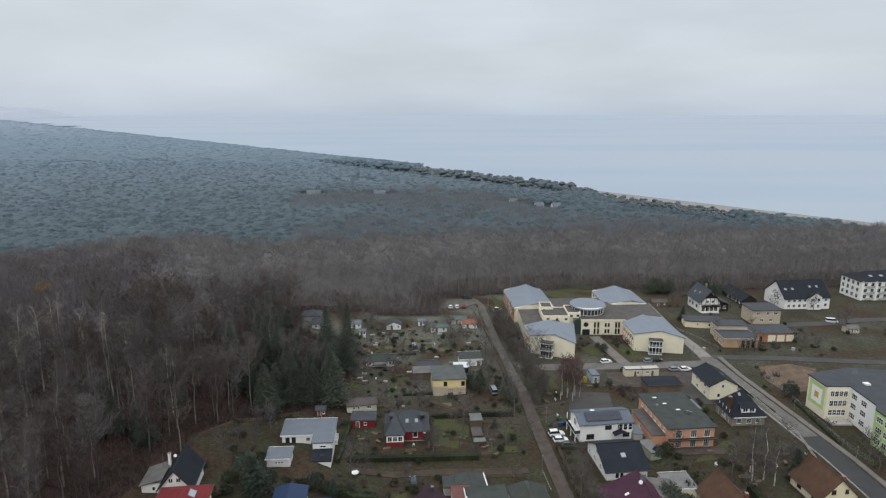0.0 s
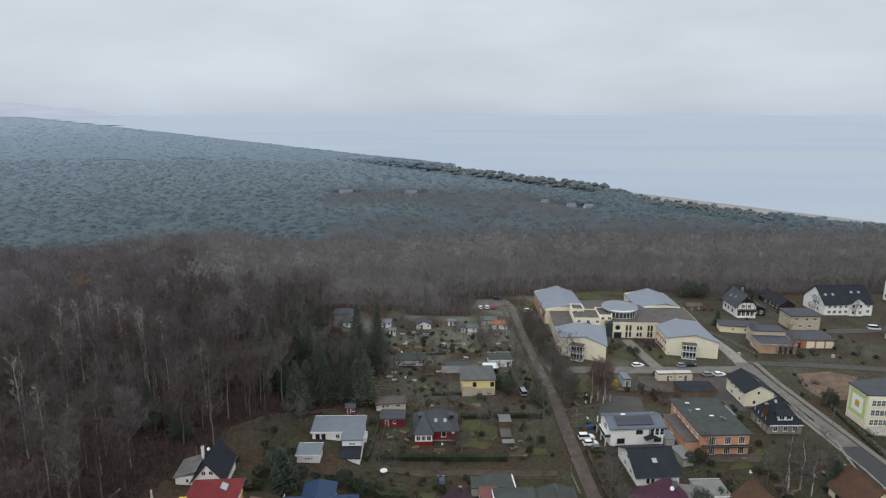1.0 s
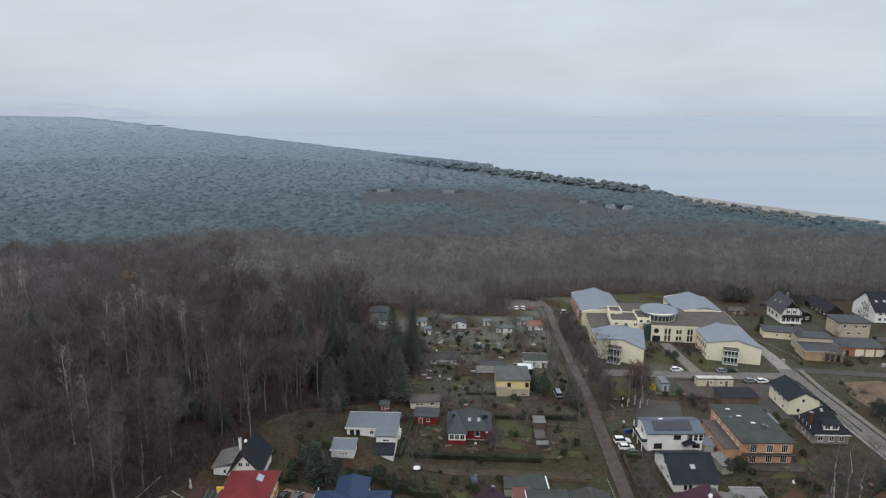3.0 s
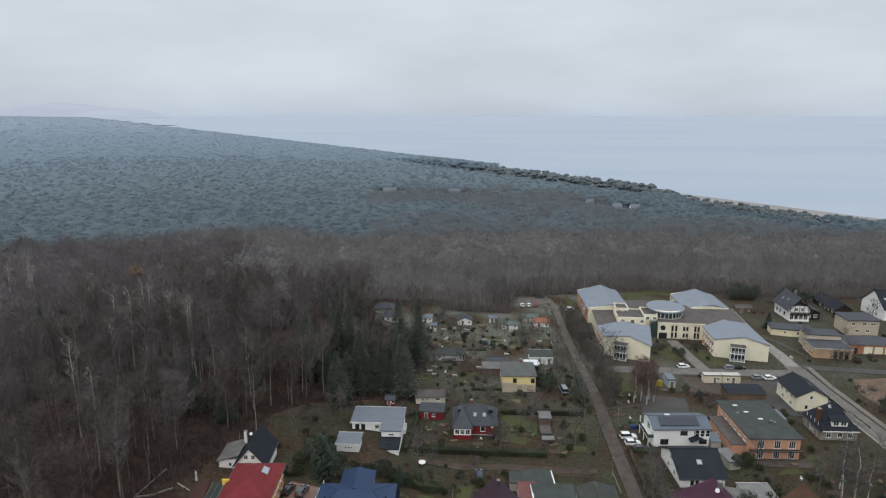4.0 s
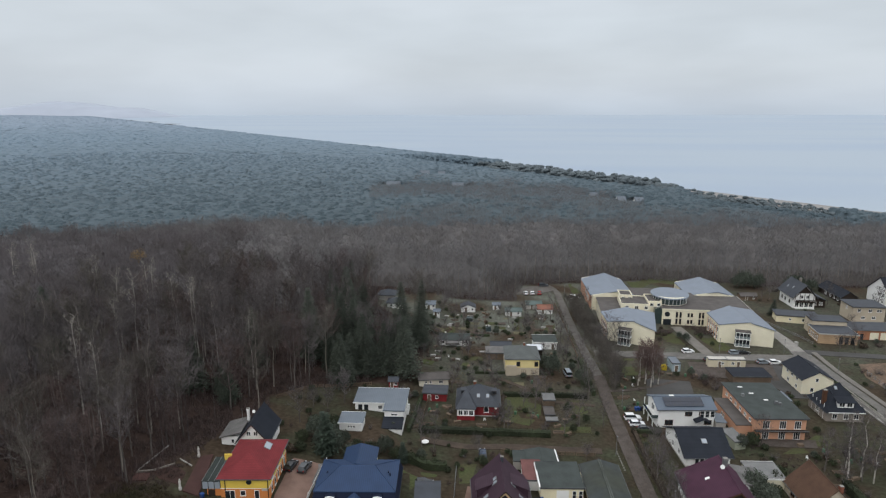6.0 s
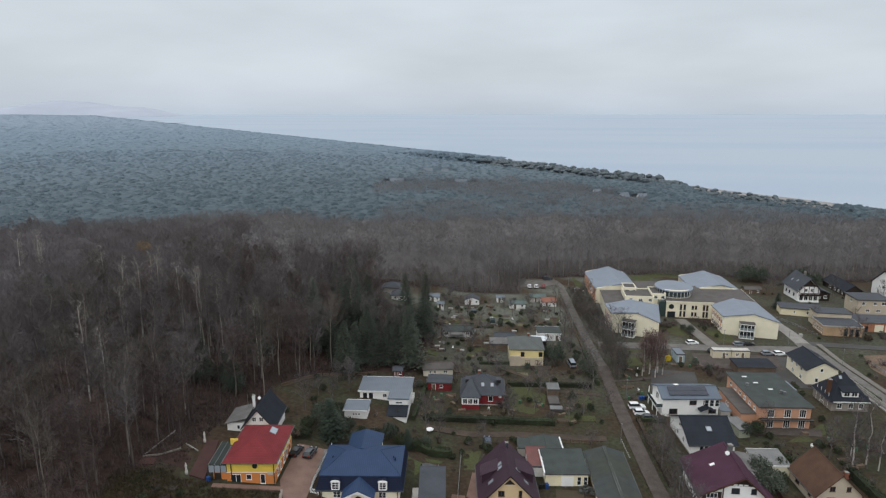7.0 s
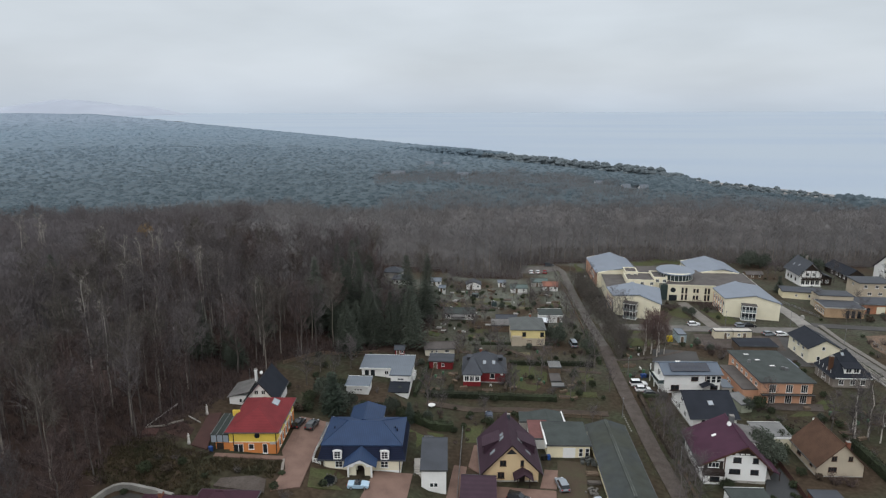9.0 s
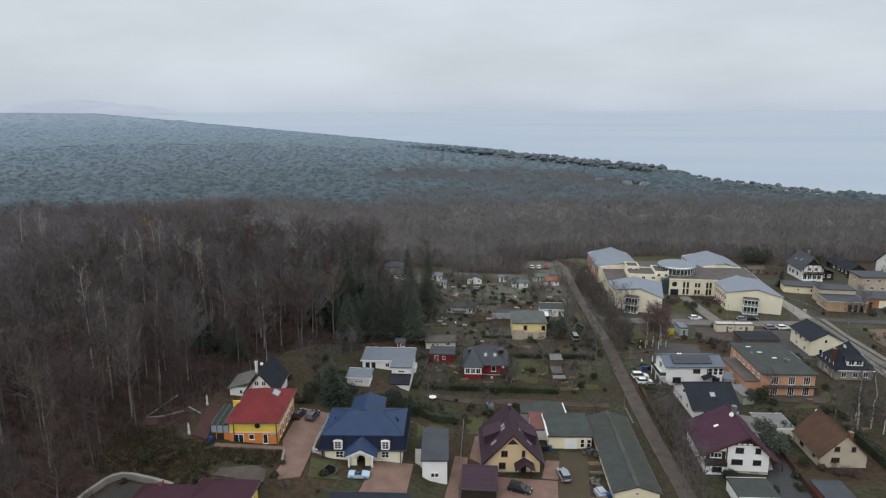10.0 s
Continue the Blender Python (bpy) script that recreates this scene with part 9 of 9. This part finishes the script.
# ---- small things ----
def lathe(profile, n=10):
    V, F = [], []
    for r, z in profile:
        V += [(r * math.cos(2 * math.pi * k / n), r * math.sin(2 * math.pi * k / n), z) for k in range(n)]
    m = len(profile)
    for j in range(m - 1):
        F += [(j * n + k, j * n + (k + 1) % n, (j + 1) * n + (k + 1) % n, (j + 1) * n + k) for k in range(n)]
    F += [tuple(reversed(range(n))), tuple(range((m - 1) * n, m * n))]
    return V, F


for x, y in ((-69.0, 119.4), (-66.9, 107.6)):
    tagged(put("statue", mesh("statue", *lathe([(0.3, -0.3), (0.3, 0.62), (0.22, 0.7), (0.2, 0.78), (0.24, 1.1), (0.17, 1.5), (0.25, 1.85), (0.21, 2.0), (0.09, 2.12), (0.13, 2.25), (0.12, 2.4), (0.04, 2.5)], 12), STATUE, True), None, pose(x, y, gz(x, y))), "pale cast-stone garden statue on a plinth", "statue")
plate("terrace_red", "red-brown paved terrace beside the house", [(-68.6, 119.4), (-66.4, 121), (-62.6, 106.6), (-66.2, 107.2)], mat("dark_red_paving", (0.068, 0.034, 0.03), 0.9, 0.15), 0.2)
plate("terrace_corner", "red paved corner of the hillside garden", [(-78.6, 110.4), (-75.2, 110.8), (-74.6, 108.4), (-77.4, 107.8)], mat("dull_red_paving", (0.08, 0.04, 0.034), 0.9, 0.15), 0.2)


def low_wall(label, pts, h, w, material, name="garden_wall"):
    """A low wall that follows the ground, with a coping."""
    V, line = [], []
    for (x0, y0), (x1, y1) in zip(pts, pts[1:]):
        k = max(1, int(math.hypot(x1 - x0, y1 - y0) / 1.2))
        line += [(x0 + (x1 - x0) * i / k, y0 + (y1 - y0) * i / k) for i in range(k)]
    line.append(pts[-1])
    for i, (x, y) in enumerate(line):
        xa, ya = line[max(0, i - 1)]
        xb, yb = line[min(len(line) - 1, i + 1)]
        k = math.hypot(xb - xa, yb - ya)
        nx, ny = -(yb - ya) / k * w / 2, (xb - xa) / k * w / 2
        g = gz(x, y)
        V += [(x - nx, y - ny, g + h), (x + nx, y + ny, g + h)]
    F = [(2 * i, 2 * i + 2, 2 * i + 3, 2 * i + 1) for i in range(len(line) - 1)]
    tagged(put(name, mesh(name, *slab(V, F, h + 0.6), material)), label, "wall")


low_wall("curved pale concrete retaining wall", [(-76.2, 84.6), (-75.8, 86.2), (-75.7, 88.1), (-75.3, 89.7), (-74.6, 91.6), (-73.7, 92.8), (-72.4, 93.6), (-70.7, 93.9), (-66.4, 93.8), (-62.5, 93.4)], 1.0, 0.7, GREY_STONE, "retaining_wall")
plate("yard_hidden", "dark grey paved yard inside the curved wall", [(-75.0, 84.6), (-74.6, 88.4), (-73.2, 91.6), (-70.6, 93.0), (-63, 92.8), (-62, 86), (-66, 83)], mat("dark_damp_paving", (0.05, 0.047, 0.044), 0.85, 0.2), 0.1)
plate("bed_hillside", "dark red-brown soil of the hillside garden", [(-76.0, 112.2), (-72.9, 115.4), (-68.6, 113.2), (-67.9, 108.9), (-72.6, 109.6)], mat("red_brown_soil", (0.052, 0.028, 0.022), 0.95, 0.25), -0.02)
low_wall("low stone wall of the hillside garden", [(-78.4, 110.9), (-75.0, 112.2), (-72.2, 115.2)], 0.35, 0.3, STONE)
low_wall("pale rail wall of the hillside garden", [(-78.4, 111.2), (-77.4, 122.0)], 0.3, 0.16, CONCRETE)
low_wall("pale edging kerb of the hillside terrace", [(-72.2, 117.2), (-68.6, 115.6)], 0.25, 0.18, CONCRETE)
low_wall("low stone wall below the yard", [(-46.4, 106.6), (-45.2, 102.4)], 0.3, 0.5, STONE)


def pond():
    r = thing("garden_pond", "dark round garden pond with a stone rim", "pond", pose(-37.2, 104.4, gz(-37.2, 104.4)))
    put("basin", mesh("basin", *lathe([(1.9, 0.0), (1.9, 0.14)], 20), mat("dark_pond_water", (0.008, 0.01, 0.01), 0.08, spec=0.6)), r)
    sm = mesh("stone", *lathe([(0.2, -0.1), (0.25, 0.1), (0.12, 0.2)], 6), mat("mossy_rim_stone", (0.10, 0.095, 0.08)))
    for k in range(18):
        put("stone", sm, r, pose(2.1 * math.cos(k * 0.349), 2.1 * math.sin(k * 0.349), 0.05, 0, 0, k * 37))


pond()


def lamp_post(x, y, h=5.0):
    r = thing("street_lamp", "slender grey street lamp", "street lamp", pose(x, y, gz(x, y)), "street lamps")
    put("pole", mesh("pole", *lathe([(0.08, -0.3), (0.08, 0.6), (0.05, h)], 8), METAL), r)
    put("lamp_head", mesh("lamp_head", *lathe([(0.08, h), (0.2, h + 0.08), (0.22, h + 0.22), (0.08, h + 0.34)], 8), METAL), r)


for p in ((25.2, 145.6), (22.4, 190), (18.6, 224), (20.6, 279), (30.4, 172), (107.8, 150), (105.4, 176), (102.4, 204), (70, 218), (92, 220), (34.2, 124)):
    lamp_post(*p)

# wheelie bins, water butts, tanks, tables: scattered garden clutter
random.seed(77)
BINM = {}


def small(name, label, category, verts, faces, material, x, y, z=0.0, yaw=0.0, group=""):
    key = (name, material.name)
    if key not in BINM:
        BINM[key] = mesh(name, verts, faces, material)
    return tagged(put(name, BINM[key], None, pose(x, y, gz(x, y) + z, 0, 0, yaw)), label, category, group)


FURN = {}


def furniture(name, label, category, material, pieces, x, y, yaw):
    """A small thing of several parts; the later ones are copies of the first."""
    m = pose(x, y, gz(x, y), 0, 0, yaw)
    if name in FURN:
        return copy_thing(FURN[name], m)
    r = thing(name, label, category, m)
    for nm, q in pieces:
        put(nm, mesh(nm, *boxes([q]), DIRT if nm == "soil" else material), r)
    FURN[name] = r
    return r


binv = boxes([(-0.29, -0.36, 0, 0.29, 0.36, 0.95), (-0.32, -0.4, 0.95, 0.32, 0.38, 1.05)])
for i, (x, y) in enumerate(((5.2, 124.0), (5.9, 124.2), (6.6, 124.3), (34.0, 170.4), (34.8, 170.6), (35.6, 170.7), (-61.6, 106.4))):
    small("wheelie_bin", "dark wheelie bin" + " standing beside the building", "bin", *binv, BLUEPLASTIC if i in (2, 3, 4, 6) else TYRE, x, y, 0.08, 10 * i)
small("recycling_container", "bright yellow recycling container on gravel", "container", *boxes([(-0.8, -0.7, 0, 0.8, 0.7, 1.5), (-0.6, -0.5, 1.5, 0.6, 0.5, 1.8)]), YELLOWPLASTIC, 47.8, 200.8)
small("white_dish", "white round satellite dish standing on the lawn", "dish", *lathe([(0.1, 0), (0.1, 0.5), (0.9, 0.65), (1.0, 0.8), (0.3, 0.7)], 14), FRAME, -22.3, 145.2)
for x, y in ((134.2, 229.8), (99.8, 229.6)):
    small("water_tank", "white plastic water tank in a frame", "tank", *boxes([(-0.5, -0.5, 0.1, 0.5, 0.5, 1.0), (-0.55, -0.55, 0, 0.55, 0.55, 0.12)]), CONCRETE, x, y)
k = t = 0
while k < 130 and t < 6000:
    t += 1
    x, y = random.choice(((random.uniform(-34, 16), random.uniform(182, 262)), (random.uniform(-28, 18), random.uniform(153, 176)), (random.uniform(13, 17), random.uniform(106, 124)), (random.uniform(56, 98), random.uniform(124, 158)), (random.uniform(30, 58), random.uniform(170, 205))))
    if not free(x, y, 0.6):
        continue
    c = random.choice("bttwrrrbtwrs")
    a = random.uniform(0, 180)
    if c == "b":
        small("water_butt", "dark green plastic water butt", "water butt", *lathe([(0.32, 0), (0.38, 0.5), (0.34, 0.95)], 10), GREENPAINT, x, y)
    elif c == "t":
        furniture("garden_table", "weathered timber garden table", "table", TIMBER, [("tabletop", (-0.8, -0.4, 0.68, 0.8, 0.4, 0.74))] + [("leg", (px - 0.04, py - 0.04, 0, px + 0.04, py + 0.04, 0.68)) for px in (-0.7, 0.7) for py in (-0.3, 0.3)], x, y, a)
    elif c == "w":
        furniture("wood_stack", "stack of split firewood", "firewood", TIMBER, [("log", (-1.0 + 0.25 * i, -0.4, 0.22 * j, -0.77 + 0.25 * i, 0.4 - 0.05 * ((i + j) % 3), 0.22 * j + 0.2)) for i in range(8) for j in range(3)], x, y, a)
    elif c == "r":
        furniture("raised_bed", "timber raised vegetable bed", "raised bed", TIMBER, [("board", (-1.4, -0.6, -0.1, 1.4, -0.52, 0.4)), ("board", (-1.4, 0.52, -0.1, 1.4, 0.6, 0.4)), ("board", (-1.4, -0.52, -0.1, -1.32, 0.52, 0.4)), ("board", (1.32, -0.52, -0.1, 1.4, 0.52, 0.4)), ("soil", (-1.32, -0.52, -0.1, 1.32, 0.52, 0.3))], x, y, 5)
    else:
        furniture("garden_chair", "white plastic garden chair", "chair", FRAME, [("seat", (-0.25, -0.25, 0.4, 0.25, 0.25, 0.45)), ("backrest", (-0.25, 0.2, 0.45, 0.25, 0.26, 0.9))] + [("leg", (px - 0.03, py - 0.03, 0, px + 0.03, py + 0.03, 0.4)) for px in (-0.22, 0.22) for py in (-0.22, 0.22)], x, y, a)
    k += 1
# junk beside the long shed: covered stacks, planks, rubble
def heap(name, label, x, y, rows, material, part_name, yaw=8, category="stack"):
    """A loose pile of boxy pieces; rows: (x, y, z, length, width, height, turn)."""
    r = thing(name, label, category, pose(x, y, gz(x, y) + 0.04, 0, 0, yaw))
    for px, py, pz, a, b, c, t in rows:
        put(part_name, mesh(part_name, *boxes([(-a / 2, -b / 2, 0, a / 2, b / 2, c)]), material), r, pose(px, py, pz, random.uniform(-2, 2), random.uniform(-2, 2), t))
    return r


random.seed(91)
PALETARP = mat("pale_tarpaulin", (0.36, 0.40, 0.46), 0.6)
heap("plank_stack", "weathered planks stacked beside the shed", 15.5, 119.6, [(random.uniform(-0.2, 0.2), -0.5 + 0.34 * (i % 4), 0.12 * (i // 4), 2.4, 0.28, 0.1, random.uniform(-6, 6)) for i in range(16)], TIMBER, "plank")
heap("timber_stack", "stacked timber beside the shed", 15.6, 116.2, [(random.uniform(-0.2, 0.2), -0.4 + 0.3 * (i % 3), 0.2 * (i // 3), 2.6, 0.22, 0.18, random.uniform(-5, 5)) for i in range(9)], BARK, "beam")
heap("rubble_heap", "heap of broken rubble beside the shed", 15.2, 112.6, [(random.gauss(0, 0.6), random.gauss(0, 0.6), random.uniform(0, 0.4), random.uniform(0.3, 0.8), random.uniform(0.3, 0.6), random.uniform(0.2, 0.5), random.uniform(0, 90)) for i in range(22)], mat("dull_rubble", (0.13, 0.12, 0.11)), "stone")
heap("scrap_heap", "mixed garden junk beside the shed", 15.6, 124.0, [(random.gauss(0, 0.7), random.gauss(0, 0.8), random.uniform(0, 0.5), random.uniform(0.4, 1.2), random.uniform(0.3, 0.8), random.uniform(0.3, 0.7), random.uniform(0, 90)) for i in range(14)], mat("dull_junk", (0.07, 0.075, 0.07)), "piece")
heap("covered_boat", "small pale boat under a tarpaulin beside the shed", 15.8, 109.2, [(0, 0, 0.0, 1.8, 2.6, 0.8, 12), (0.1, 0.1, 0.8, 1.3, 2.0, 0.35, 12)], PALETARP, "cover")
heap("planter_box", "timber planter on the terrace", 72.0, 155.6, [(0, 0, 0, 1.4, 0.9, 0.8, 0)], TIMBER, "box", category="planter")
heap("blue_crate", "blue plastic crate beside the covered boat", 17.0, 108.6, [(0, 0, 0, 0.9, 0.9, 1.0, 20)], BLUEPLASTIC, "crate", category="crate")


# rough grass and dead bracken on the bank before the red-roofed house
def tussock(seed, n=26):
    random.seed(seed)
    V, F = [], []
    for _ in range(n):
        a, r = random.uniform(0, 6.28), random.uniform(0, 0.7)
        b = Vector((math.cos(a) * r, math.sin(a) * r, -0.1))
        sliver(V, F, b, b + Vector((random.gauss(0, 0.35), random.gauss(0, 0.35), random.uniform(0.25, 0.9))), random.uniform(0.1, 0.22))
    return np.array(V, np.float32), np.array(F, np.int32)


def on_bank(x, y):
    return free(x, y, 0.3) and not (-57 < x < -45.5 and 96 < y < 100.6) and not (-69 < x < -62 and y > 106) and not (x > -61 and y > 104.2 + 0.13 * (x + 60)) and not near_line([(-76, 85), (-75.3, 89.7), (-73.5, 93), (-62.5, 93.6)], x, y, 1.0) and not (x > -76 and y < 93)


BANKGRASS = mat("rough_bank_grass", (0.100, 0.078, 0.043), 0.95, 0.3, 0.6, island=0.4, col2=(0.056, 0.056, 0.026))
mass("bank_grass", "rough brown-olive grass and bracken on the bank", [tussock(400 + i) for i in range(4)], scatter(-80, -46.5, 94, 107, 0.85, on_bank), mat("dark_bank_grass", (0.072, 0.055, 0.031), 0.95, 0.3, 0.6, island=0.4, col2=(0.036, 0.036, 0.018)), "grass")
mass("hillside_brush", "dead brown brush on the hillside garden", [tussock(410 + i, 18) for i in range(4)], scatter(-79, -62, 104, 136, 1.3, on_bank), TWIG_RED, "undergrowth")
rough = scatter(-34, 21, 150, 264, 1.5, lambda x, y: free(x, y, 0.2) and noise.noise((x * 0.13, y * 0.13, 5)) > 0.05)
rough[:, 3] *= 0.6
mass("garden_tufts", "tufts of rough winter grass in the gardens", [tussock(420 + i, 9) for i in range(4)], rough, BANKGRASS, "grass")
verge = scatter(28, 36, 104, 158, 0.9, lambda x, y: free(x, y, 0.2))
verge[:, 3] *= 0.8
mass("lane_verge", "rough winter grass along the lane", [tussock(430 + i, 12) for i in range(4)], verge, BANKGRASS, "grass")

def beside_lane(x, y):
    """Right-hand verge of the lane, as far as the clinic's lawn."""
    for (x0, y0), (x1, y1) in zip(LANE, LANE[1:]):
        if y0 <= y < y1:
            gap = x - x0 - (x1 - x0) * (y - y0) / (y1 - y0)
            return 2.3 < gap < (3.6 if y < 150 else 5.0) + 4.5 * smooth_step((y - 185) / 20) * smooth_step((268 - y) / 25) + 2.0 * noise.noise((x * 0.2, y * 0.2, 2))
    return False


scrubby = scatter(20, 42, 104, 266, 1.45, lambda x, y: beside_lane(x, y) and not 150 < y < 182 and not 209 < y < 217 and noise.noise((x * 0.15, y * 0.15, 4)) > -0.25)
scrubby[:, 3] *= np.array([0.5 if p[1] < 150 else 0.8 for p in scrubby])
mass("lane_thicket", "bare olive-brown thicket along the lane", [sapling(95 + i, 60) for i in range(4)], scrubby, TWIG_TAN, "undergrowth")
stone_mesh = mesh("kerb_stone", *boxes([(-0.13, -0.13, -0.1, 0.13, 0.13, 0.1)]), CONCRETE)
for k in range(9):
    x, y = 25.6 + 0.1 * k, 147.2 - 1.0 * k
    tagged(put("kerb_stone", stone_mesh, None, pose(x, y, gz(x, y) + 0.06, 3, 2, 13 * k)), "pale stone at the edge of the lane", "stone", "pale stones along the lane")

edges = scatter(8, 40, 96, 292, 0.75, lambda x, y: near_line(LANE, x, y, 2.5) and not near_line(LANE, x, y, 1.35 if y > 193 else 1.6) and noise.noise((x * 0.3, y * 0.3, 1)) > -0.3)
edges[:, 3] *= 0.55
mass("lane_edges", "ragged grass and dead leaves along both edges of the lane", [tussock(450 + i, 9) for i in range(4)], edges, BANKGRASS, "grass")

border = scatter(56, 98, 142, 164, 1.5, lambda x, y: free(x, y, 0.2) and noise.noise((x * 0.1, y * 0.1, 9)) > -0.2)
border[:, 3] *= 0.8
mass("border_brush", "dead brown border plants below the orange block", [tussock(440 + i, 10) for i in range(4)], border, TWIG_RED, "undergrowth")


# ---- allotment clutter: glasshouses, cold frames, sheets ----
def glasshouse(x, y, yaw):
    m = pose(x, y, gz(x, y), 0, 0, yaw)
    if "glasshouse" in FURN:
        return copy_thing(FURN["glasshouse"], m)
    r = thing("glasshouse", "small glazed garden greenhouse", "greenhouse", m, "allotment greenhouses")
    put("base", mesh("base", *boxes([(-1.3, -1.0, -0.3, 1.3, 1.0, 0.25)]), CONCRETE), r)
    put("glazing", mesh("glazing", *shell(2.5, 1.9, 1.6, 0.6, "gable", "x", -0.25), GREENGLASS), r)
    for k in range(5):
        put("rib", mesh("rib", *boxes([(-0.03, -1.0, 0.25, 0.03, -0.94, 1.65), (-0.03, 0.94, 0.25, 0.03, 1.0, 1.65)]), METAL), r, pose(-1.2 + 0.6 * k, 0, 0))
    put("ridge", mesh("ridge", *boxes([(-1.3, -0.04, 2.18, 1.3, 0.04, 2.26)]), FRAME), r)
    FURN["glasshouse"] = r
    return r


random.seed(133)
k = t = 0
while k < 46 and t < 3000:
    t += 1
    x, y = random.uniform(-34, 13), random.uniform(200, 262)
    if not free(x, y, 1.2):
        continue
    c = k % 5
    if c == 0 and k < 8:
        glasshouse(x, y, random.choice((0, 90)) + random.uniform(-8, 8))
    elif c < 2:
        furniture("cold_frame", "low timber cold frame under a pale cover", "cold frame", CONCRETE, [("cover", (-0.9, -0.5, 0.36, 0.9, 0.5, 0.42)), ("box", (-0.85, -0.45, -0.1, 0.85, 0.45, 0.36))], x, y, random.uniform(-10, 10))
    elif c == 2:
        furniture("compost_bin", "dark slatted compost bin", "compost bin", TIMBER, [("slat", (-0.6, -0.6 + 1.14 * j, 0.2 * i, 0.6, -0.54 + 1.14 * j, 0.2 * i + 0.14)) for i in range(4) for j in range(2)] + [("slat", (-0.6 + 1.14 * j, -0.54, 0.2 * i, -0.54 + 1.14 * j, 0.54, 0.2 * i + 0.14)) for i in range(4) for j in range(2)] + [("soil", (-0.5, -0.5, 0, 0.5, 0.5, 0.6))], x, y, random.uniform(0, 90))
    else:
        furniture("vegetable_bed", "bare dug vegetable bed edged with boards", "raised bed", TIMBER, [("board", (-2.4, -0.8, -0.1, 2.4, -0.74, 0.2)), ("board", (-2.4, 0.74, -0.1, 2.4, 0.8, 0.2)), ("soil", (-2.4, -0.74, -0.1, 2.4, 0.74, 0.14))], x, y, random.choice((5, 95)))
    k += 1
